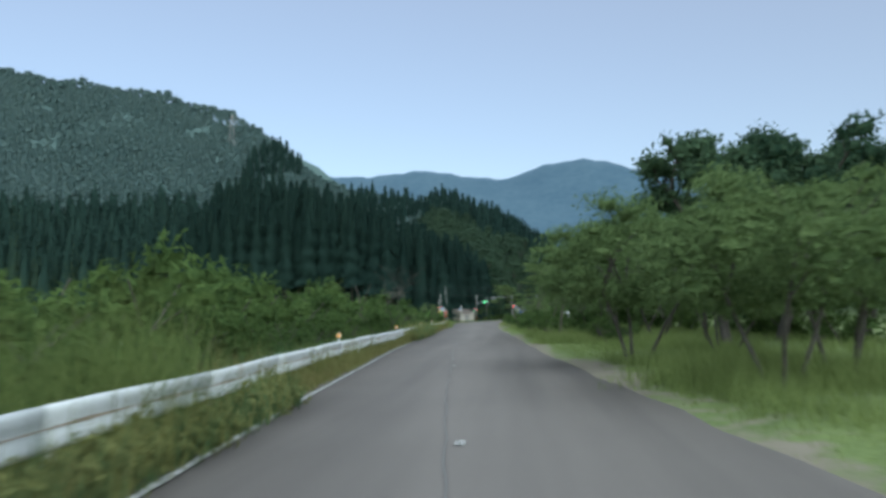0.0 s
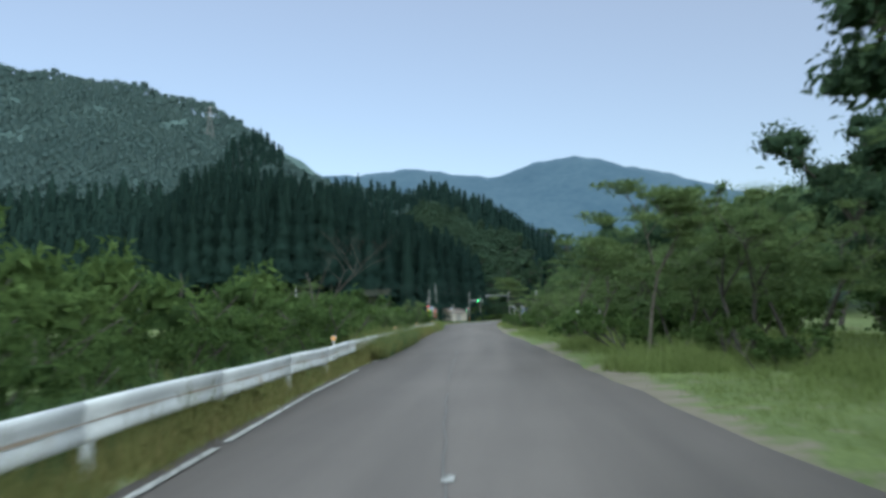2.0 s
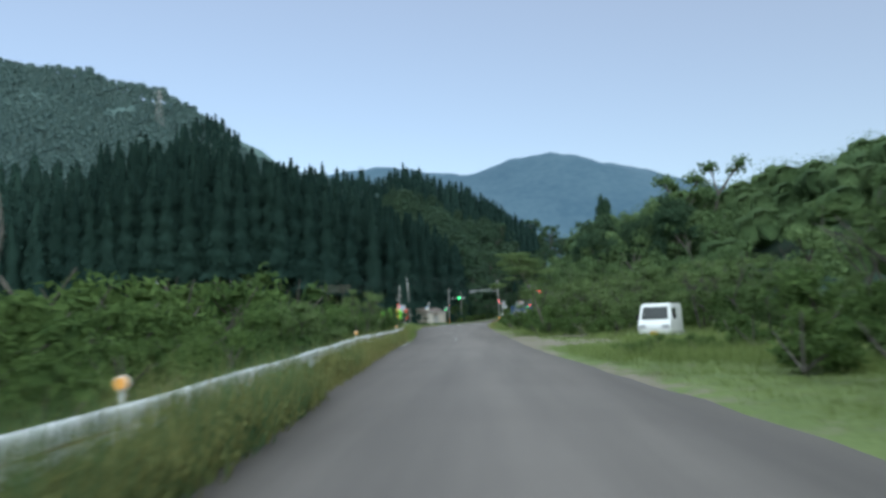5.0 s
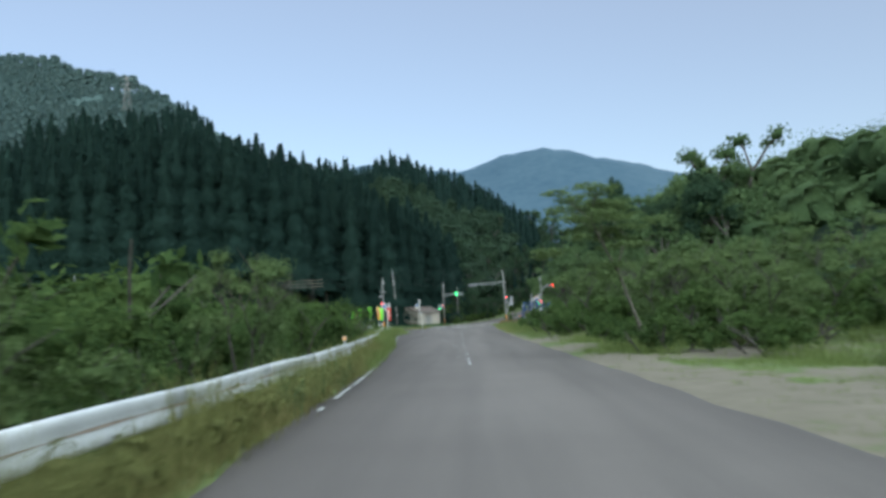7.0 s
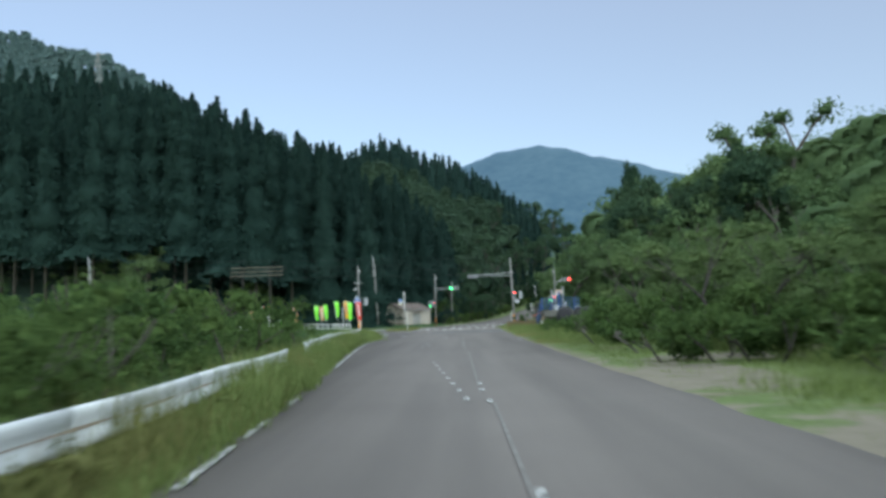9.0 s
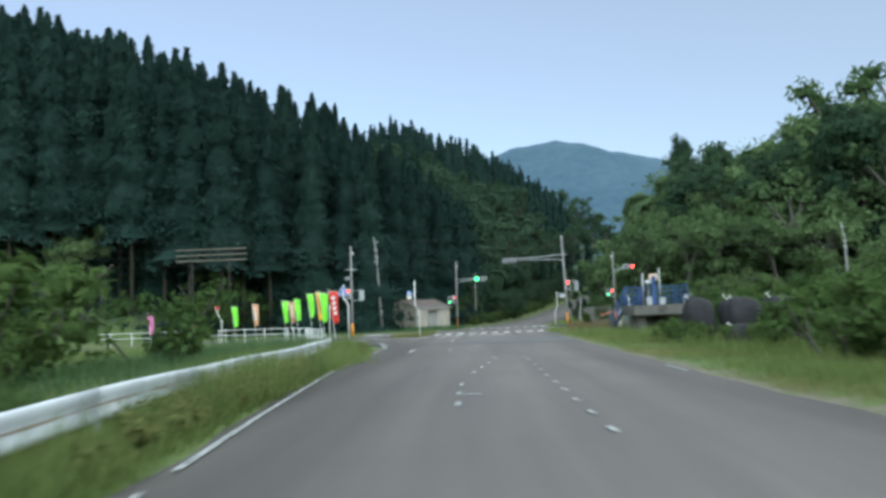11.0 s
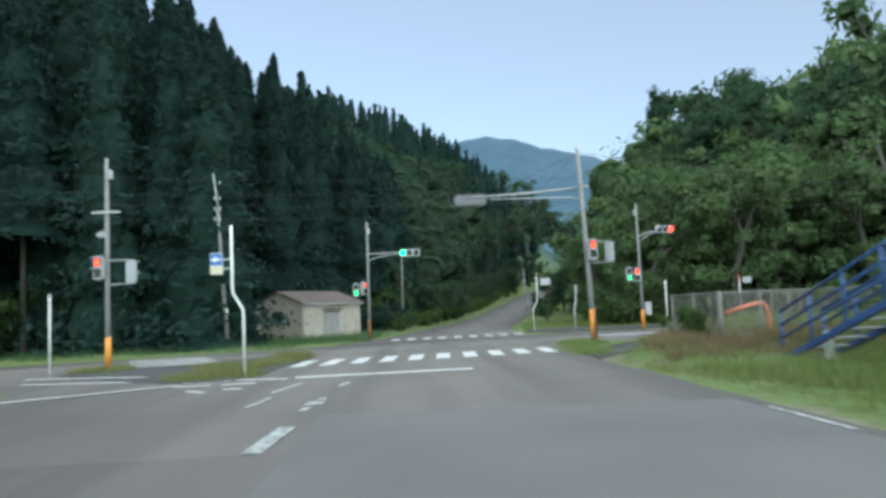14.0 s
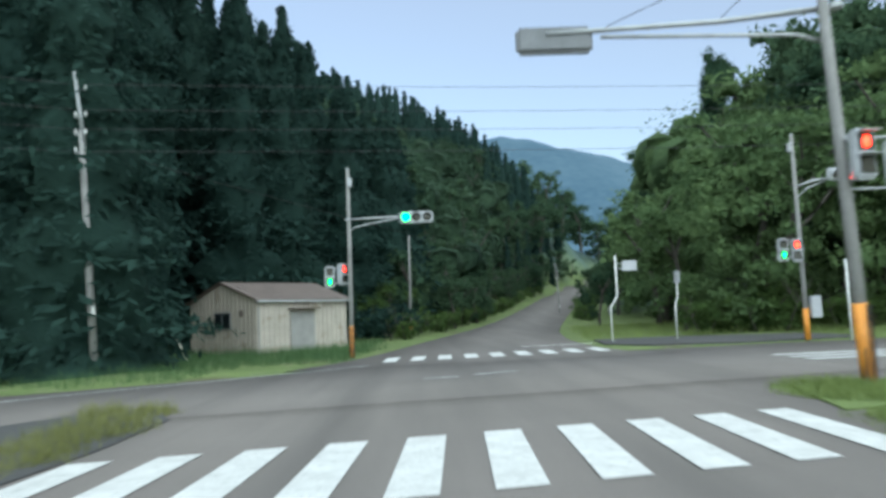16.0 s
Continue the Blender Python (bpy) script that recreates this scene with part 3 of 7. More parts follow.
zebra(10, (-7.74, 196.1), (0.885, 0.165), (0.16, 2.98), road)
zebra(9, (-5.05, 215.2), (0.885, 0.1), (0.1, 2.6), cross_road)
zebra(6, (-10.75, 200.9), (-0.34, 0.94), (-3.0, -0.5), cross_road)
zebra(3, (5.2, 208.4), (0.02, 0.9), (3.0, 0.1), cross_road)
for a, b, w in (((-12.1, 193.45), (-11.1, 193.2), 0.3), ((-11.25, 193.62), (-10.3, 193.75), 0.22), ((-9.6, 191.92), (-8.5, 192.07), 0.3), ((-8.44, 190.88), (-7.7, 191.07), 0.28), ((-8.37, 192.18), (-7.1, 191.8), 0.3), ((-8.12, 189.62), (-7.75, 189.74), 0.24), ((-9.5, 190.9), (-8.7, 190.95), 0.25), ((-8.9, 189.75), (-8.4, 189.1), 0.14), ((-14.4, 194.1), (-12.2, 193.5), 0.25)):
    stripe("slip_lane_bar", [a, b], w, PAINT, road)
for pts, w in (([(-12.6, 188.7), (-11.5, 189.45), (-10.47, 190.3), (-9.46, 191.15)], 0.22), ([(-15.2, 196.0), (-13.04, 195.25), (-11.4, 194.68)], 0.28)):
    stripe("slip_lane_line", pts, w, PAINT, road, 0.034)
stripe("far_stop_line", [(0.2, 221.6), (3.2, 221.8)], 0.4, PAINT, beyond_road, 0.03)
stripe("far_edge_line", [(-13.8, 205.8), (-12.78, 206.85), (-11.86, 207.95), (-10.74, 209.0), (-9.44, 210.0), (-8.1, 211.3), (-6.54, 212.75), (-5.4, 214.0)], 0.2, PAINT_WORN, cross_road)
for a, b in (((-2.6, 208.6), (-1.6, 209.2)), ((-3.8, 208.2), (-3.0, 208.3))):
    stripe("centre_mark", [a, b], 0.25, PAINT_WORN, cross_road)
# a joint running along the middle of the old surface, and tar patches
CRACK = noise_mat("tar_seam", (0.102, 0.096, 0.093), (0.13, 0.122, 0.118), 2, 40, 0.6, 0.2)
for y0, y1, dx in ((22, 34, 0.0), (35.5, 50, 0.03), (52, 63, -0.02)):
    pts = [((left_edge(y) * 0.56 + right_edge(y) * 0.44) + dx + 0.02 * math.sin(y * 2.3), y) for y in np.arange(y0, y1 + 0.1, 0.8)]
    stripe("tar_seam", pts, 0.022, CRACK, road, 0.012)
ribbon("asphalt_patch", [(-5.6, 177.0), (-5.5, 184.5)], [(0.25, 176.6), (0.4, 184.0)], [0.0145, 0.0145], noise_mat("pale_asphalt", (0.112, 0.106, 0.105), (0.152, 0.145, 0.142), 0.4, 60, 0.85, 0.5), road, False)

# kerbed islands and corner plots
def plot(name, pts, z, m, label, kind="structure"):
    """A low kerbed plot: walls up to z and a top."""
    bm = bmesh.new()
    lo = [bm.verts.new((x, y, -0.04)) for x, y in pts]
    hi = [bm.verts.new((x, y, z)) for x, y in pts]
    n = len(pts)
    for i in range(n):
        bm.faces.new((lo[i], lo[(i + 1) % n], hi[(i + 1) % n], hi[i]))
    bm.faces.new(hi)
    return tagged(part(name, bm, m), label, name.replace("_", " "), kind=kind)


plot("traffic_island", [(-8.4, 204.2), (-7.65, 202.6), (-7.6, 200.0), (-7.95, 196.0), (-8.0, 193.2), (-8.6, 192.0), (-9.8, 191.9), (-12.2, 194.0), (-14.9, 197.4), (-14.6, 199.3), (-11.3, 200.2), (-10.6, 202.2), (-9.2, 204.3)], 0.03, ASPHALT_DARK, "kerbed traffic island overgrown with grass and cracked asphalt")
plot("corner_island", [(3.3, 220.3), (4.4, 218.0), (7.4, 217.2), (12.0, 217.4), (12.0, 222.0), (7.5, 224.5), (3.9, 224.8)], 0.06, ASPHALT_DARK, "low kerbed corner island of dark cracked asphalt")
plot("grass_corner", [(1.35, 200.2), (2.2, 200.4), (3.4, 201.6), (3.6, 203.2), (2.8, 203.4), (1.9, 202.6)], 0.035, GRASSY, "small grassed corner at the foot of a pole")
tagged(ribbon("side_lane", [(1.2, 196.5), (2.4, 199.2), (4.2, 202.0), (8.0, 204.8)], [(1.0, 193.8), (3.3, 197.2), (6.0, 200.4), (9.5, 202.5)], [0.013] * 4, ASPHALT_DARK), "dark patched asphalt of a short side lane", "side lane", kind="structure")
# ---- vegetation ----
rng = np.random.default_rng(7)


def leaf_quads(centres, size, up=1.0, stretch=1.9, slim=0.34, out=None, loose=0.7):
    """Pointed leaves: one bent quad for each centre, turned at random or facing outwards."""
    r = rng
    n = len(centres)
    nrm = r.normal(size=(n, 3))
    if out is None:
        nrm[:, 2] = np.abs(nrm[:, 2]) + up
    else:
        nrm = nrm * loose + out * 0.75 + np.array([0, 0, up])
    nrm /= np.linalg.norm(nrm, axis=1)[:, None]
    a = np.cross(nrm, r.normal(size=(n, 3)))
    a /= np.linalg.norm(a, axis=1)[:, None] + 1e-9
    b = np.cross(nrm, a)
    s = (size * r.uniform(0.6, 1.35, n))[:, None] if np.isscalar(size) else (size * r.uniform(0.7, 1.3, n))[:, None]
    c = np.asarray(centres)
    v = np.stack([c - a * s * stretch * 0.5, c + b * s * slim - a * s * 0.05, c + a * s * stretch * 0.5 - nrm * s * 0.25, c - b * s * slim - a * s * 0.05], 1).reshape(-1, 3)
    return v, np.arange(4 * n).reshape(n, 4)


def crown_points(tips, n, rad, flat=0.6):
    t = tips[rng.integers(0, len(tips), n)]
    d = rng.normal(size=(n, 3))
    d /= np.linalg.norm(d, axis=1)[:, None]
    d *= (rng.uniform(0.15, 1.0, n) ** 0.5)[:, None] * rad * rng.uniform(0.6, 1.25, n)[:, None]
    d[:, 2] *= flat
    return t + d


def lump_shape(k):
    """A rounded block of quads, k to an edge: directions and faces."""
    at, pts, faces = {}, [], []
    def vid(p):
        if p not in at:
            at[p] = len(pts)
            pts.append(p)
        return at[p]
    for ax in range(3):
        for s in (0, k):
            for i in range(k):
                for j in range(k):
                    q = []
                    for u, w in ((i, j), (i + 1, j), (i + 1, j + 1), (i, j + 1)):
                        p = [u, w]
                        p.insert(ax, s)
                        q.append(vid(tuple(p)))
                    faces.append(q if s else q[::-1])
    d = np.array(pts, float) * 2 / k - 1
    return d / np.linalg.norm(d, axis=1)[:, None], np.array(faces)


LUMP1, LUMP2 = lump_shape(1), lump_shape(2)


def lumps(centres, radii, flat, shape=LUMP2, rough=0.3):
    """The dense dark inside of each clump of leaves, uneven all round."""
    d, f = shape
    n, k = len(centres), len(d)
    r = radii[:, None] * (1 + rng.uniform(-rough, rough, (n, k)))
    v = centres[:, None, :] + d[None] * r[:, :, None] * np.array([1, 1, flat])
    return v.reshape(-1, 3), (f[None] + (np.arange(n) * k)[:, None, None]).reshape(-1, 4)


def billow(centres, radii, n, size, flat=0.75, up=0.35, stretch=1.7, slim=0.36, core=0.66, shape=LUMP2):
    """A crown of rounded clumps: inside lumps, and small leaves spread over and round each clump."""
    w = radii ** 2 / (radii ** 2).sum()
    i = rng.choice(len(centres), n, p=w)
    d = rng.normal(size=(n, 3))
    d[:, 2] += 0.35
    d /= np.linalg.norm(d, axis=1)[:, None]
    wave = 1 + 0.18 * np.sin(d[:, 0] * 5 + i) + 0.14 * np.sin(d[:, 1] * 7 + 2 * i + d[:, 2] * 4)
    c = centres[i] + d * (radii[i] * wave * (0.5 + 0.68 * rng.uniform(0, 1, n) ** 0.6))[:, None] * np.array([1, 1, flat])
    v, f = leaf_quads(c, size, up, stretch, slim, d)
    v2, f2 = lumps(centres, radii * core, flat, shape)
    return np.concatenate([v2, v]), np.concatenate([f2, f + len(v2)])


def limbs(height, spread, trunks=1, lean=0.15, fork=0.35, levels=3, r0=0.12, droop=0.0, r=None):
    """Trunk and limbs as one bmesh, and the places where the twigs end."""
    r = r or random.Random(3)
    bm = bmesh.new()
    tips = []

    def grow(p, d, length, rad, level):
        pts = [p]
        q = p.copy()
        for k in range(3):
            d = (d + Vector((r.uniform(-1, 1), r.uniform(-1, 1), r.uniform(-0.3, 0.5))) * 0.16).normalized()
            q = q + d * length / 3
            pts.append(q.copy())
        add_tube(bm, pts, rad, 6 if level == 0 else 4, rad * 0.6, cap=False)
        if level >= levels:
            tips.append(q)
            return
        if level:
            tips.append(q)
        for k in range(3 if level == 0 else r.choice((2, 3))):
            a = r.uniform(0, 2 * math.pi)
            out = Vector((math.cos(a), math.sin(a), r.uniform(0.1, 0.7) - droop * level))
            nd = (d * (0.55 if level else 0.8) + out * r.uniform(0.55, 0.95) * spread).normalized()
            grow(pts[r.choice((2, 3))] if level else q, nd, length * r.uniform(0.5, 0.72), rad * 0.55, level + 1)

    for k in range(trunks):
        a = 2 * math.pi * k / max(trunks, 1) + r.uniform(0, 1)
        d = Vector((math.cos(a) * lean * (1 + (trunks > 1)), math.sin(a) * lean * (1 + (trunks > 1)), 1)).normalized()
        grow(Vector((math.cos(a) * 0.12, math.sin(a) * 0.12, -0.25)) if trunks > 1 else Vector((0, 0, -0.25)), d, height * fork, r0, 0)
    return bm, np.array([tuple(t) for t in tips])


def tree_kind(name, height, spread, leaves, size, rad, m, label, category="tree", trunks=1, lean=0.12, fork=0.38, levels=3, r0=0.13, flat=0.55, seed=1, keep=None, bark=BARK, shell=0.0, low=0.2, wide=0.33, slim=0.34, stretch=1.9, clumps=0, inside=LUMP2, core=0.66):
    r = random.Random(seed)
    bm, tips = limbs(height, spread, trunks, lean, fork, levels, r0, r=r)
    k = height / max(tips[:, 2].max(), 0.1)
    for v in bm.verts:
        v.co *= k * 0.96
    tips = tips * k * 0.96
    root = thing(name, (0, -400 - seed * 20), label, category)
    part("trunk", bm, bark, root, smooth=True)
    if leaves:
        if keep:
            tips = tips[tips[:, 2] > keep * height]
        if shell:
            n = int(len(tips) * shell / (1 - shell)) + 8
            d = rng.normal(size=(n, 3))
            d /= np.linalg.norm(d, axis=1)[:, None]
            mid, half = (1 + low) / 2 * height, (1 - low) / 2 * height
            k = rng.uniform(0.55, 1.0, n)[:, None]
            tips = np.concatenate([tips, d * k * np.array([wide * height, wide * height, half - rad * 0.5]) + np.array([0, 0, mid])])
        if clumps:
            c = tips[rng.permutation(len(tips))[:clumps]]
            c[:, 2] = np.maximum(c[:, 2], rad * 0.3)
            v, f = billow(c, rad * rng.uniform(0.6, 1.3, len(c)), leaves, size, flat, stretch=stretch, slim=slim, core=core, shape=inside)
        else:
            v, f = leaf_quads(crown_points(tips, leaves, rad, flat), size, 1.0, stretch, slim)
        part("crown", np_mesh("crown", v, f, m), None, root, smooth=True)
    return root


def cedar_kind(name, height, seed, quads=3900, size=0.27, label="tall dark cedar with a narrow pointed crown", m=None, bare=0.015):
    """A conifer: straight trunk, tiers of drooping sprays round a dense inside, crown narrowing to a point."""
    r = np.random.default_rng(seed)
    root = thing(name, (0, -400 - seed * 20), label, "tree")
    part("trunk", tube([(0, 0, -0.4), (0.05, 0, height * 0.5), (0, 0, height * 0.93)], 0.17, 6, 0.03), BARK, root, smooth=True)

    def girth(t, a):
        z = height * (bare + (1 - bare) * t)
        w = (1 - t) ** 0.72 * height * 0.15 + 0.2 * (1 - t) + 0.08
        w = w * (0.85 + 0.2 * np.sin(z * 2.1 + seed) + 0.12 * np.sin(z * 5.3))
        return z, w * (1 + 0.22 * np.sin(3 * a + z * 0.9) + 0.14 * np.sin(7 * a - z * 1.7))

    t = r.uniform(0, 1, quads) ** 1.2
    a = r.uniform(0, 2 * math.pi, quads)
    z, w = girth(t, a)
    q = np.sqrt(r.uniform(0.3, 1.1, quads))
    out = np.stack([np.cos(a), np.sin(a), np.full(quads, 0.2)], 1)
    c = np.stack([np.cos(a) * w * q, np.sin(a) * w * q, z - 0.3 * q * w], 1)
    v, f = leaf_quads(c, np.full(quads, size) * (0.7 + 0.5 * (1 - t)), 0.35, 2.0, 0.36, out, 0.45)
    nt_, na = 14, 9
    tt, aa = np.meshgrid(np.linspace(0, 0.99, nt_), np.arange(na) * 2 * math.pi / na, indexing="ij")
    zz, ww = girth(tt, aa)
    ww = ww * 0.7 * r.uniform(0.8, 1.12, ww.shape)
    v2 = np.stack([np.cos(aa) * ww, np.sin(aa) * ww, zz - 0.2 * ww], -1).reshape(-1, 3)
    k = np.arange(nt_ * na).reshape(nt_, na)
    f2 = np.stack([k[:-1], np.roll(k, -1, 1)[:-1], np.roll(k, -1, 1)[1:], k[1:]], -1).reshape(-1, 4)
    part("crown", np_mesh("crown", np.concatenate([v2, v]), np.concatenate([f2, f + len(v2)]), m or CEDAR), None, root, smooth=True)
    return root


def place(kind, x, y, s=1.0, rz=None, label="", dz=0.0, sz=None):
    ob = copy_thing(kind, Matrix.Identity(4))
    rz = rng.uniform(0, 360) if rz is None else rz
    ob.scale = (s, s, sz or s)
    ob.matrix_basis = pose(x, y, float(ground_z(x, y)) + dz, 0, 0, rz) @ Matrix.Diagonal((s, s, sz or s, 1))
    if label:
        ob["label"] = label
    return ob


def drop_kind(kind):
    for o in [*kind.children_recursive, kind]:
        bpy.data.objects.remove(o)


# airy roadside trees
STEM = noise_mat("grey_brown_stem", (0.085, 0.074, 0.06), (0.16, 0.142, 0.118), 6, 40, 0.85, 0.5)
airy = [tree_kind("roadside_tree", 6.6, 1.0, 8500, 0.09, 0.8, AIRY, "spreading green roadside tree with layered feathery foliage", trunks=2 + i % 2, lean=0.22, fork=0.3, r0=0.07, flat=0.5, seed=11 + i, keep=0.12, shell=0.76, low=-0.05, wide=0.5, slim=0.24, stretch=2.2, clumps=40, inside=LUMP1) for i in range(4)]
lacy = [tree_kind("roadside_tree", 7.0, 0.95, 6500, 0.13, 0.75, AIRY, "slender see-through roadside tree with feathery leaves", trunks=1 + i, lean=0.18, fork=0.36, r0=0.06, flat=0.2, seed=15 + i, keep=0.3, shell=0.3, low=0.35, wide=0.4, slim=0.22, stretch=2.2, bark=STEM) for i in range(2)]
spread = [tree_kind("roadside_tree", 4.6, 1.0, 19000, 0.075, 0.62, AIRY, "broad many-stemmed roadside tree with a low dense crown", trunks=3, lean=0.2, fork=0.34, levels=2, r0=0.04, flat=0.5, seed=211 + i, keep=0.3, shell=0.8, low=0.22, wide=0.66, slim=0.26, stretch=2.0, clumps=75, inside=LUMP1, core=0.52) for i in range(2)]
tall = [tree_kind("tall_tree", 13.0, 0.7, 5600, 0.24, 1.05, BROAD_DARK, "tall leafy tree with a dense dark crown", trunks=1, fork=0.3, r0=0.2, flat=0.7, seed=21 + i, keep=0.15, shell=0.6, low=0.1, wide=0.3, clumps=90, inside=LUMP1) for i in range(3)]
wood = [tree_kind("woodland_tree", 13.0, 0.75, 5600, 0.25, 1.05, BROAD, "leafy woodland tree with a full crown reaching low", trunks=1, fork=0.3, levels=2, r0=0.18, flat=0.7, seed=25 + i, keep=0.05, shell=0.75, low=-0.02, wide=0.34, clumps=100, inside=LUMP1) for i in range(4)]
grove = [tree_kind("woodland_tree", 13.0, 0.75, 1200, 0.42, 1.5, BROAD, "leafy tree in the woods behind the crossing", trunks=1, fork=0.3, levels=1, r0=0.18, flat=0.7, seed=81 + i, keep=0.05, shell=0.75, low=-0.02, wide=0.34, clumps=34, inside=LUMP1) for i in range(4)]
bushes = [tree_kind("bush", 1.0, 1.0, 1100, 0.09, 0.3, BRUSH, "dense rounded green bush in rough grass", "bush", trunks=3, lean=0.5, fork=0.5, levels=1, r0=0.02, flat=0.75, seed=31 + i, shell=0.5, low=-0.05, wide=0.6, clumps=14, inside=LUMP1) for i in range(4)]
# the same grove trees with darker leaves, to look dim beyond the crossing
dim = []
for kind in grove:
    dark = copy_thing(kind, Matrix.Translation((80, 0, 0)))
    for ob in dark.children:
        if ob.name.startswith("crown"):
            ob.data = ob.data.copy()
            ob.data.materials[0] = BROAD_DARK
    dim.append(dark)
# the same trees with a clear stem, as they stand over mown grass
clear = []
for kind in airy:
    stem = copy_thing(kind, Matrix.Translation((40, 0, 0)))
    for ob in stem.children:
        if ob.name.startswith("crown"):
            ob.data = ob.data.copy()
            bm = bmesh.new()
            bm.from_mesh(ob.data)
            bmesh.ops.delete(bm, geom=[f for f in bm.faces if f.calc_center_median().z < 2.3], context='FACES')
            bm.to_mesh(ob.data)
            bm.free()
    clear.append(stem)
for x, y, s in ((4.9, 57.0, 0.74), (11.5, 53.0, 0.75), (4.8, 68.0, 0.7), (6.9, 74.2, 0.55), (8.5, 71.5, 0.75), (12.0, 74.0, 0.9), (9.4, 80.5, 0.7), (10.5, 86.0, 0.85), (14.5, 92.0, 0.85), (13.5, 106.0, 0.65), (14.5, 111.0, 0.75),
                (6.8, 117.5, 0.5), (9.6, 120.5, 0.6), (13.5, 118.0, 0.7), (6.8, 128.5, 0.62), (10.3, 127.5, 0.7), (9.0, 133.5, 0.8), (12.5, 137.0, 0.85), (6.2, 141.0, 0.72), (8.0, 146.0, 0.75), (6.0, 151.0, 0.7), (10.5, 152.0, 0.8), (15.0, 146.0, 0.9), (13.0, 160.0, 0.7),
                (17.0, 128.0, 0.9), (18.5, 104.0, 0.9), (16.0, 82.0, 1.0), (16.5, 168.0, 0.75), (18.0, 178.0, 0.75), (14.0, 190.0, 0.6), (15.0, 199.0, 0.65), (8.0, 58.5, 0.75), (11.0, 62.0, 0.85), (7.5, 64.5, 0.6), (9.8, 78.0, 0.8), (12.0, 82.0, 0.85), (12.0, 129.5, 0.8), (8.2, 137.5, 0.65), (13.5, 143.0, 0.85), (9.0, 156.0, 0.65), (12.0, 155.0, 0.75)):
    near = (x, y) in ((4.9, 57.0), (4.8, 68.0))
    kind = lacy[0 if y < 60 else 1] if near else (clear if 28 < y < 82 else airy)[rng.integers(0, 4)]
    turn = None
    if near:
        co = np.array([v.co[:2] for v in kind.children[1].data.vertices]).mean(0)
        turn = math.degrees(-math.atan2(co[1], co[0]))
    place(kind, x, y, s * (0.9 if near else 1), turn, sz=s)
for k, (x, y, s) in enumerate(((7.2, 30.4, 0.86), (9.8, 34.0, 0.95), (5.9, 38.4, 1.0), (9.6, 43.0, 0.8))):
    place(spread[k % 2], x, y, s)
place(bushes[1], 2.9, 136.4, 1.0)
place(bushes[3], 4.3, 135.4, 1.2)
place(bushes[2], 3.08, 192.2, 0.5, sz=0.82, label="small dark upright bush against a wire fence")
leaning = place(lacy[0], 3.6, 118.3, 0.8, 0.0, "leaning grey-stemmed tree whose feathery crown hangs towards the road")
for ob in leaning.children:
    ob.data = ob.data.copy()
    ob.data.transform(Matrix(((1, 0, -0.42, 0), (0, 1, 0, 0), (0, 0, 1, 0), (0, 0, 0, 1))))
for x, y, s in ((12.2, 52.0, 0.76), (15.4, 55.0, 0.8), (18.0, 56.5, 0.8), (22.0, 61.0, 0.85), (18.0, 70.0, 0.8), (23.0, 76.0, 0.75), (22.0, 53.0, 0.8), (28.0, 92.0, 0.62), (30.0, 104.0, 0.62), (31.0, 120.0, 0.62), (30.0, 138.0, 0.65), (30.0, 155.0, 0.65), (30.0, 170.0, 0.65), (29.0, 40.0, 0.9), (19.0, 36.0, 0.5), (32.0, 186.0, 0.7), (28.0, 198.0, 0.65)):
    place(grove[rng.integers(0, 4)] if x > 25 else tall[rng.integers(0, 3)], x, y, s, label="tall leafy tree at the back of the meadow" if x > 25 else "")
for x, y, s in ((7.7, 54.9, 0.8), (6.9, 58.4, 1.0), (5.8, 62.0, 1.0), (5.6, 69.0, 1.2), (6.9, 76.5, 1.1), (6.4, 77.0, 1.2), (3.6, 91.0, 0.4), (6.6, 118.0, 1.0), (7.8, 119.6, 1.3), (4.0, 122.5, 0.8), (5.0, 128.0, 1.0), (6.4, 130.0, 1.1), (5.2, 135.5, 1.2), (3.8, 140.5, 1.2),
                (5.2, 143.0, 1.6), (7.0, 145.0, 1.6), (3.4, 147.5, 1.1), (4.8, 150.5, 1.4), (4.6, 158.0, 1.2), (7.2, 160.5, 1.6), (9.0, 165.0, 1.8), (12.0, 170.0, 2.0), (9.5, 176.0, 1.3), (9.0, 186.5, 1.5), (11.5, 190.0, 2.2), (14.0, 203.5, 1.6), (12.5, 176.0, 1.9), (4.2, 92.5, 0.42), (5.2, 93.0, 0.48), (6.3, 92.5, 0.5), (7.6, 92.8, 1.0), (6.2, 79.5, 1.1), (3.0, 121.8, 0.7), (3.9, 123.2, 0.8), (3.4, 117.0, 0.75), (4.6, 116.6, 0.9), (7.6, 172.5, 1.3), (8.4, 169.5, 1.5), (5.6, 173.0, 1.0), (3.6, 172.0, 0.6), (7.0, 165.5, 1.1), (8.8, 166.0, 1.4), (6.2, 163.0, 0.9), (9.6, 179.5, 1.6), (11.0, 182.5, 1.8), (7.0, 66.0, 1.6), (6.0, 84.0, 1.2), (8.5, 86.0, 1.6), (6.2, 114.0, 1.0), (3.9, 169.0, 0.7), (5.1, 165.6, 0.75), (6.5, 166.2, 0.9), (3.3, 167.8, 0.5), (7.6, 122.8, 1.5), (8.2, 130.0, 1.6), (7.2, 138.0, 1.6), (9.5, 142.0, 1.7), (7.4, 150.0, 1.5), (6.8, 154.5, 1.3)):
    place(bushes[rng.integers(0, 4)], x, y, s * 1.15)
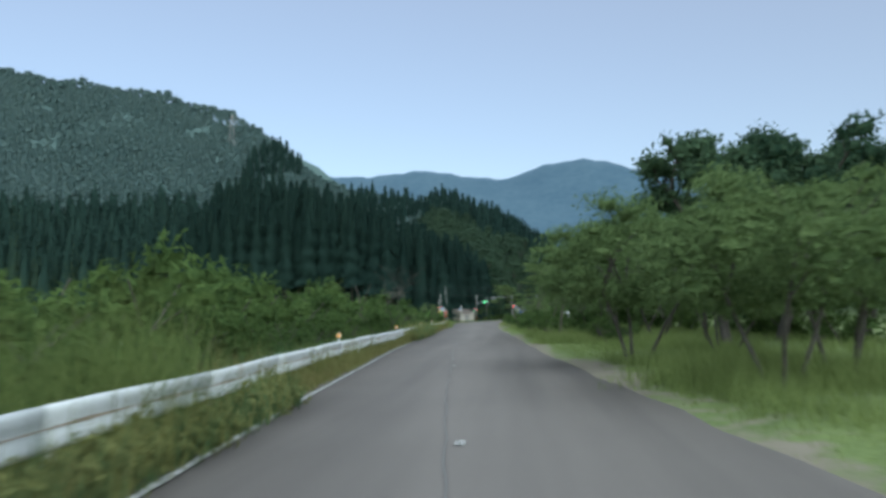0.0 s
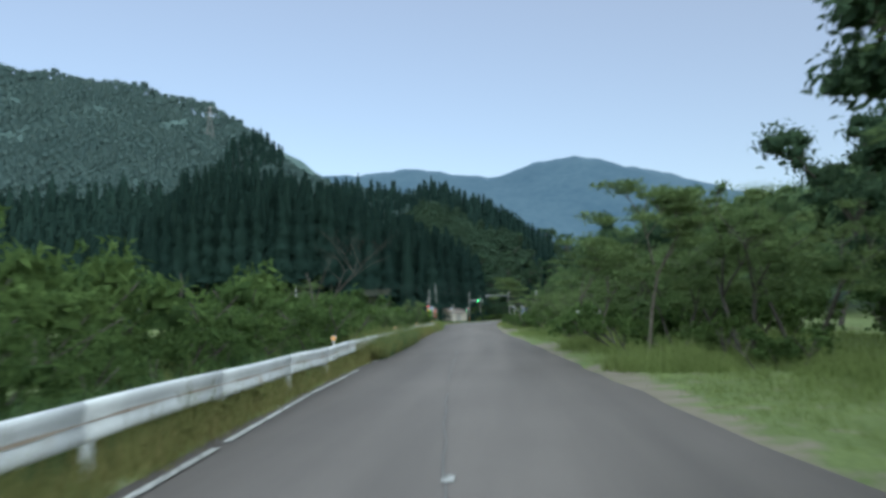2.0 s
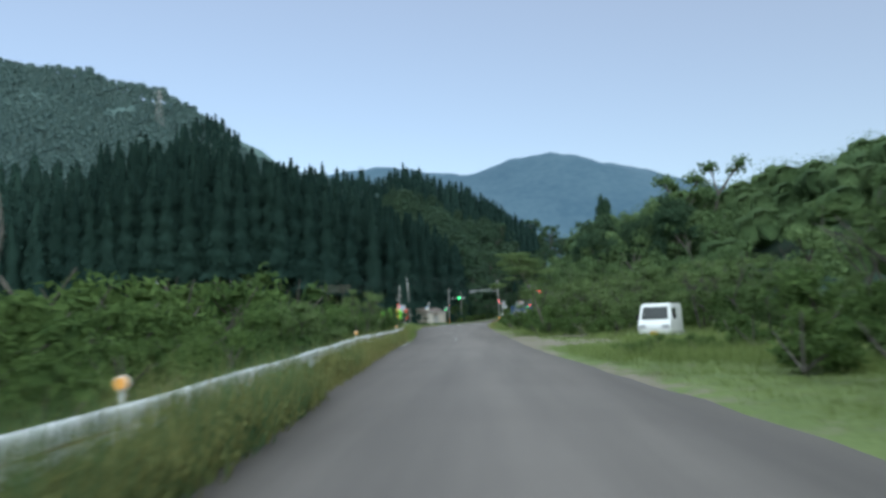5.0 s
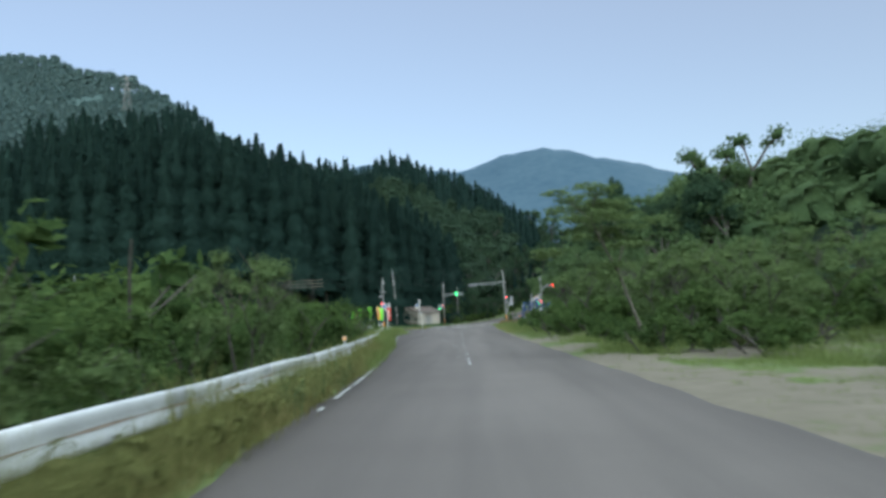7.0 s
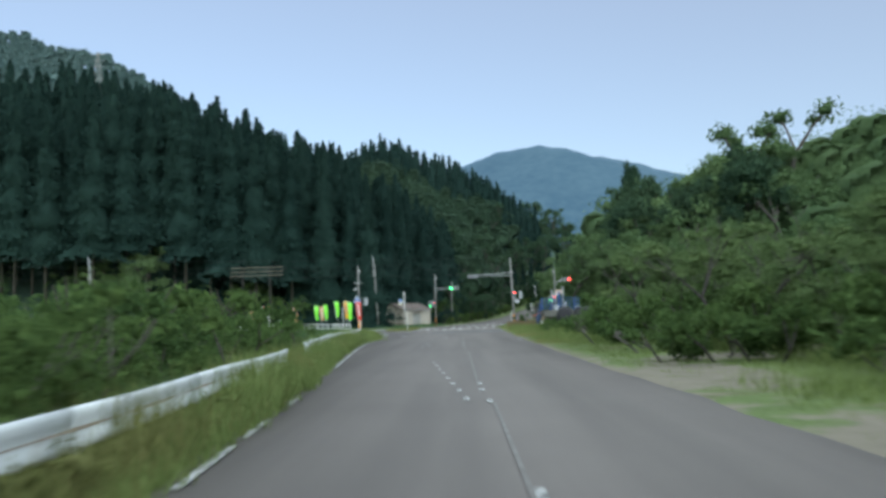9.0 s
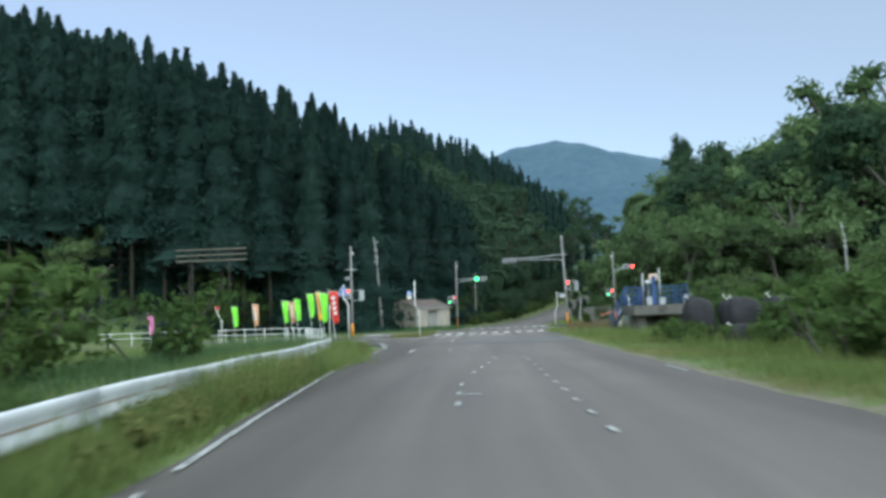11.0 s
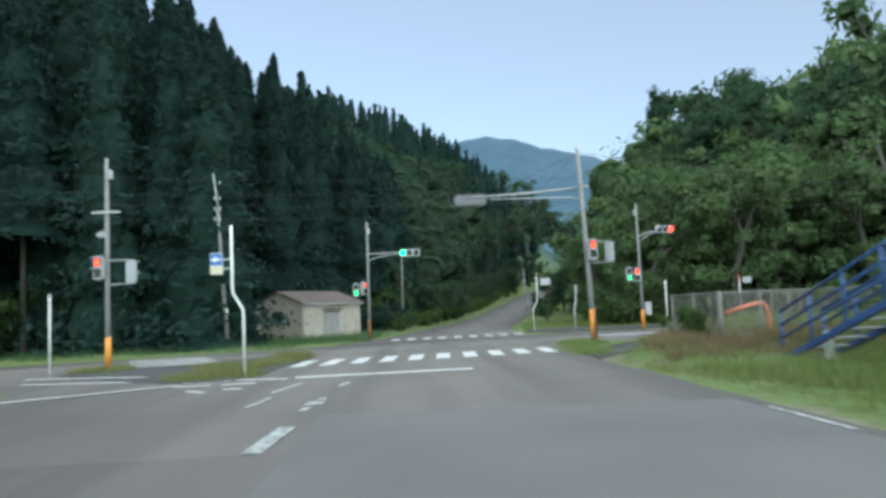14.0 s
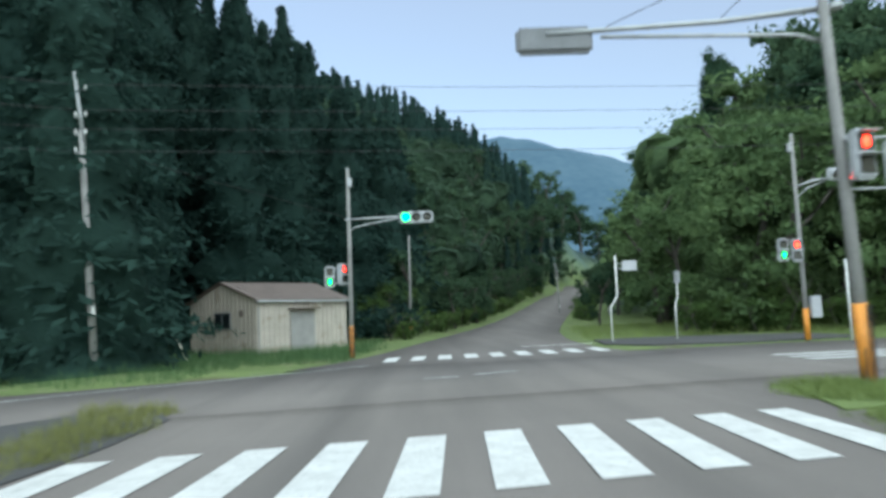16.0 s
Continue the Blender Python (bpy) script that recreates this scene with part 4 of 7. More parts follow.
def rail_x(y):
    return np.interp(y, [10, 21, 28, 34, 46, 53, 60, 68, 80, 90, 98, 112, 121, 133, 140, 151, 160, 168], [-0.7, -1.25, -1.7, -2.25, -2.95, -3.2, -3.7, -4.05, -4.6, -5.3, -5.85, -5.95, -6.4, -7.2, -8.0, -9.15, -9.3, -9.95])


# the thicket on the bank behind the guard rail
vines = [tree_kind("thicket_shrub", 2.6, 1.1, 4600, 0.062, 0.52, BRUSH, "tangled green shrub draped with creepers behind the guard rail", "shrub", trunks=2, lean=0.4, fork=0.5, levels=1, r0=0.03, flat=0.75, seed=41 + i, shell=0.75, low=-0.05, wide=0.55, clumps=24, inside=LUMP1, core=0.55) for i in range(6)]
rear = [tree_kind("thicket_shrub", 2.6, 1.1, 700, 0.17, 0.6, BRUSH, "tall leafy shrub at the back of a thicket", "shrub", trunks=2, lean=0.4, fork=0.5, levels=1, r0=0.03, flat=0.75, seed=51 + i, shell=0.75, low=-0.05, wide=0.5, clumps=13, inside=LUMP1) for i in range(4)]
mid = [tree_kind("thicket_shrub", 2.6, 1.1, 2100, 0.09, 0.55, BRUSH, "tangled leafy shrub in the roadside thicket", "shrub", trunks=2, lean=0.4, fork=0.5, levels=1, r0=0.03, flat=0.75, seed=57 + i, shell=0.75, low=-0.05, wide=0.52, clumps=18, inside=LUMP1) for i in range(4)]
# the same shrub in the cedars' dark green, painting in the understory shade
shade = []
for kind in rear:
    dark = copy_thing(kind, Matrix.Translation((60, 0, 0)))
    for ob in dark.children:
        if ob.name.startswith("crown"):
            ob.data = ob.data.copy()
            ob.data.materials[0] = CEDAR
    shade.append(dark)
y = 14.0
while y < 158:
    for off, s in ((4.2, 0.75), (6.6, 1.02), (10.4, 1.7)):
        x = float(left_edge(y)) - off - rng.uniform(-0.8, 0.9) - (1.2 if y > 130 else 0.0)
        g = s * rng.uniform(0.8, 1.2) * (1.08 if 60 < y < 128 else 1.0)
        if not (y > 145 and off < 6):
            kinds = vines if off < 5 else mid if off < 7 else rear
            place(kinds[rng.integers(0, len(kinds))], x, y + rng.uniform(-1.2, 1.2), g, sz=g * rng.uniform(0.85, 1.1))
    y += 3.3
for k, (y, off, g) in enumerate(((131.0, 2.0, 0.75), (134.5, 2.6, 0.8), (138.0, 1.9, 0.75), (140.5, 3.2, 0.8), (143.0, 2.0, 0.7), (145.5, 2.9, 0.75), (148.0, 1.8, 0.62), (150.0, 3.2, 0.7), (141.0, 1.5, 0.6))):
    place(mid[k % 4], float(rail_x(y)) - off, y, g, 47.0 * k)
place(airy[0], -9.8, 103.5, 0.62)
place(airy[3], -7.4, 109.8, 0.36, sz=0.52)
for k, (x, y, top, g) in enumerate(((-8.4, 118.2, 2.2, 0.72), (-7.2, 118.5, 2.1, 0.62), (-7.5, 123.1, 1.9, 0.6))):
    place(vines[k + 1], x, y, g, sz=(top - float(ground_z(x, y))) / 2.75)
place(vines[1], -5.1, 60.6, 0.8)
place(vines[5], -5.6, 65.0, 0.75)
place(vines[0], -3.3, 21.4, 0.95)
place(vines[4], -3.5, 24.6, 0.85)
place(rear[1], -14.8, 164.0, 1.15)
place(rear[2], -17.0, 160.0, 1.35)
place(rear[3], -20.5, 165.0, 1.45)
# undergrowth below the trees east of the road
y = 34.0
while y < 200:
    for off, s in ((14.5, 1.0),):
        x = float(right_edge(y)) + off + rng.uniform(-1.3, 1.3)
        if not (off < 14 and (y > 163 or 94 < y < 114)) and road_gap(x, y) > 4:
            place(rear[rng.integers(0, 4)], x, y + rng.uniform(-1.5, 1.5), s * rng.uniform(0.8, 1.2), label="tall leafy shrub under the trees")
    y += 4.0
# undergrowth on the slopes beside the climbing road
for y in np.arange(240.0, 345.0, 3.0):
    for side in (-1, 1):
        x = float(np.interp(y, BY, BX)) + side * (5.6 + rng.uniform(0, 1.2))
        if side < 0 or y > 262:
            place(rear[rng.integers(0, 4)], x, y, rng.uniform(0.45, 0.8), label="leafy shrub on the slope beside the climbing road")
for k in range(46):
    x = -8.0 - 0.6 * k
    y = float(np.interp(x, CX, CY)) + 14.0 + rng.uniform(0, 7)
    if y > 238 or x < -4.5 - 0.33 * (y - 187) - 1.5:
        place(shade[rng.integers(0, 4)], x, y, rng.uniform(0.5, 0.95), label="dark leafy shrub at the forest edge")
# a bare dead tree on the bank
dead = tree_kind("dead_tree", 4.4, 1.0, 0, 0.1, 0.1, BRUSH, "bare grey dead tree in the thicket", trunks=1, lean=0.12, fork=0.3, levels=5, r0=0.017, seed=61, bark=BARK)
place(dead, -5.6, 62.7, 1.15)
drop_kind(dead)

# the woods round the crossing: cedars and leafy trees that stand near enough to tell apart
cedars = [cedar_kind("cedar_tree", 21.0, 71 + i, 5200, 0.24) for i in range(4)]
stemmed = [cedar_kind("cedar_tree", 21.0, 171 + i, 4400, 0.24, "tall dark cedar with a bare lower stem", bare=0.3) for i in range(3)]
back_cedars = [cedar_kind("cedar_tree", 21.0, 76 + i, 1500, 0.45, "dark cedar deep in the plantation") for i in range(3)]
FOREST = []
tries = 0
while len(FOREST) < 300 and tries < 40000:
    tries += 1
    x, y = rng.uniform(-82, -5), rng.uniform(203, 266)
    if road_gap(x, y) < 6.5 or np.hypot(x + 11.0, y - 229.5) < 6.2 or (y < 231 and x > -4.5 - 0.33 * (y - 187)) or y < 216 + 0.1 * (x + 14) or (x > -12 and y < 246) or (x < -45 and y > 252):
        continue
    if any((x - a) ** 2 + (y - b) ** 2 < 9 for a, b in FOREST):
        continue
    FOREST.append((x, y))


def canopy(x, y):
    """How high the plantation's tree tops stand."""
    return float(np.interp(x, [-82, -60, -45, -38, -32, -26, -21.5, -19, -16.5, -14, -10, -5], [46, 43, 39, 36, 32.5, 31.5, 29.5, 27, 25, 23, 18, 13])) + 0.24 * (y - 236)


for x, y in FOREST:
    near = y < 226 + 0.1 * (x + 30) or (x > -20 and y < 250)
    tall_by = max(9.0, canopy(x, y) - float(ground_z(x, y)))
    g = min(tall_by / 21.0, 1.35) * rng.uniform(0.87, 1.02)
    w = min(1.05, 0.35 + 0.7 * g) * rng.uniform(1.0, 1.25)
    if near and x < -24 and rng.uniform() < 0.08:
        place(wood[rng.integers(0, 4)], x, y, rng.uniform(0.6, 0.8), label="leafy tree among the cedars at the forest edge")
    elif near:
        place((stemmed if x < -24 and y < 219 else cedars)[rng.integers(0, 3)], x, y, w, sz=g)
    else:
        place(back_cedars[rng.integers(0, 3)], x, y, w * 1.1, sz=g)
for x, y in ((-19.5, 240.5), (-22.5, 236.5), (-17.0, 246.0), (-13.0, 247.5), (-24.5, 241.0), (-9.5, 250.0), (-20.5, 246.5), (-26.0, 233.0), (-21.2, 234.3)):
    g = (canopy(x, y) - float(ground_z(x, y))) / 21.0
    place(cedars[rng.integers(0, 4)], x, y, 0.95, sz=g * (1.0 if x == -21.2 else rng.uniform(0.85, 0.97)))
for x, y, s in ((-18.5, 236.5, 0.9), (-20.5, 234.5, 1.0), (-16.5, 243.0, 1.1), (-12.0, 244.5, 1.1), (-8.5, 243.0, 1.0), (-22.5, 232.0, 1.0), (-6.0, 240.5, 0.9), (-5.0, 245.0, 1.0)):
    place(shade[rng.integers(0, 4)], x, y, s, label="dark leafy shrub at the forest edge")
for k in range(26):
    x = 9.5 + 1.25 * k
    place(rear[rng.integers(0, 4)], x, float(np.interp(x, CX, CY)) + 15.5 + rng.uniform(-0.5, 2.0) - 0.1 * (x - 10), rng.uniform(0.6, 1.0), label="leafy shrub below the eastern trees")
EAST = []
tries = 0
while len(EAST) < 76 and tries < 20000:
    tries += 1
    x, y = rng.uniform(11, 52), rng.uniform(217, 300)
    if road_gap(x, y) < 5.5 or x < 9 + max(0.0, (226 - y)) * 0.4 or any((x - a) ** 2 + (y - b) ** 2 < 16 for a, b in EAST):
        continue
    EAST.append((x, y))
for x, y in EAST:
    place((wood if y < 240 and x < 34 else grove)[rng.integers(0, 4)], x, y, min(rng.uniform(0.9, 1.3), ((1.15 if x < 17 else 1.4) * float(road_gap(x, y)) + 0.5) / 13) * (0.5 if y > 268 and x < 40 else 1.0))
# trees along the climbing road
BANK = []
tries = 0
while len(BANK) < 60 and tries < 20000:
    tries += 1
    y = rng.uniform(248, 385)
    side = rng.choice((-1, 1))
    x = np.interp(y, BY, BX) + side * (5.4 + 13.0 * rng.uniform() ** 1.6)
    if any((x - a) ** 2 + (y - b) ** 2 < 6 for a, b in BANK):
        continue
    BANK.append((x, y))
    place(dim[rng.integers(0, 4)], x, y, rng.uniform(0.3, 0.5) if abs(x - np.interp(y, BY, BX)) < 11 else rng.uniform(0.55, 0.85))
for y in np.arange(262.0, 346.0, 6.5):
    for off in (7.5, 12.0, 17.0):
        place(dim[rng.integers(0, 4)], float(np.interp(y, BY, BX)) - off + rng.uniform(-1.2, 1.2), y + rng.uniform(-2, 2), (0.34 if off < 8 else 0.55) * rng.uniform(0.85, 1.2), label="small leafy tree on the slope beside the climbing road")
for x, y, s in ((15.0, 330.0, 0.45), (18.5, 343.0, 0.5), (22.0, 355.0, 0.5), (26.5, 366.0, 0.5), (31.0, 376.0, 0.5), (19.0, 336.0, 0.3), (24.5, 350.0, 0.32), (12.0, 322.0, 0.45), (10.0, 333.0, 0.5), (14.0, 343.0, 0.5)):
    place(back_cedars[rng.integers(0, 3)], x, y, s, label="dark conifer beside the climbing road")
for x, y, s in ((20.0, 352.0, 0.8), (24.0, 362.0, 0.9), (28.5, 372.0, 0.9), (16.5, 345.0, 0.8), (33.0, 382.0, 0.9), (21.5, 345.0, 0.5), (27.0, 358.0, 0.55), (14.0, 335.0, 0.7), (40.0, 392.0, 0.8)):
    place(dim[rng.integers(0, 4)], x, y, s)
for k in range(16):
    x, y = 26.0 + 2.6 * k, 392.0 + 1.2 * k + 9.0 * (k % 2) + rng.uniform(-2, 2)
    if road_gap(x, y) > 3.5:
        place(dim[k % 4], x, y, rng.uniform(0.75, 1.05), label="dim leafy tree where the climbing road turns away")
for k, (x, y, top, w) in enumerate(((28.0, 244.3, 23.7, 1.5), (36.3, 286.8, 34.8, 0.8), (25.0, 238.5, 18.5, 1.3), (33.0, 262.0, 24.0, 1.4), (41.5, 231.0, 26.0, 1.5), (22.0, 236.0, 14.0, 1.2), (36.0, 240.0, 22.5, 1.4))):
    place(tall[k % 3], x, y, w, sz=(top - float(ground_z(x, y))) / 13.0)
for x, y, s, rz in ((43.0, 247.0, 1.5, 40), (50.0, 250.0, 1.6, 130), (57.0, 254.0, 1.6, 250)):
    place(grove[int(x) % 4], x, y, s, rz)
for x, y, s in ((-21.5, 224.0, 1.5), (-24.5, 221.5, 1.5), (-27.5, 217.0, 1.3), (-23.0, 230.0, 1.6), (-18.5, 243.0, 1.5), (-7.5, 246.0, 1.4), (-6.8, 252.0, 1.6), (-30.0, 214.0, 1.7)):
    place(vines[rng.integers(0, 5)], x, y, s)
place(airy[0], -19.6, 225.5, 0.75, label="small bright green roadside tree beside the forest")


def woods(name, n, region, m, label, pointed, hi, size, quads, keepout, gap=4.0, masses=3, shape=LUMP2):
    """Far trees as one sheet of crowns, each a dense uneven body with leaf sprays round it."""
    x, y = rng.uniform(region[0], region[1], n * 8), rng.uniform(region[2], region[3], n * 8)
    ok = (road_gap(x, y) > 7) & (hills(x, y) > 0.5) & keepout(x, y)
    taken, xs, ys_ = {}, [], []
    for px, py in zip(x[ok], y[ok]):
        ci, cj = int(px // gap), int(py // gap)
        near = [q for i in (-1, 0, 1) for j in (-1, 0, 1) for q in taken.get((ci + i, cj + j), ())]
        if len(xs) < n and all((px - qx) ** 2 + (py - qy) ** 2 > (gap * 0.85) ** 2 for qx, qy in near):
            taken.setdefault((ci, cj), []).append((px, py))
            xs.append(px)
            ys_.append(py)
    x, y = np.array(xs), np.array(ys_)
    n = len(x)
    h = hi[0] + (hi[1] - hi[0]) * np.clip(rng.normal(0.45, 0.3, n), 0, 1.4)
    g = ground_z(x, y)
    if pointed:
        t = rng.uniform(0, 1, (n, quads)) ** 1.1
        a = rng.uniform(0, 2 * math.pi, (n, quads))
        w = ((1 - t) ** 0.8 * 0.17 + 0.015) * h[:, None] * (1 + 0.2 * np.sin(3 * a + t * 14))
        z = h[:, None] * (0.1 + 0.92 * t)
        c = np.stack([x[:, None] + np.cos(a) * w, y[:, None] + np.sin(a) * w, g[:, None] + z], -1).reshape(-1, 3)
        out = np.stack([np.cos(a), np.sin(a), np.full(a.shape, 0.4)], -1).reshape(-1, 3)
        v, f = leaf_quads(c, np.full(len(c), size), 0.4, 1.6, 0.4, out, 0.4)
        na = 8
        aa = np.arange(na) * 2 * math.pi / na
        tt = np.array([0.02, 0.15, 0.25, 0.4, 0.5, 0.65, 0.75, 0.88, 1.0])
        ring = ((1 - tt) ** 0.8 * 0.15 + 0.006) * np.array([1, 1.1, 0.88, 1.1, 0.86, 1.12, 0.85, 1.1, 1])
        ww = ring[None, :, None] * h[:, None, None] * rng.uniform(0.8, 1.2, (n, 9, na))
        v2 = np.stack([x[:, None, None] + np.cos(aa) * ww, y[:, None, None] + np.sin(aa) * ww, (g[:, None] + h[:, None] * tt)[:, :, None] + 0 * ww], -1).reshape(-1, 3)
        k = np.arange(9 * na).reshape(9, na)
        f2 = np.stack([k[:-1], np.roll(k, -1, 1)[:-1], np.roll(k, -1, 1)[1:], k[1:]], -1).reshape(-1, 4)
        f2 = (f2[None] + (np.arange(n) * 9 * na)[:, None, None]).reshape(-1, 4)
    else:
        i = np.repeat(np.arange(n), quads)
        d = rng.normal(size=(len(i), 3))
        d[:, 2] = np.abs(d[:, 2])
        d /= np.linalg.norm(d, axis=1)[:, None]
        wide = rng.uniform(0.38, 0.54, n)
        c = np.stack([x, y, g + h * 0.45], 1)[i] + d * (h[i] * rng.uniform(0.85, 1.06, len(i)))[:, None] * np.stack([wide, wide, 0 * wide + 0.52], 1)[i]
        v, f = leaf_quads(c, np.full(len(c), size), 0.9, 1.3, 0.45, d, 0.35)
        # every crown is a handful of rounded masses
        j = np.repeat(np.arange(n), masses)
        e = rng.normal(size=(len(j), 3)) * np.array([1, 1, 0.6])
        e[:, 2] = np.abs(e[:, 2])
        e /= np.linalg.norm(e, axis=1)[:, None]
        mid = np.stack([x, y, g + h * 0.45], 1)[j] + e * (h[j] * wide[j] * 0.42)[:, None]
        v2, f2 = lumps(mid, h[j] * wide[j] * rng.uniform(0.42, 0.6, len(j)) * (1.0 if masses > 1 else 1.5), 1.0, shape, 0.1)
    v, f = np.concatenate([v2, v]), np.concatenate([f2, f + len(v2)])
    tagged(part(name, np_mesh(name, v, f, m), None, smooth=True), label, "woods", kind="stuff")


woods("cedar_woods", 1500, (-240, -30, 205, 275), CEDAR, "dark cedar plantation covering the hillside", True, (17, 22.5), 0.9, 70, lambda x, y: (x < -82) | (y > 254 + 0.2 * (x + 60)), 3.4)
woods("hill_woods", 13000, (-520, 12, 290, 520), WOODS_HAZED, "mixed woodland on the long ridge, paled by painted haze", False, (3.4, 6.2), 0.42, 16, lambda x, y: (y > 330 + 0.15 * x) & ((x < -34) | (y > 366)) & (y < np.interp(x, [-520, -212, -174, -138, -107, 12], [482, 492, 482, 452, 414, 414])), 2.6, 1, LUMP1)
woods("ridge_cedars", 480, (-130, 25, 340, 420), CEDAR, "dark cedars standing along the ridge", True, (8.5, 12), 0.8, 44, lambda x, y: (np.sin(x * 0.09) + np.sin(y * 0.11 + x * 0.04) > 0.5) | ((x > -34) & (y < 385)), 3.6)
woods("slope_woods", 950, (-34, 22, 285, 346), SLOPE, "pale green leafy trees on the open slope", False, (5.5, 9), 0.42, 150, lambda x, y: x > -34, 2.8)
woods("east_woods", 850, (20, 230, 0, 380), BROAD, "leafy woodland on the eastern hillside", False, (10, 16), 0.55, 130, lambda x, y: ((y > 295) | (x > 42)) & (x > 0.43 * (y - 190)), 5.0)
woods("ridge_woods", 420, (30, 120, 246, 300), BROAD, "leafy woodland on the low ridge behind the crossing", False, (10, 15), 0.5, 120, lambda x, y: x > 30, 4.5)

# far mountain
FM = np.array([(-900, 290), (-600, 285), (-420, 268), (-244, 259), (-139, 266), (-60, 254), (5, 249), (57, 269), (100, 276), (138, 279), (172, 274), (208, 263), (277, 252), (340, 232), (398, 212), (520, 175), (700, 150), (1000, 140), (1500, 120)], float)
mx = np.linspace(-900, 1500, 240)
my = np.linspace(900, 1750, 40)
MX, MY = np.meshgrid(mx, my)
top = np.interp(MX, FM[:, 0], FM[:, 1]) + 1.0 * np.sin(MX * 0.11) + 0.8 * np.sin(MX * 0.19 + 1)
MZ = top * np.where(MY < 1400, smooth_step(880, 1400, MY) ** 0.8, 1 - 0.6 * smooth_step(1400, 1800, MY)) + 10 * np.sin(MX * 0.021 + MY * 0.013) * (1 - np.exp(-((MY - 1400) / 120) ** 2))
tagged(part("mountain_backdrop", grid_mesh("mountain_backdrop", mx, my, MZ - 3, FARWOODS), None, smooth=True), "distant wooded mountain tinted blue for haze", "mountain", kind="structure")


# grass: tufts of bent blades
def tufts(name, x, y, h, m, label, blades=8, width=0.013, dz=0.0):
    n = len(x)
    g = ground_z(x, y) + dz
    k = blades
    a = rng.uniform(0, 2 * math.pi, (n, k))
    lean = rng.uniform(0.1, 0.75, (n, k))
    hh = h[:, None] * rng.uniform(0.55, 1.15, (n, k))
    bx = x[:, None] + rng.normal(0, 0.1, (n, k))
    by = y[:, None] + rng.normal(0, 0.1, (n, k))
    bz = np.repeat(g[:, None] - 0.03, k, 1)
    ca, sa = np.cos(a), np.sin(a)
    w = width * (0.45 + 0.55 * np.minimum(hh, 1.0))
    p0 = np.stack([bx - sa * w, by + ca * w, bz], -1)
    p1 = np.stack([bx + sa * w, by - ca * w, bz], -1)
    p3 = np.stack([bx + ca * lean * hh, by + sa * lean * hh, bz + hh * (1 - 0.25 * lean)], -1)
    v = np.stack([p0, p1, p3], 2).reshape(-1, 3)
    return tagged(part(name, np_mesh(name, v, np.arange(len(v)).reshape(-1, 3), m), None), label, "grass", kind="stuff")


def verge(n, y0, y1, side, a, b):
    y = rng.uniform(y0, y1, n)
    u = rng.uniform(a, b, n)
    x = left_edge(y) - u if side < 0 else right_edge(y) + u
    return x, y, u


x, y, u = verge(21000, 14, 136, -1, 0.12, 2.6)
k = x > rail_x(y) - 0.25
tufts("bank_weeds", x[~k], y[~k], 0.5 * rng.uniform(0.5, 1.3, (~k).sum()), BANKGRASS, "green weeds on the bank behind the guard rail", 9, 0.016)
x, y, u = x[k], y[k], u[k]
tufts("verge_grass", x, y, (0.22 + 0.52 * smooth_step(0.1, 0.5, u)) * rng.uniform(0.5, 1.3, len(x)) * (0.7 + 0.5 * np.sin(y * 0.6) ** 2) * (1 + 0.45 * smooth_step(58, 62, y) * smooth_step(78, 73, y)), VERGE, "tall uneven grass along the guard rail")


x, y, u = verge(6500, 133, 173, -1, 0.15, 2.8)
tufts("green_verge_grass", x, y, (0.2 + 0.4 * smooth_step(0.1, 0.8, u)) * rng.uniform(0.5, 1.35, len(x)), GRASS, "lush green grass along the end of the guard rail", 10, 0.014)


def weeds(name, x, y, r, m, label, leaves=26, size=0.045):
    """Low clumps of broad-leaved weeds."""
    c = np.stack([x, y, ground_z(x, y) + r * 0.5 + rng.uniform(0, 0.22, len(x))], 1)
    v, f = billow(c, r, len(x) * leaves, size, 0.9, 0.3, 1.9, 0.36, 0.55)
    tagged(part(name, np_mesh(name, v, f, m), None, smooth=True), label, "weeds", kind="stuff")


x, y, u = verge(1000, 14, 172, -1, 0.3, 1.0)
k = (np.sin(y * 0.9) + np.sin(y * 0.37 + 2) > -0.7)
weeds("verge_weeds", x[k], y[k], rng.uniform(0.1, 0.26, k.sum()), VERGE, "leafy weeds growing up against the guard rail")
for y0, y1, n in ((18, 29, 120), (61, 82, 420), (86, 92, 60), (103, 112, 70), (148, 160, 160)):
    y = rng.uniform(y0, y1, n)
    x = rail_x(y) + 0.12 + rng.uniform(0.0, 0.42, n)
    weeds("rail_weeds", x, y, rng.uniform(0.12, 0.3, n) , VERGE, "rank leafy weeds hiding the face of the guard rail", 34, 0.05)
    for m in (BANKGRASS, VERGE):
        y = y0 + (y1 - y0) * rng.beta(1.7, 1.2, int(n * 1.5))
        x = rail_x(y) + rng.uniform(0.08, 0.6, len(y))
        tufts("rail_grass", x, y, (0.95 if y0 == 61 else 0.75) * rng.uniform(0.4, 1.25, len(y)), m, "tall grass grown up over the guard rail", 9, 0.011)
x, y, u = verge(9000, 14, 130, -1, 0.1, 1.6)
k = x > rail_x(y) - 0.25
x, y, u = x[k], y[k], u[k]
tufts("dry_verge_grass", x, y, 0.5 * rng.uniform(0.4, 1.3, len(x)), GRASS_DRY, "dry yellow grass stems along the guard rail", 6, 0.008)
x, y = rng.normal(-1.95, 0.3, 170), rng.normal(24.4, 1.3, 170)
k = x < rail_x(y) - 0.1
tufts("tall_weeds", x[k], y[k], 2.0 * rng.uniform(0.5, 1.15, k.sum()), GRASS, "very tall feathery weeds leaning over the guard rail", 8, 0.009)
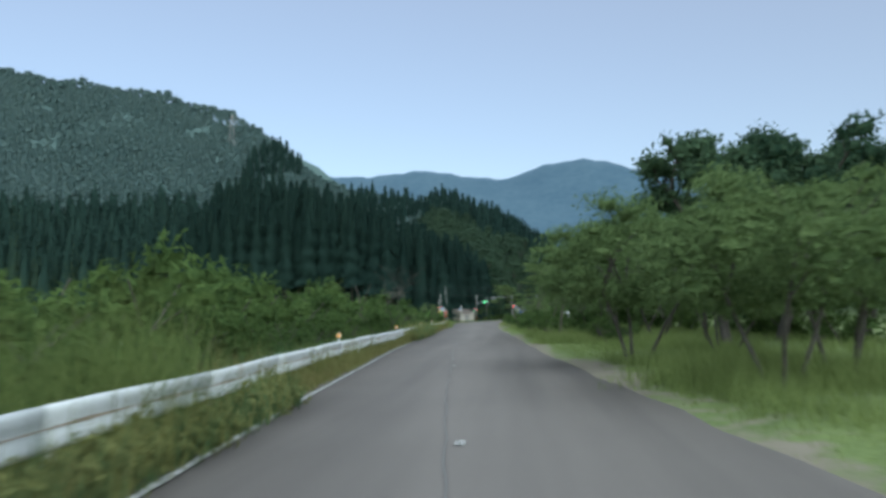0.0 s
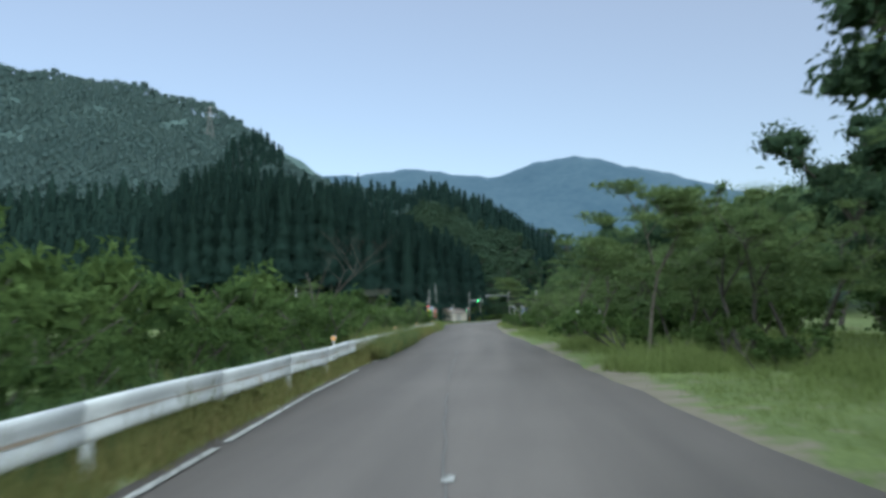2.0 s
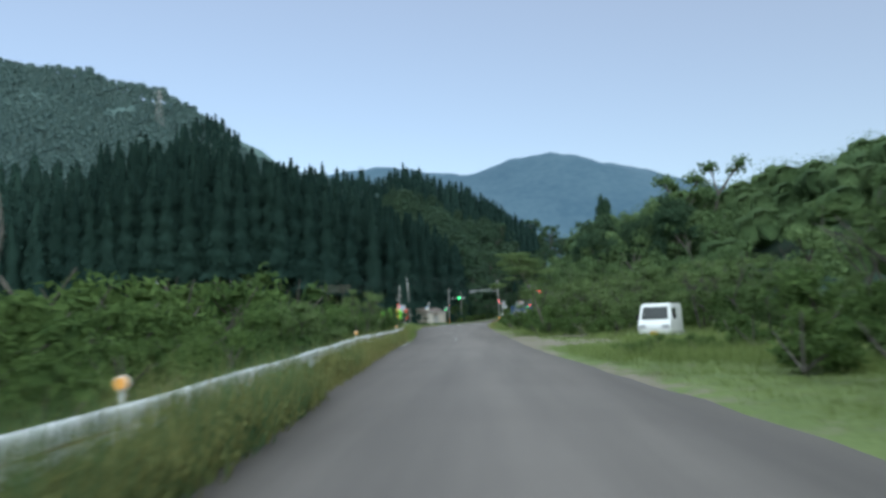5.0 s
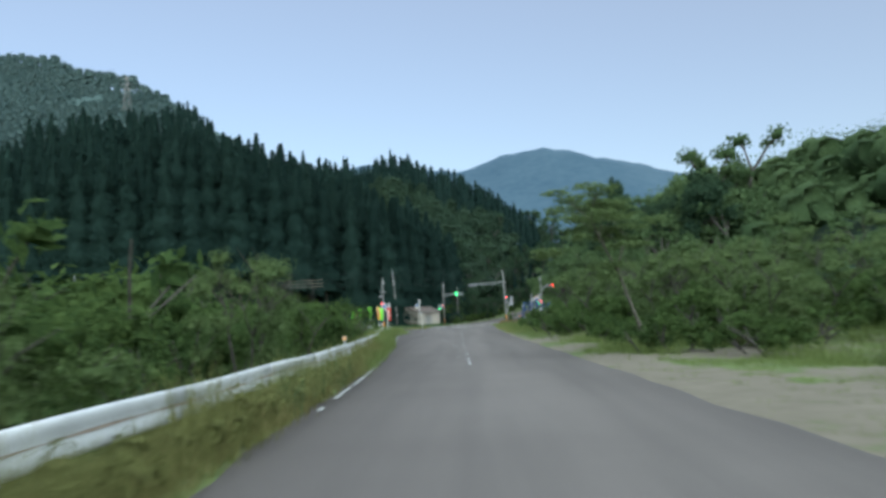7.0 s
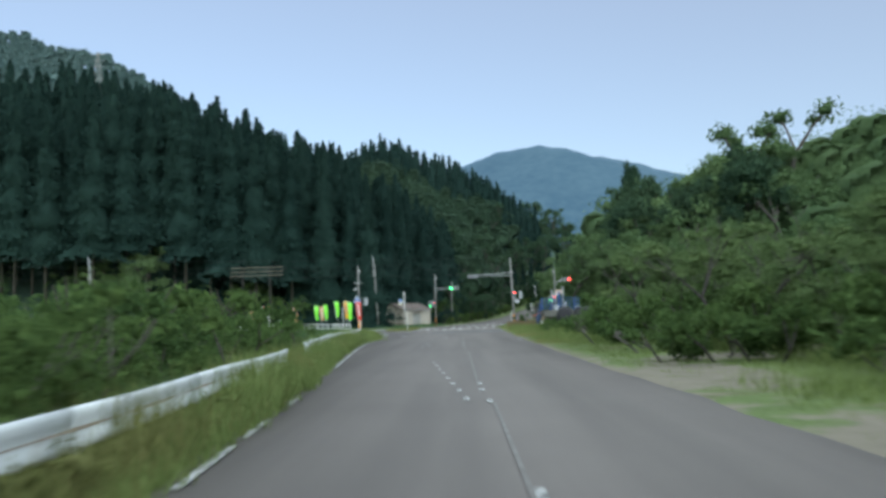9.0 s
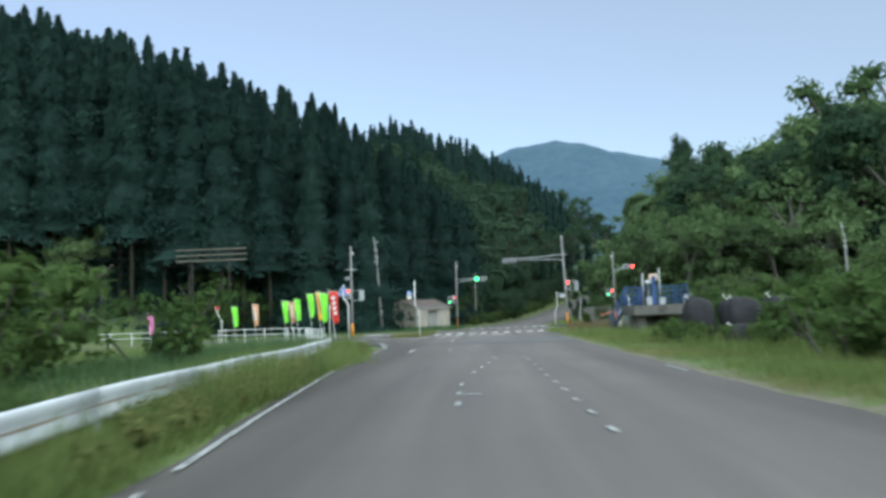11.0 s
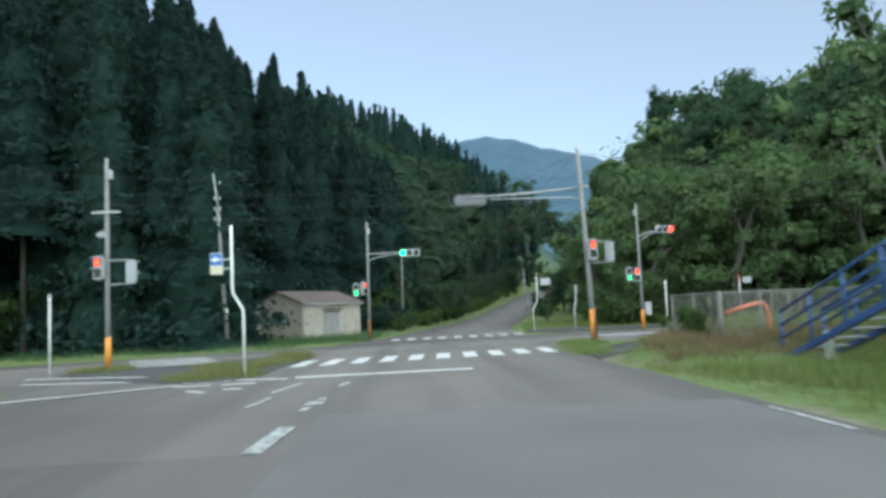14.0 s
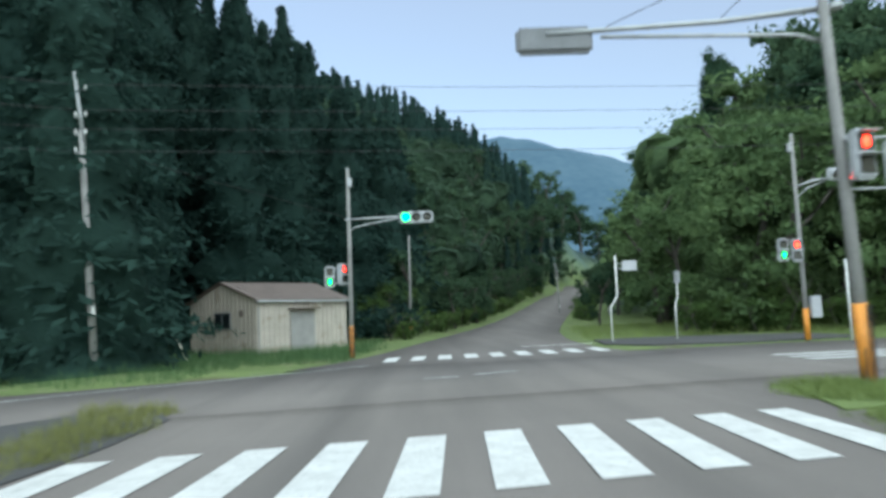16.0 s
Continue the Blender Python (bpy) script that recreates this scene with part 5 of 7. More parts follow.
x, y = rng.normal(-2.2, 0.2, 60), rng.normal(28.4, 0.5, 60)
tufts("tall_weeds", x, y, 1.3 * rng.uniform(0.5, 1.15, len(x)), GRASS_DRY, "tall dry weeds at the guard rail", 6, 0.008)
x, y, u = verge(11000, 14, 180, -1, 2.0, 8.0)
tufts("bank_grass", x, y, 0.75 * rng.uniform(0.5, 1.3, len(x)), BANKGRASS, "rank grass on the bank", 8, 0.015)
x, y, u = verge(25000, 18, 200, 1, 0.25, 7.0)
low = np.where((np.sin(y * 0.21 + 1) + 0.6 * np.sin(y * 0.53 + x) > 0.6) | (u > 4.5), 0.48, 0.12)
k = (soil_at(x, y) < 0.4) | (rng.uniform(0, 1, len(x)) < 0.12)
tufts("roadside_grass", x[k], y[k], (low * smooth_step(0.1, 1.5, u) + 0.06)[k] * rng.uniform(0.5, 1.3, k.sum()), GRASS, "uneven grass and weeds beside the road")
x, y = rng.uniform(2.4, 9.0, 1500), rng.uniform(160, 181, 1500)
k = np.sin(x * 1.7 + y * 0.8) + np.sin(y * 1.1) > 0.1
tufts("rank_grass", x[k], y[k], 0.65 * rng.uniform(0.5, 1.3, k.sum()), GRASS, "rank tall grass around the dark sacks", 8, 0.014)
x, y = rng.normal(7.2, 0.9, 900), rng.normal(31.6, 1.0, 900)
tufts("rank_grass", x, y, 0.75 * rng.uniform(0.4, 1.25, 900), GRASS, "tall bright weeds in front of the roadside trees", 8, 0.012)
x, y = rng.normal(-9.0, 0.35, 160), rng.uniform(160.5, 166, 160)
tufts("rank_grass", x, y, 0.75 * rng.uniform(0.5, 1.3, 160), GRASS, "rank grass over the end of the guard rail", 9, 0.014)
seeded = np.random.default_rng(7)
y = seeded.uniform(112, 164, 2600)
x = rail_x(y) + seeded.uniform(-0.2, 0.8, 2600)
tufts("rank_grass", x, y, 0.95 * seeded.uniform(0.5, 1.2, 2600) * smooth_step(106, 126, y) * (0.75 + 0.3 * np.sin(y * 0.5)), GRASS, "rank grass hiding the far end of the guard rail", 8, 0.015)
x, y = rng.uniform(1.6, 9.0, 8500), rng.uniform(189.8, 203, 8500)
k = (road_gap(x, y) > 0.35) & (x > 1.0 + 0.72 * np.maximum(0, y - 193.8)) & (np.sin(x * 1.3 + y * 0.7) + np.sin(y * 0.9) > -1.1)
tufts("dry_bank_grass", x[k], y[k], 0.26 * rng.uniform(0.5, 1.3, k.sum()), BROWNGRASS, "dry brown grass on the bank beside the fence", 8, 0.014)
x, y = rng.normal(6.6, 0.5, 90), rng.normal(166.3, 0.6, 90)
tufts("dry_weeds", x, y, 0.9 * rng.uniform(0.5, 1.2, 90), GRASS_DRY, "dry pale weeds in front of the sacks", 7, 0.012)
x, y, u = verge(9000, 150, 199, 1, 0.25, 6.0)
k = (road_gap(x, y) > 0.2) & (np.sin(x * 0.9 + y * 0.31) + np.sin(y * 0.7) > -0.9)
tufts("roadside_grass", x[k], y[k], (0.09 + 0.16 * smooth_step(0.3, 2.5, u[k])) * rng.uniform(0.5, 1.4, k.sum()), GRASS, "rough green grass along the road before the crossing", 8, 0.013)
k = (road_gap(x, y) > 0.2) & (np.sin(x * 1.1 + y * 0.5) > 0.35)
tufts("roadside_straw", x[k], y[k], 0.24 * rng.uniform(0.5, 1.3, k.sum()), GRASS_DRY, "dry straw in the roadside grass", 5, 0.009)
x, y, u = verge(9000, 18, 205, 1, 5.0, 18.0)
k = (soil_at(x, y) < 0.4) & (road_gap(x, y) > 0.6)
tufts("meadow_grass", x[k], y[k], 0.55 * rng.uniform(0.4, 1.3, k.sum()), GRASS, "long meadow grass under the trees", 8, 0.016)
for cx, cy, rx, ry, n, h in ((5.2, 55.4, 1.7, 1.9, 420, 1.0), (5.2, 66.9, 1.9, 1.6, 460, 1.05), (7.5, 59.5, 2.2, 2.5, 320, 0.75), (8.5, 50.0, 3.0, 4.0, 420, 0.6), (7.6, 72.5, 2.2, 2.5, 320, 0.8)):
    a, q = rng.uniform(0, 2 * math.pi, n), np.sqrt(rng.uniform(0, 1, n))
    x, y = cx + rx * q * np.cos(a), cy + ry * q * np.sin(a)
    tufts("tall_grass", x, y, h * rng.uniform(0.45, 1.15, n) * (1.1 - 0.5 * q), GRASS, "tall rank grass round the stem of a roadside tree", 9, 0.012)
x, y = rng.uniform(-34, -9.6, 7000), rng.uniform(160, 200, 7000)
lane = (y > np.interp(-x, [9.0, 11.6, 14.6, 18.0, 25.0], [176, 176.5, 180.5, 185, 191.5])) & ~(np.hypot((x + 12.0) / 1.4, (y - 186.4) / 1.3) < 1)
k = (road_gap(x, y) > 0.5) & (x < left_edge(y) - 0.5) & ~lane
tufts("field_grass", x[k], y[k], 0.35 * rng.uniform(0.5, 1.3, k.sum()), GRASS, "short field grass behind the railing")
x, y = rng.uniform(-36, -6, 5000), rng.uniform(210, 240, 5000)
k = (road_gap(x, y) > 0.5)
tufts("forest_edge_grass", x[k], y[k], 0.4 * rng.uniform(0.5, 1.4, k.sum()), BANKGRASS, "grass strip at the forest edge")
x, y = rng.uniform(-15, -4.5, 900), rng.uniform(217, 228, 900)
k = road_gap(x, y) > 0.8
tufts("shed_grass", x[k], y[k], 0.5 * rng.uniform(0.5, 1.3, k.sum()), BANKGRASS, "long grass in front of the shed")
x, y = rng.uniform(4, 26, 4000), rng.uniform(216, 250, 4000)
k = (road_gap(x, y) > 0.8) & ((y > 224.5) | (x > 12))
tufts("corner_grass", x[k], y[k], 0.35 * rng.uniform(0.5, 1.4, k.sum()), GRASS, "grass strip below the eastern trees")
x, y = rng.uniform(-15, -7.6, 5200), rng.uniform(192, 204.2, 5200)
k = ((np.abs(x - np.interp(y, [194, 196.5, 199, 202, 204.2], [-9.4, -9.0, -8.4, -8.25, -8.8])) < 0.62 + 0.15 * np.sin(y * 3)) | (np.hypot((x + 9.8) / 1.2, (y - 197.6) / 0.9) < 1) | (np.hypot((x + 9.2) / 1.3, (y - 193.4) / 1.3) < 1) | (np.hypot((x + 14.0) / 1.0, (y - 198.6) / 1.2) < 1))
tufts("island_grass", x[k], y[k], 0.28 * rng.uniform(0.4, 1.3, k.sum()), VERGE, "grass growing over the traffic island", dz=0.04)
x, y = rng.uniform(1.4, 4, 900), rng.uniform(200, 203.5, 900)
k = np.hypot((x - 2.4) / 0.9, (y - 201.9) / 1.4) < 1
tufts("pole_grass", x[k], y[k], 0.17 * rng.uniform(0.4, 1.3, k.sum()), GRASS, "tuft of grass at the foot of the pole", dz=0.06)
y = seeded.uniform(195.4, 199.8, 800)
x = 1.35 + 0.1 * (y - 195.4) + seeded.normal(0, 0.3, 800)
tufts("lane_grass", x, y, 0.2 * seeded.uniform(0.4, 1.3, 800), GRASS, "grass strip between the road and the short side lane", 9, 0.014, 0.02)
for kind in spread + airy + clear + lacy + tall + wood + bushes + grove + dim + vines + mid + rear + shade + cedars + stemmed + back_cedars:
    drop_kind(kind)


# ---- guard rail ----
RUST = noise_mat("rust", (0.26, 0.19, 0.14), (0.42, 0.37, 0.33), 2.5, 30, 0.9, 0.2)


def rail_beam(y0, y1, parent):
    """A W-section beam 35 cm deep with its top at 0.75 m."""
    prof = [(0.0, 0.75), (0.03, 0.738), (0.045, 0.7), (0.036, 0.64), (0.022, 0.6), (0.018, 0.56), (0.022, 0.52), (0.036, 0.48), (0.045, 0.42), (0.03, 0.382), (0.0, 0.37)]
    yy = np.arange(y0, y1 + 0.01, 1.0)
    v, n = [], len(prof)
    for y in yy:
        for dx, z in prof:
            v.append((float(rail_x(y)) + dx, y, z + 0.012 * math.sin(y * 0.9)))
    f = [(i * n + k, i * n + k + 1, (i + 1) * n + k + 1, (i + 1) * n + k) for i in range(len(yy) - 1) for k in range(n - 1)]
    ob = part("rail_beam", np_mesh("rail_beam", v, f, RAILWHITE), None, parent)
    sol = ob.modifiers.new("thickness", 'SOLIDIFY')
    sol.thickness = 0.006
    yy2 = np.linspace(y0, y1, 11)
    if len(yy2) > 2:
        v = [(float(rail_x(y)) + 0.026, y, 0.56 + s * (0.012 + 0.007 * math.sin(y * 3.1)) + 0.012 * math.sin(y * 0.9)) for y in yy2 for s in (-1, 1)]
        part("rust_streak", np_mesh("rust_streak", v, [(2 * i, 2 * i + 1, 2 * i + 3, 2 * i + 2) for i in range(len(yy2) - 1)], RUST), None, ob)
    return ob


for y0, y1 in ((10, 134), (140, 168)):
    rail = thing("guard_rail", (0, 0), "weathered white steel guard rail with rust stains, half buried in grass", "guard rail")
    for a in np.arange(y0, y1, 4.0):
        rail_beam(a, min(a + 4.0, y1), rail)
        x = float(rail_x(a + 0.3)) - 0.09
        part("rail_post", tube([(x, a + 0.3, float(ground_z(x, a + 0.3)) - 0.3), (x, a + 0.3, 0.72)], 0.057, 10), RAILWHITE, rail, smooth=True)
        part("bracket", box((x + 0.06, a + 0.3, 0.56), (0.09, 0.07, 0.2), 0.01), STEEL, rail)


def delineator(x, y):
    d = thing("delineator", (x, y, 0), "round amber reflector on a short post above the guard rail", "delineator", "reflectors along the guard rail")
    part("post", tube([(0, 0, 0.4), (0, 0, 0.86)], 0.02, 8), WHITEPOST, d)
    bm = bmesh.new()
    bmesh.ops.create_cone(bm, cap_ends=True, segments=20, radius1=0.062, radius2=0.055, depth=0.03, matrix=pose(0, -0.03, 0.92, 90))
    part("reflector", bm, AMBER, d)
    bm = bmesh.new()
    bmesh.ops.create_cone(bm, cap_ends=True, segments=20, radius1=0.07, radius2=0.07, depth=0.025, matrix=pose(0, -0.005, 0.92, 90))
    part("housing", bm, WHITEPOST, d)


for y in (38.0, 55.3, 74.4, 97.3, 115.8):
    delineator(float(rail_x(y)) - 0.03, y)


# ---- poles, signals and signs ----
def lathe_cap(bm, c, r, h):
    bmesh.ops.create_cone(bm, cap_ends=True, segments=12, radius1=r, radius2=r * 0.7, depth=h, matrix=Matrix.Translation(c))


def pole(name, x, y, h, r, label, band=0.0, top=(0, 0), category="pole", striped=True):
    r = r * 0.64
    p = thing(name, (x, y, 0), label, category)
    part("shaft", tube([(0, 0, -0.1), (top[0] * 0.5, top[1] * 0.5, h * 0.5), (top[0], top[1], h)], r, 14, r * 0.68), POLE, p, smooth=True)
    bm = bmesh.new()
    lathe_cap(bm, (top[0], top[1], h + 0.03), r * 0.75, 0.07)
    part("cap", bm, STEEL, p)
    if band:
        part("warning_band", tube([(0, 0, 0.02), (top[0] * band / h, 0, band)], r + 0.012, 16, r + 0.006), ORANGE, p, smooth=True)
        if striped:
            for k in range(5):
                a = -math.pi / 2 + (k - 2) * 0.62
                part("black_stripe", box(((r + 0.012) * math.cos(a), (r + 0.012) * math.sin(a), band * 0.5), (0.035, 0.012, band - 0.04), 0.0, Matrix.Rotation(a + math.pi / 2, 4, 'Z')), BLACK, p)
    return p


def clamp(p, z, r):
    bm = bmesh.new()
    bmesh.ops.create_cone(bm, cap_ends=True, segments=14, radius1=r, radius2=r, depth=0.08, matrix=Matrix.Translation((0, 0, z)))
    part("clamp", bm, STEEL, p)


def hood(c, r, depth, rz=0.0):
    """A half-tube visor over a lens, opening towards -y."""
    bm = bmesh.new()
    n = 12
    a = [math.pi * (-0.1 + 1.2 * k / n) for k in range(n + 1)]
    near = [bm.verts.new((r * math.cos(t), -depth * (0.55 + 0.45 * math.sin(t)), r * math.sin(t))) for t in a]
    far = [bm.verts.new((r * math.cos(t), 0, r * math.sin(t))) for t in a]
    for k in range(n):
        bm.faces.new((near[k], near[k + 1], far[k + 1], far[k]))
    bmesh.ops.transform(bm, matrix=pose(*c, 0, 0, rz), verts=bm.verts)
    return bm


def signal_head(p, c, rz, lit, lenses=("green", "amber", "red"), body=LIGHTGREY):
    """A horizontal three-lens head whose lenses look along -y turned by rz."""
    m = pose(*c, 0, 0, rz)
    bm = box((0, 0, 0), (1.25, 0.2, 0.44), 0.06)
    bmesh.ops.transform(bm, matrix=m, verts=bm.verts)
    head = part("signal_head", bm, body, p, "pale grey horizontal traffic light")
    for k, kind in enumerate(lenses):
        x = -0.4 + 0.4 * k
        bm = bmesh.new()
        bmesh.ops.create_uvsphere(bm, u_segments=16, v_segments=8, radius=0.15, matrix=m @ Matrix.Translation((x, -0.1, 0)) @ Matrix.Diagonal((1, 0.25, 1, 1)))
        lamp = {"green": GREEN_LAMP, "red": RED_LAMP}.get(kind, LENS_OFF) if kind == lit else LENS_OFF
        part("lens", bm, lamp, head, ("glowing %s lens" % kind) if kind == lit else "", smooth=True)
        bm = hood((x, -0.1, 0), 0.18, 0.22)
        bmesh.ops.transform(bm, matrix=m, verts=bm.verts)
        part("visor", bm, body, head)
    return head


def walk_signal(p, c, rz, lit):
    """A pedestrian signal box: red figure field above, green below."""
    m = pose(*c, 0, 0, rz)
    bm = box((0, 0, 0), (0.36, 0.22, 0.8), 0.05)
    bmesh.ops.transform(bm, matrix=m, verts=bm.verts)
    head = part("pedestrian_signal", bm, LIGHTGREY, p, "pale grey pedestrian signal box")
    for z, kind in ((0.18, "red"), (-0.18, "green")):
        bm = box((0, -0.115, z), (0.25, 0.02, 0.27), 0.01)
        bmesh.ops.transform(bm, matrix=m, verts=bm.verts)
        part("lens_panel", bm, LENS_OFF, head)
        if kind == lit:
            bm = bmesh.new()
            bmesh.ops.create_uvsphere(bm, u_segments=12, v_segments=8, radius=0.085, matrix=m @ Matrix.Translation((0, -0.125, z)) @ Matrix.Diagonal((0.8, 0.2, 1.25, 1)))
            part("lit_lens", bm, RED_LAMP if kind == "red" else GREEN_SMALL, head, "glowing %s pedestrian light" % kind, smooth=True)
        bm = box((0, -0.2, z + 0.16), (0.3, 0.18, 0.015))
        bmesh.ops.transform(bm, matrix=m, verts=bm.verts)
        part("visor", bm, LIGHTGREY, head)
    return head


def bracket(p, z, x1, z2=None):
    part("bracket_arm", tube([(0, 0, z), (x1, -0.02, z)], 0.022, 8), STEEL, p)


# signal pole on the far left corner
p = pole("traffic_signal", -6.32, 219.3, 7.0, 0.14, "slim grey signal pole with a green traffic light on an arm", 1.15, (0.05, 0), "traffic light")
part("arm", tube([(0, 0, 5.12), (1.2, 0, 5.15), (3.1, 0, 5.16)], 0.045, 10, 0.035), STEEL, p, smooth=True)
part("brace", tube([(0, 0, 4.62), (0.25, 0, 4.82), (0.9, 0, 4.95), (1.9, 0, 5.1)], 0.03, 8), STEEL, p, smooth=True)
clamp(p, 5.12, 0.11)
signal_head(p, (2.56, -0.12, 5.1), 0, "green")
walk_signal(p, (-0.72, -0.1, 3.0), 8, "green")
walk_signal(p, (-0.3, 0.1, 3.1), 62, "red")
for z in (3.3, 2.75):
    bracket(p, z, -0.6)
part("control_box", box((0.12, -0.1, 6.5), (0.16, 0.16, 0.34), 0.02), LIGHTGREY, p)
# pole with an arm on the near right corner
p = pole("traffic_signal", 3.08, 202.6, 7.6, 0.17, "concrete pole with orange base, carrying a traffic light on an arm", 1.3, (-0.25, 0.0), "traffic light")
part("arm", tube([(-0.2, 0.1, 6.1), (-1.8, 0.2, 5.98), (-4.7, 0.2, 5.85)], 0.05, 10, 0.04), STEEL, p, smooth=True)
part("brace", tube([(-0.18, 0.1, 5.55), (-0.6, 0.2, 5.72), (-3.8, 0.2, 5.78)], 0.035, 8), STEEL, p, smooth=True)
for x0, z0 in ((-3.7, 7.45), (-1.9, 7.45)):
    part("stay_wire", tube([(-0.24, 0.05, z0), (x0, 0.2, 5.95)], 0.008, 5), WIRE, p)
signal_head(p, (-4.55, 0.3, 5.77), 180, "none", body=noise_mat("grey_signal_housing", (0.12, 0.125, 0.135), (0.19, 0.195, 0.21), 3, 30, 0.5, 0.05))
walk_signal(p, (0.05, -0.28, 3.6), 6, "red")
walk_signal(p, (0.78, 0.0, 3.5), 122, "none")
for z in (3.92, 3.1):
    bracket(p, z, 0.72)
clamp(p, 6.1, 0.125)
clamp(p, 3.92, 0.13)
# pole on the traffic island
p = pole("traffic_signal", -14.07, 199.2, 7.05, 0.14, "grey pole with red pedestrian signals and an orange base", 1.1, (0.0, 0), "traffic light", striped=False)
part("crossbar", box((0.0, -0.1, 5.27), (0.95, 0.06, 0.07), 0.01), STEEL, p)
walk_signal(p, (-0.22, -0.16, 3.4), -6, "red")
walk_signal(p, (0.78, 0.0, 3.25), 158, "none")
for z in (3.65, 2.85):
    bracket(p, z, 0.75)
h = part("side_signal", box((-0.45, 0.75, 4.62), (0.34, 0.26, 0.2), 0.05), LIGHTGREY, p, "small pale traffic light seen from behind")
part("visor", hood((-0.45, 0.9, 4.6), 0.11, 0.2, 150), LIGHTGREY, h)
part("side_arm", tube([(0, 0.05, 4.75), (-0.25, 0.45, 4.78), (-0.45, 0.75, 4.72)], 0.025, 8), STEEL, p, smooth=True)
part("control_box", box((0.16, -0.06, 6.55), (0.12, 0.16, 0.32), 0.02), LIGHTGREY, p)
# pole on the far right corner
p = pole("traffic_signal", 9.55, 217.0, 7.2, 0.14, "grey pole with a red traffic light and an orange base", 1.1, (0.0, 0), "traffic light", striped=False)
part("arm", tube([(0, 0, 5.35), (0.6, -0.1, 5.55), (1.9, -0.3, 5.62)], 0.045, 10), STEEL, p, smooth=True)
part("brace", tube([(0, 0, 4.95), (0.4, -0.05, 5.3), (1.0, -0.15, 5.5)], 0.03, 8), STEEL, p, smooth=True)
signal_head(p, (1.45, -0.35, 5.68), 22, "red")
walk_signal(p, (-0.68, -0.1, 3.15), -4, "green")
walk_signal(p, (-0.2, -0.15, 3.12), -20, "red")
for z in (3.4, 2.9):
    bracket(p, z, -0.6)
part("meter_box", box((0.3, -0.12, 1.15), (0.36, 0.22, 0.75), 0.03), LIGHTGREY, p)
part("control_box", box((-0.14, -0.06, 6.75), (0.13, 0.16, 0.32), 0.02), LIGHTGREY, p)
# pole further up the road
p = pole("roadside_pole", -4.34, 243.0, 6.9, 0.12, "grey roadside pole with an orange reflective band", 0.0, (0.1, 0))
part("reflective_band", tube([(0.01, 0, 0.5), (0.015, 0, 0.95)], 0.098, 14), ORANGE, p, smooth=True)
# utility poles with cables
def utility_pole(x, y, h, rz=0.0, lean=0.0):
    p = thing("utility_pole", (x, y, 0), "weathered concrete utility pole carrying cables", "utility pole", rz=rz)
    part("shaft", tube([(0, 0, -0.2), (-0.1 - lean, 0, h * 0.8)], 0.12, 14, 0.08), POLE, p, smooth=True)
    part("upper_shaft", tube([(-0.02 - lean, 0, h * 0.76), (-0.3 - lean, 0, h)], 0.07, 8, 0.05), STEEL, p, smooth=True)
    for z in (h * 0.95, h * 0.86, h * 0.8, h * 0.74):
        for s in (-1, 1):
            bm = bmesh.new()
            bmesh.ops.create_cone(bm, cap_ends=True, segments=10, radius1=0.035, radius2=0.025, depth=0.12, matrix=Matrix.Translation((-0.12 - lean + s * 0.15, 0, z)))
            part("insulator", bm, WHITEPOST, p)
        part("crossarm", tube([(-0.3 - lean, 0, z - 0.1), (0.06 - lean, 0, z - 0.1)], 0.02, 6), STEEL, p)
    part("number_plate", box((0.0, -0.135, 2.0), (0.1, 0.012, 0.32)), SIGNWHITE, p)
    return p


utility_pole(-13.55, 214.3, 9.4, 0.0, 0.3)
utility_pole(-42.0, 195.8, 8.8)
utility_pole(-52.0, 189.0, 9.0)
utility_pole(33.0, 217.8, 9.4)
utility_pole(14.2, 288.0, 7.5)


def cable(name, pts, label, r=0.008):
    out = []
    for a, b in zip(pts, pts[1:]):
        for k in range(12):
            t = k / 12
            v = Vector(a).lerp(Vector(b), t)
            v.z -= 4 * 0.35 * t * (1 - t)
            out.append(v)
    out.append(Vector(pts[-1]))
    return tagged(part(name, tube(out, r, 5), WIRE), label, "cable")


for z in (9.0, 8.2, 7.6, 6.9):
    cable("overhead_cable", [(-52.0, 189.0, z - 0.4), (-14.1, 214.3, z), (32.8, 217.8, z + 0.2)], "thin dark overhead cable between utility poles")
cable("overhead_cable", [(2.9, 202.7, 7.5), (33.0, 217.8, 7.3)], "thin dark service cable from the signal pole")
cable("overhead_cable", [(-14.2, 214.3, 7.2), (14.2, 288.0, 6.9)], "thin dark cable along the climbing road")


def pylon(x, y, z, h, label):
    """A lattice mast: four tapering legs, cross bracing and three pairs of arms."""
    p = thing("pylon", (x, y, z), label, "pylon")
    half = lambda t: h * (0.085 * (1 - t) + 0.012)
    ring = [(-1, -1), (1, -1), (1, 1), (-1, 1)]
    for i, (a, b) in enumerate(ring):
        part("leg", tube([(a * half(0), b * half(0), -1.0), (a * half(1), b * half(1), h)], h * 0.0045, 4), POLE, p)
        c, d = ring[(i + 1) % 4]
        for k in range(6):
            t0, t1 = k / 6, (k + 1) / 6
            part("brace", tube([(a * half(t0), b * half(t0), h * t0), (c * half(t1), d * half(t1), h * t1)], h * 0.0028, 3), POLE, p)
    for t in (0.7, 0.82, 0.94):
        part("arm", tube([(-h * 0.14, 0, h * t), (0, 0, h * (t + 0.02)), (h * 0.14, 0, h * t)], h * 0.005, 4), STEEL, p)
    return p


pylon(-148.0, 420.0, float(ground_z(-148.0, 420.0)), 114.0 - float(ground_z(-148.0, 420.0)), "grey lattice power pylon on the wooded ridge")


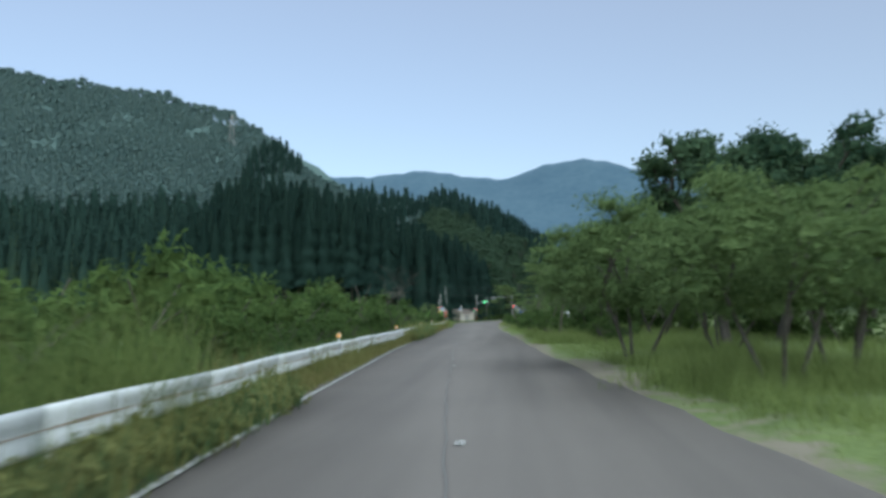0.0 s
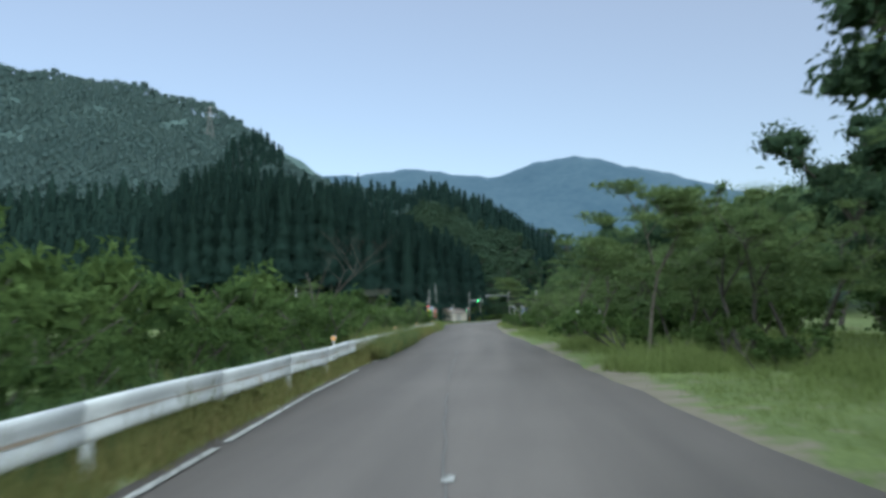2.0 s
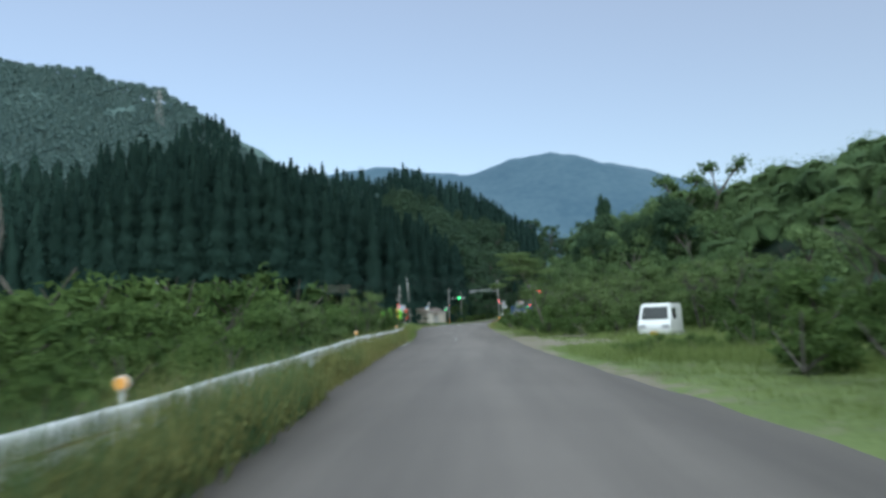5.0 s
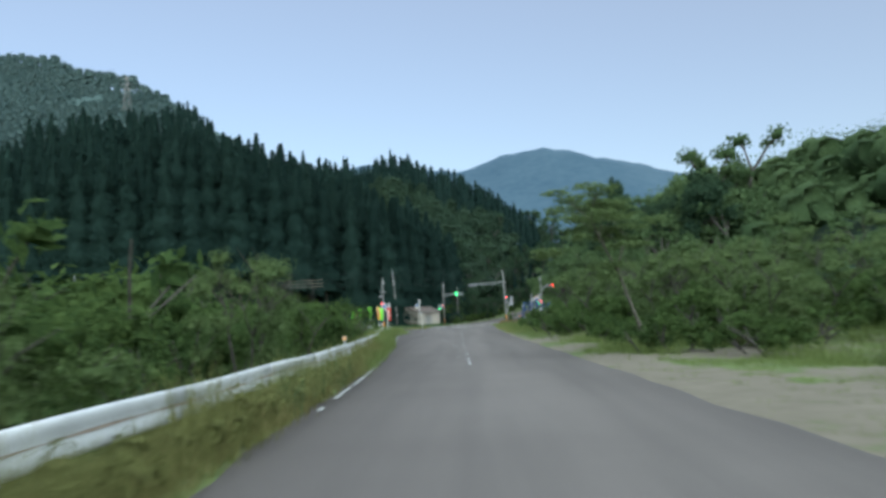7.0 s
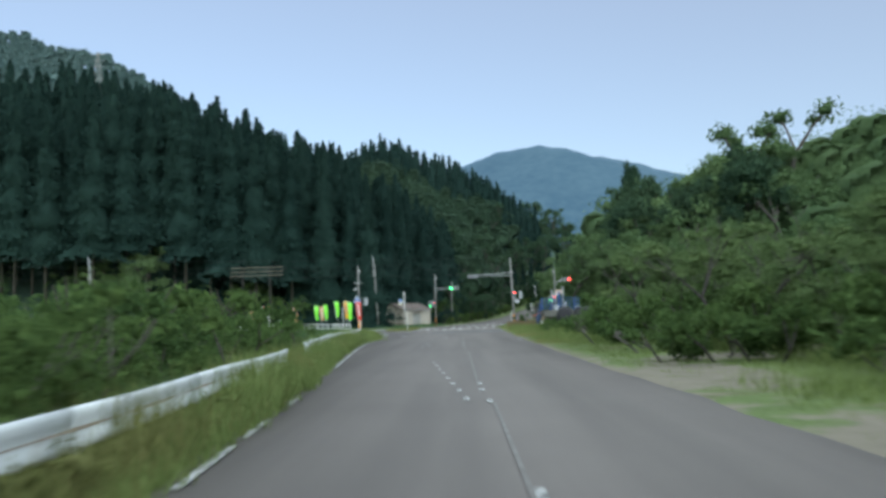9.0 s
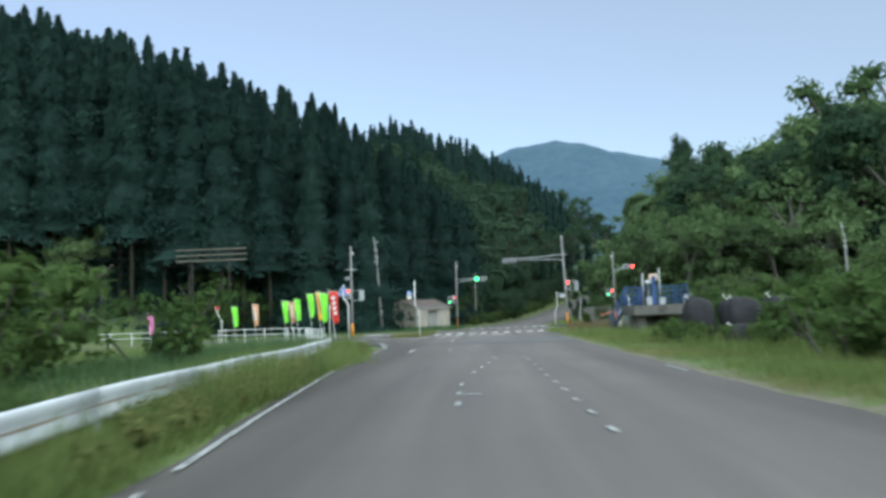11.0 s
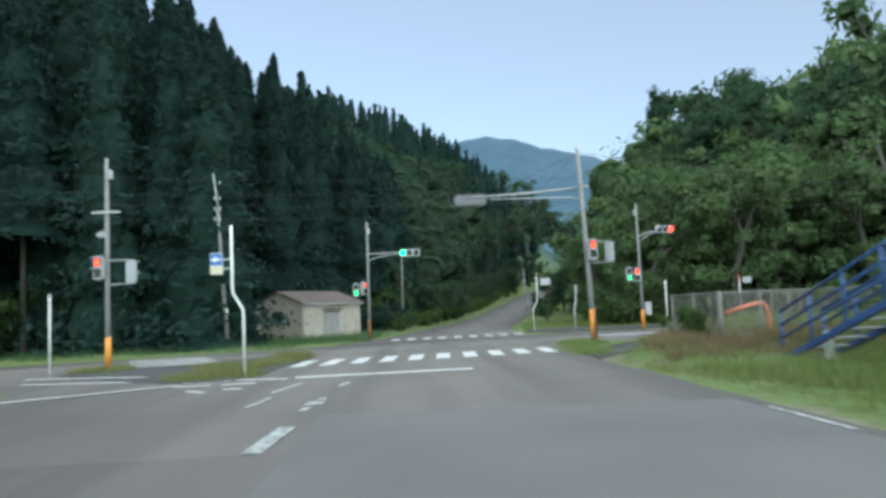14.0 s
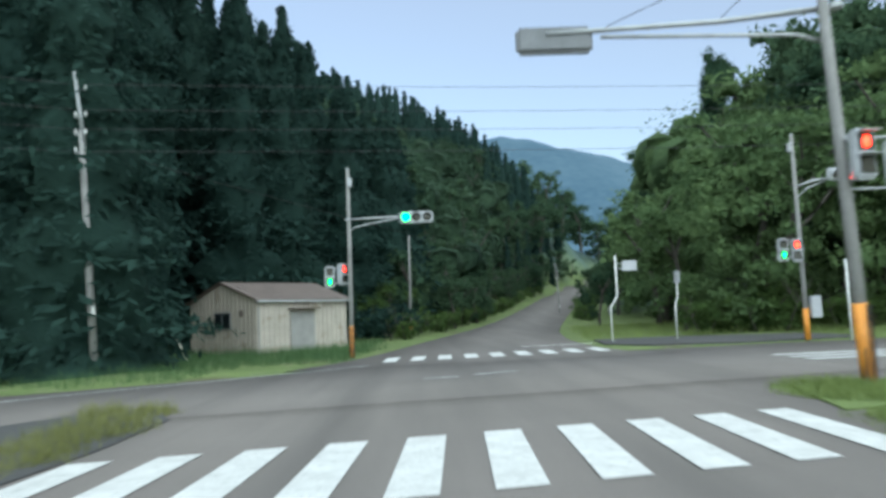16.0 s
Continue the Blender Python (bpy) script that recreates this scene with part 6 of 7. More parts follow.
def bent_post(p, top, h, z0, z1, r=0.032):
    """A white sign post with an S-bend between z0 and z1."""
    pts = [(0, 0, -0.15), (0, 0, z0 - 0.1), (top * 0.06, 0, z0), (top * 0.94, 0, z1), (top, 0, z1 + 0.1), (top, 0, h)]
    return part("post", tube(pts, r, 10), WHITEPOST, p, smooth=True)


# parking-lane sign on the island
p = thing("road_sign", (-8.42, 193.35, 0.0), "blue and white lane sign on a bent white post", "road sign")
bent_post(p, -0.27, 3.95, 1.75, 2.15, 0.038)
b = part("sign_board", box((-0.66, -0.03, 2.95), (0.32, 0.025, 0.56), 0.01), SIGNWHITE, p)
part("blue_field", box((-0.66, -0.046, 3.06), (0.3, 0.008, 0.31)), SIGNBLUE, b)
bm = bmesh.new()
for quad in ([(-0.67, 3.09), (-0.67, 3.03), (-0.55, 3.03), (-0.55, 3.09)], [(-0.79, 3.06), (-0.67, 2.97), (-0.67, 3.15)]):
    bm.faces.new([bm.verts.new((x, -0.054, z)) for x, z in quad])
part("arrow", bm, SIGNWHITE, b, "white arrow pointing left")
part("cream_field", box((-0.66, -0.046, 2.79), (0.3, 0.008, 0.2)), noise_mat("cream_sign", (0.6, 0.55, 0.38), (0.7, 0.64, 0.45), 4, 30, 0.5, 0), b)
for z in (3.06, 2.82):
    part("bracket_arm", box((-0.38, -0.01, z), (0.26, 0.03, 0.045)), STEEL, p)


def triangle(c, s, t=0.02, flip=False):
    bm = bmesh.new()
    k = -1 if flip else 1
    pts = [(-s / 2, -k * s * 0.29), (s / 2, -k * s * 0.29), (0, k * s * 0.58)]
    fr = [bm.verts.new((c[0] + x, c[1] - t / 2, c[2] + z)) for x, z in pts]
    bk = [bm.verts.new((c[0] + x, c[1] + t / 2, c[2] + z)) for x, z in pts]
    bm.faces.new(fr)
    bm.faces.new(bk[::-1])
    for i in range(3):
        bm.faces.new((fr[i], bk[i], bk[(i + 1) % 3], fr[(i + 1) % 3]))
    bmesh.ops.recalc_face_normals(bm, faces=bm.faces)
    return bm


p = thing("road_sign", (-12.2, 186.0, 0.0), "blue triangular crossing sign on a bent white post", "road sign")
bent_post(p, -0.28, 3.1, 2.35, 2.7, 0.045)
b = part("sign_board", triangle((-0.28, -0.06, 3.08), 0.78), SIGNWHITE, p)
part("blue_field", triangle((-0.28, -0.074, 3.07), 0.68, 0.008), SIGNBLUE, b)
part("pictogram_bar", box((-0.28, -0.082, 3.1), (0.07, 0.006, 0.3), 0.0), SIGNWHITE, b)
part("pictogram_bar", box((-0.28, -0.082, 2.95), (0.26, 0.006, 0.05), 0.0), SIGNWHITE, b)
p = thing("marker_post", (-15.78, 198.8, 0.0), "plain slim white post", "post")
part("post", tube([(0, 0, -0.1), (0, 0, 2.58)], 0.036, 10), WHITEPOST, p, smooth=True)
part("cap", box((0, 0, 2.55), (0.11, 0.13, 0.12), 0.03), LIGHTGREY, p)
# stop sign on the side road
p = thing("stop_sign", (-22.4, 193.2, 0.0), "red and white inverted triangle stop sign on a bent post", "road sign")
bent_post(p, -0.3, 2.5, 1.7, 2.1, 0.045)
b = part("sign_board", triangle((-0.3, -0.06, 2.72), 0.8, 0.02, True), SIGNWHITE, p)
part("red_field", triangle((-0.3, -0.074, 2.73), 0.7, 0.008, True), SIGNRED, b)
part("writing_bar", box((-0.3, -0.082, 2.8), (0.34, 0.006, 0.09)), SIGNWHITE, b)
# signs on the far right corner
p = thing("road_sign", (4.03, 222.0, 0.12), "back of a small road sign on a bent white post", "road sign")
bent_post(p, 0.3, 3.45, 1.35, 1.75)
part("sign_board", box((0.88, 0.0, 3.0), (0.6, 0.025, 0.42), 0.01), LIGHTGREY, p)
for z in (3.1, 2.9):
    part("bracket_arm", box((0.45, 0.02, z), (0.35, 0.03, 0.04)), STEEL, p)
p = thing("road_sign", (6.7, 222.0, 0.12), "narrow road sign seen edge-on on a bent white post", "road sign")
bent_post(p, 0.12, 2.65, 1.3, 1.6)
part("sign_board", box((0.14, 0.0, 2.45), (0.09, 0.5, 0.5), 0.02), LIGHTGREY, p)
p = thing("road_sign", (10.82, 216.5, 0.12), "small round sign back on a straight white post", "road sign")
part("post", tube([(0, 0, -0.15), (0, 0, 2.6)], 0.04, 10), WHITEPOST, p, smooth=True)
bm = bmesh.new()
bmesh.ops.create_cone(bm, cap_ends=True, segments=20, radius1=0.22, radius2=0.22, depth=0.03, matrix=pose(0.0, 0.06, 2.4, 90, 0, 60))
part("sign_board", bm, LIGHTGREY, p)
p = thing("road_sign", (17.9, 222.6, float(ground_z(17.9, 222.6))), "white post with a red round sign and a pale plate", "road sign")
part("post", tube([(0, 0, -0.15), (0, 0, 2.9)], 0.045, 10), WHITEPOST, p, smooth=True)
bm = bmesh.new()
bmesh.ops.create_cone(bm, cap_ends=True, segments=20, radius1=0.25, radius2=0.25, depth=0.03, matrix=pose(-0.05, -0.06, 2.85, 90, 0, 55))
part("sign_board", bm, SIGNRED, p)
part("plate", box((0.5, -0.04, 2.72), (0.6, 0.02, 0.4), 0.01), LIGHTGREY, p)

# posts coloured near black so they sink into the forest behind
DARKTIMBER = noise_mat("dark_timber", (0.018, 0.017, 0.016), (0.04, 0.037, 0.033), 3, 30, 0.8, 0.2)
# the bare frame of a sign board on two posts
p = thing("sign_frame", (-25.4, 200.0, 0.0), "three bare horizontal rails of a board frame on tall posts", "sign frame")
for x in (-1.6, 1.4):
    part("post", tube([(x, 0, -0.2), (x, 0, 7.45)], 0.07, 10), DARKTIMBER, p, smooth=True)
for z in (7.4, 6.95, 6.5):
    part("rail", box((0, -0.1, z), (5.8, 0.05, 0.09), 0.01), noise_mat("old_timber", (0.13, 0.118, 0.095), (0.2, 0.182, 0.15), 3, 30, 0.8, 0.2), p)

# ---- railing with banners ----
FENCE = [(-11.5, 174.2), (-12.9, 178.6), (-14.5, 184.4), (-17.0, 189.5), (-22.0, 191.4), (-31.0, 192.4)]
fen = thing("railing", (0, 0), "white pipe railing along the field", "railing")
for (x0, y0), (x1, y1) in zip(FENCE, FENCE[1:]):
    L = math.hypot(x1 - x0, y1 - y0)
    for k in range(int(L / 1.6) + 1):
        t = min(k * 1.6 / L, 1)
        x, y = x0 + (x1 - x0) * t, y0 + (y1 - y0) * t
        part("post", tube([(x, y, -0.2), (x, y, 1.02)], 0.03, 8), WHITEPOST, fen, smooth=True)
    for z in (0.98, 0.62):
        part("rail", tube([(x0, y0, z), (x1, y1, z)], 0.024, 8), WHITEPOST, fen, smooth=True)


def banner(x, y, ztop, w, h, m, label, rz, m2=None, lean=0.13):
    """An upright banner on a pole that leans a little, its cloth drawn narrower below by the wind."""
    b = thing("banner", (x, y, 0), label, "banner", "banners along the railing", rz)
    mid_z = ztop - h / 2

    def slant(z):
        return lean * (mid_z - z)

    part("pole", tube([(slant(-0.1), 0, -0.1), (slant(ztop), 0, ztop + 0.05)], 0.014, 6), WHITEPOST, b)
    part("top_rod", tube([(slant(ztop) - 0.02, 0, ztop), (slant(ztop) + w, 0, ztop - 0.05)], 0.008, 6), WHITEPOST, b)
    nx, nz = 8, 14
    v, f = [], []
    for j in range(nz + 1):
        for i in range(nx + 1):
            u, t = i / nx, j / nz
            z = ztop - t * h * (1 - 0.08 * u) - 0.05 * u
            v.append((slant(z) + u * w * (1 - 0.42 * t ** 1.3) + 0.02 * math.sin(t * 6 + x), 0.07 * math.sin(u * 6 + t * 4 + x) * t + 0.03 * math.sin(t * 9 + y), z))
    for j in range(nz):
        for i in range(nx):
            a = j * (nx + 1) + i
            f.append((a, a + nx + 1, a + nx + 2, a + 1))
    cloth = part("cloth", np_mesh("cloth", v, f, m), None, b, smooth=True)
    cloth.modifiers.new("thickness", 'SOLIDIFY').thickness = 0.004
    if m2:
        for k in range(4):
            zc = ztop - h * (0.22 + 0.15 * k)
            part("writing_bar", box((slant(zc) + w * 0.4, -0.085, zc), (w * 0.34, 0.006, h * 0.1), 0.0), m2, cloth)
    return b


banner(-10.75, 172.5, 2.68, 0.4, 1.45, CLOTH_RED, "red upright banner with white lettering beside the road", 8, SIGNWHITE)
banner(-12, 176.6, 2.75, 0.4, 1.45, CLOTH_GREEN, "lime green upright banner beside the railing", 4)
banner(-12.46, 178, 2.85, 0.4, 1.45, CLOTH_YELLOW, "yellow upright banner beside the railing", 10, SIGNRED)
banner(-14.2, 184.0, 3.0, 0.4, 1.45, CLOTH_GREEN, "lime green upright banner at the end of the railing", 6)
banner(-15.8, 187.5, 2.82, 0.4, 1.45, CLOTH_GREEN, "lime green upright banner across the side lane", 0)
banner(-16.3, 188.1, 2.66, 0.4, 1.35, CLOTH_ORANGE, "faded orange banner across the side lane", 12, SIGNWHITE)
banner(-17.0, 189.2, 2.78, 0.4, 1.45, CLOTH_GREEN, "lime green upright banner across the side lane", 4)
banner(-19.2, 190, 2.65, 0.4, 1.45, CLOTH_ORANGE, "faded orange banner across the side lane", 5, SIGNWHITE)
banner(-20.8, 190.7, 2.55, 0.4, 1.45, CLOTH_GREEN, "lime green upright banner across the side lane", 0)
banner(-24.0, 191.9, 2.44, 0.4, 1.45, CLOTH_ORANGE, "faded orange banner across the side lane", 6, SIGNWHITE)
banner(-26.7, 191.0, 2.27, 0.4, 1.45, CLOTH_PINK, "pink upright banner across the side lane", 3)

# ---- the shed ----
hut = thing("shed", (-11.11, 225.65, 0.0), "small cream sheet-metal shed with a brown roof", "shed", rz=50)
LX, LY, EV, AP = 5.7, 5.0, 2.48, 3.3


def wall(name, pts, t, nrm, m, parent):
    bm = bmesh.new()
    a = [bm.verts.new(p) for p in pts]
    b = [bm.verts.new(Vector(p) - Vector(nrm) * t) for p in pts]
    bm.faces.new(a)
    bm.faces.new(b[::-1])
    n = len(pts)
    for i in range(n):
        bm.faces.new((a[i], b[i], b[(i + 1) % n], a[(i + 1) % n]))
    bmesh.ops.recalc_face_normals(bm, faces=bm.faces)
    return part(name, bm, m, parent)


front = wall("front_wall", [(0, 0, 0), (LX, 0, 0), (LX, 0, EV), (0, 0, EV)], 0.08, (0, -1, 0), CREAM, hut)
gable = wall("gable_wall", [(0, 0.002, 0), (0, LY, 0), (0, LY, EV), (0, LY / 2, AP), (0, 0.002, EV)], 0.08, (-1, 0, 0), CREAM, hut)
wall("back_wall", [(0, LY, 0), (LX, LY, 0), (LX, LY, EV), (0, LY, EV)], 0.08, (0, 1, 0), CREAM, hut)
wall("far_gable", [(LX, 0, 0), (LX, LY, 0), (LX, LY, EV), (LX, LY / 2, AP), (LX, 0, EV)], 0.08, (1, 0, 0), CREAM, hut)
for x in np.arange(0.15, LX, 0.3):
    part("rib", box((x, -0.012, EV / 2), (0.05, 0.03, EV), 0.0), CREAM, front)
for y in np.arange(0.15, LY, 0.3):
    hh = EV + (AP - EV) * (1 - abs(y - LY / 2) / (LY / 2))
    part("rib", box((-0.012, y, hh / 2), (0.03, 0.05, hh - 0.02), 0.0), CREAM, gable)
for s in (-1, 1):
    y0, y1 = (-0.2, LY / 2) if s < 0 else (LY + 0.2, LY / 2)
    zo = EV - 0.03
    rf = wall("roof_slope", [(-0.15, y0, zo), (LX + 0.15, y0, zo), (LX + 0.15, y1, AP + 0.06), (-0.15, y1, AP + 0.06)], 0.06, (0, 0, -1), ROOF, hut)
    for x in np.arange(-0.1, LX + 0.15, 0.42):
        part("roof_rib", tube([(x, y0, zo + 0.07), (x, y1, AP + 0.13)], 0.02, 4), ROOF, rf)
w = part("window", box((-0.05, 2.38, 1.6), (0.07, 1.23, 0.82), 0.01), STEEL, hut)
for k in (-1, 1):
    part("pane", box((-0.09, 2.38 + k * 0.3, 1.6), (0.02, 0.54, 0.7)), GLASS_DARK, w)
part("vent", box((-0.05, 1.0, 1.9), (0.07, 0.25, 0.29), 0.02), ROOF, hut)
d = part("door", box((2.7, -0.05, 0.95), (1.5, 0.06, 1.9), 0.01), noise_mat("faded_door_paint", (0.25, 0.24, 0.235), (0.36, 0.345, 0.335), 2, 25, 0.6, 0.1), hut, "faded grey sliding door")
part("door_handle", box((2.1, -0.1, 1.0), (0.04, 0.05, 0.18)), STEEL, d)
part("door_hood", box((2.7, -0.22, 2.05), (1.7, 0.42, 0.05), 0.01), ROOF, hut)
part("gutter", tube([(-0.1, -0.24, EV - 0.08), (LX + 0.1, -0.24, EV - 0.1)], 0.05, 8), STEEL, hut)
part("downpipe", tube([(0.1, -0.24, EV - 0.1), (0.1, -0.06, EV - 0.35), (0.1, -0.06, 0.0)], 0.03, 8), STEEL, hut)
p = thing("leaning_stake", (-12.95, 220.9, 0.0), "leaning pale wooden stake in the grass", "stake")
part("stake", tube([(0.25, 0, -0.1), (-0.35, -0.1, 1.3)], 0.04, 8), noise_mat("pale_stake_wood", (0.42, 0.39, 0.33), (0.62, 0.58, 0.5), 4, 40, 0.8, 0.1), p)

# ---- blue stair and concrete platform ----
pl = thing("concrete_platform", (0, 0), "raised concrete platform on piers with a blue steel railing", "platform")
part("slab", box((5.75, 183.6, 1.33), (3.1, 3.2, 0.55), 0.03), WEATHERED, pl)
for x, y in ((4.75, 183.0), (6.7, 183.0), (4.75, 184.6), (6.7, 184.6)):
    part("pier", box((x, y, 0.5), (0.45, 0.6, 1.15), 0.02), WEATHERED, pl)
part("cross_wall", box((5.75, 184.6, 0.5), (1.7, 0.25, 1.1), 0.02), WEATHERED, pl)
for x in (4.3, 5.2, 6.1, 7.2):
    part("railing_post", box((x, 185.05, 2.15), (0.07, 0.07, 1.1), 0.01), BLUE, pl)
for y in (182.3, 183.4, 184.4):
    part("railing_post", box((7.2, y, 2.15), (0.07, 0.07, 1.1), 0.01), BLUE, pl)
for z in (2.68, 2.4, 2.1, 1.82):
    part("railing_bar", box((5.75, 185.05, z), (3.0, 0.05, 0.06), 0.01), BLUE, pl)
    part("railing_bar", box((7.2, 183.6, z), (0.05, 2.9, 0.06), 0.01), BLUE, pl)
for x in np.arange(4.45, 7.2, 0.3):
    part("baluster", box((x, 185.05, 2.15), (0.03, 0.03, 1.05)), BLUE, pl)
st = thing("steel_stair", (0, 0), "blue painted steel stair with double railings leading up to the platform", "stair")
N = 8
for s in (4.35, 5.35):
    bm = bmesh.new()
    add_tube(bm, [(s, 190.3, 0.0), (s, 185.1, 1.62)], 0.09, 4)
    part("stringer", bm, BLUE, st)
    for dz in (1.05, 0.75, 0.45):
        part("handrail", tube([(s, 190.3, 0.05 + dz), (s, 185.1, 1.62 + dz)], 0.035, 8), BLUE, st, smooth=True)
    for k in range(5):
        y = 190.3 - 5.2 * k / 4
        z = 1.62 * k / 4
        part("baluster_post", tube([(s, y, z), (s, y, z + 1.07)], 0.035, 8), BLUE, st, smooth=True)
for k in range(N):
    t = (k + 0.5) / N
    part("tread", box((4.85, 190.3 - 5.2 * t, 1.62 * t + 0.03), (0.95, 0.32, 0.04), 0.005), STEEL, st)
# instruments on the platform
p = thing("instrument_post", (5.15, 183.9, 1.6), "slim grey instrument post with a small solar panel", "instrument post")
part("post", tube([(0, 0, 0), (0, 0, 1.85)], 0.05, 10), STEEL, p, smooth=True)
part("solar_arm", tube([(0.32, 0.1, 0.4), (0.32, 0.1, 1.3)], 0.025, 8), STEEL, p)
part("solar_panel", box((0.32, 0.05, 1.35), (0.34, 0.3, 0.03), 0.0, Matrix.Rotation(radians(35), 4, 'X')), LIGHTGREY, p)
part("box", box((0.32, 0.0, 0.25), (0.3, 0.25, 0.45), 0.03), LIGHTGREY, p)
p = thing("instrument_post", (6.1, 183.9, 1.6), "slim grey instrument post beside a blue standard with a pale hood", "instrument post")
part("post", tube([(0, 0, 0), (0, 0, 2.1)], 0.05, 10), STEEL, p, smooth=True)
part("standard", box((-0.35, 0, 0.75), (0.16, 0.16, 1.5), 0.02), BLUE, p)
h = part("hood", box((-0.35, -0.05, 1.6), (0.5, 0.1, 0.38), 0.04), noise_mat("peach_board", (0.62, 0.45, 0.34), (0.72, 0.55, 0.43), 3, 30, 0.6, 0), p)
part("hood_opening", box((-0.35, -0.105, 1.54), (0.24, 0.015, 0.22)), BLUE, h)
part("box", box((0.1, 0.0, 0.22), (0.34, 0.28, 0.4), 0.03), LIGHTGREY, p)
p = thing("marker_post", (4.7, 189.0, 0.0), "short stout white marker post in the grass", "post")
part("post", box((0, 0, 0.3), (0.16, 0.12, 0.75), 0.02), WHITEPOST, p)

# ---- chain-link enclosure ----
fc = thing("chain_link_fence", (0, 0, 0.5), "grey chain-link fence on steel posts around a yard", "fence")
LINK = noise_mat("grey_wire", (0.15, 0.14, 0.13), (0.24, 0.225, 0.205), 3, 30, 0.6, 0.0, 0.3)
YARD = [(3.2, 194.1), (3.35, 191.2), (5.6, 192.3), (9.0, 192.0), (13.0, 193.5)]
YARD2 = [(8.1, 203.6), (9.6, 201.4), (13.0, 202.6)]
for line in (YARD, YARD2):
    for (x0, y0), (x1, y1) in zip(line, line[1:]):
        L = math.hypot(x1 - x0, y1 - y0)
        for k in range(int(L / 1.4) + 1):
            t = min(1.0, k * 1.4 / L)
            x, y = x0 + (x1 - x0) * t, y0 + (y1 - y0) * t
            part("post", tube([(x, y, -0.5), (x, y, 1.14)], 0.03, 8), LINK, fc, smooth=True)
        for z in (1.1, 0.06):
            part("rail", tube([(x0, y0, z), (x1, y1, z)], 0.022, 6), LINK, fc)
        bm = bmesh.new()
        n = int(L / 0.13)
        for k in range(-8, n + 1):
            for s in (0, 1):
                a, b = k * 0.13, k * 0.13 + 1.02
                a2, b2 = max(a, 0), min(b, L)
                if b2 <= a2:
                    continue
                za, zb = 0.07 + (a2 - a), 0.07 + (b2 - a)
                if s:
                    za, zb = 1.16 - za, 1.16 - zb
                add_tube(bm, [(x0 + (x1 - x0) * a2 / L, y0 + (y1 - y0) * a2 / L, za), (x0 + (x1 - x0) * b2 / L, y0 + (y1 - y0) * b2 / L, zb)], 0.006, 3, cap=False)
        part("wire_mesh", bm, LINK, fc)
p = thing("orange_pipe", (4.9, 192.6, 0.5), "curved orange painted pipe in the yard", "pipe")
part("pipe", tube([(-0.75, 0.35, 0.55), (-0.35, 0.15, 0.7), (0.0, 0, 0.8), (0.15, 0, 0.79), (0.25, 0, 0.7), (0.3, 0, 0.4), (0.3, 0, -0.1)], 0.055, 8), noise_mat("orange_paint", (0.7, 0.16, 0.07), (0.8, 0.25, 0.12), 3, 30, 0.5, 0.1), p, smooth=True)


def lump(name, x, y, s, m, label, category, seed):
    """A sagging, rounded heap."""
    bm = bmesh.new()
    bmesh.ops.create_icosphere(bm, subdivisions=3, radius=0.5)
    for v in bm.verts:
        n = noise.noise(v.co * 2.3 + Vector((seed, 0, 0))) * 0.18 + noise.noise(v.co * 6 + Vector((0, seed, 0))) * 0.06
        q = v.co.copy()
        k = max(abs(q.x), abs(q.y), abs(q.z)) / 0.5
        v.co = (q * (1 - 0.45) + q / max(k, 0.01) * 0.45) * (1 + n)
        v.co = Vector((v.co.x * s[0], v.co.y * s[1], (v.co.z + 0.42) * s[2]))
    t = thing(name, (x, y, float(ground_z(x, y)) - 0.03), label, category)
    part(name + "_body", bm, m, t, smooth=True)
    return t


for i, (x, y, s) in enumerate(((4.5, 170.9, (1.25, 1.2, 1.95)), (5.95, 170.8, (1.25, 1.2, 1.95)), (5.3, 168.0, (1.3, 1.2, 1.9)), (6.8, 168.4, (1.3, 1.2, 1.95)), (4.75, 166.9, (1.15, 0.9, 0.85)))):
    t = lump("dark_sack", x, y, s, DARKBAG, "large dark filled sack standing in the grass" if s[2] > 1 else "low sagging dark sack lying in the grass", "sack", i * 3.1)
    tagged(t, group="sacks in the grass")
    part("tie", tube([(-0.25 * s[0], 0, s[2] * 0.85), (-0.42 * s[0], -0.05, s[2] * 0.95), (-0.36 * s[0], -0.08, s[2] * 0.98)], 0.045, 7, 0.02), SIGNWHITE, t, "white tied neck")

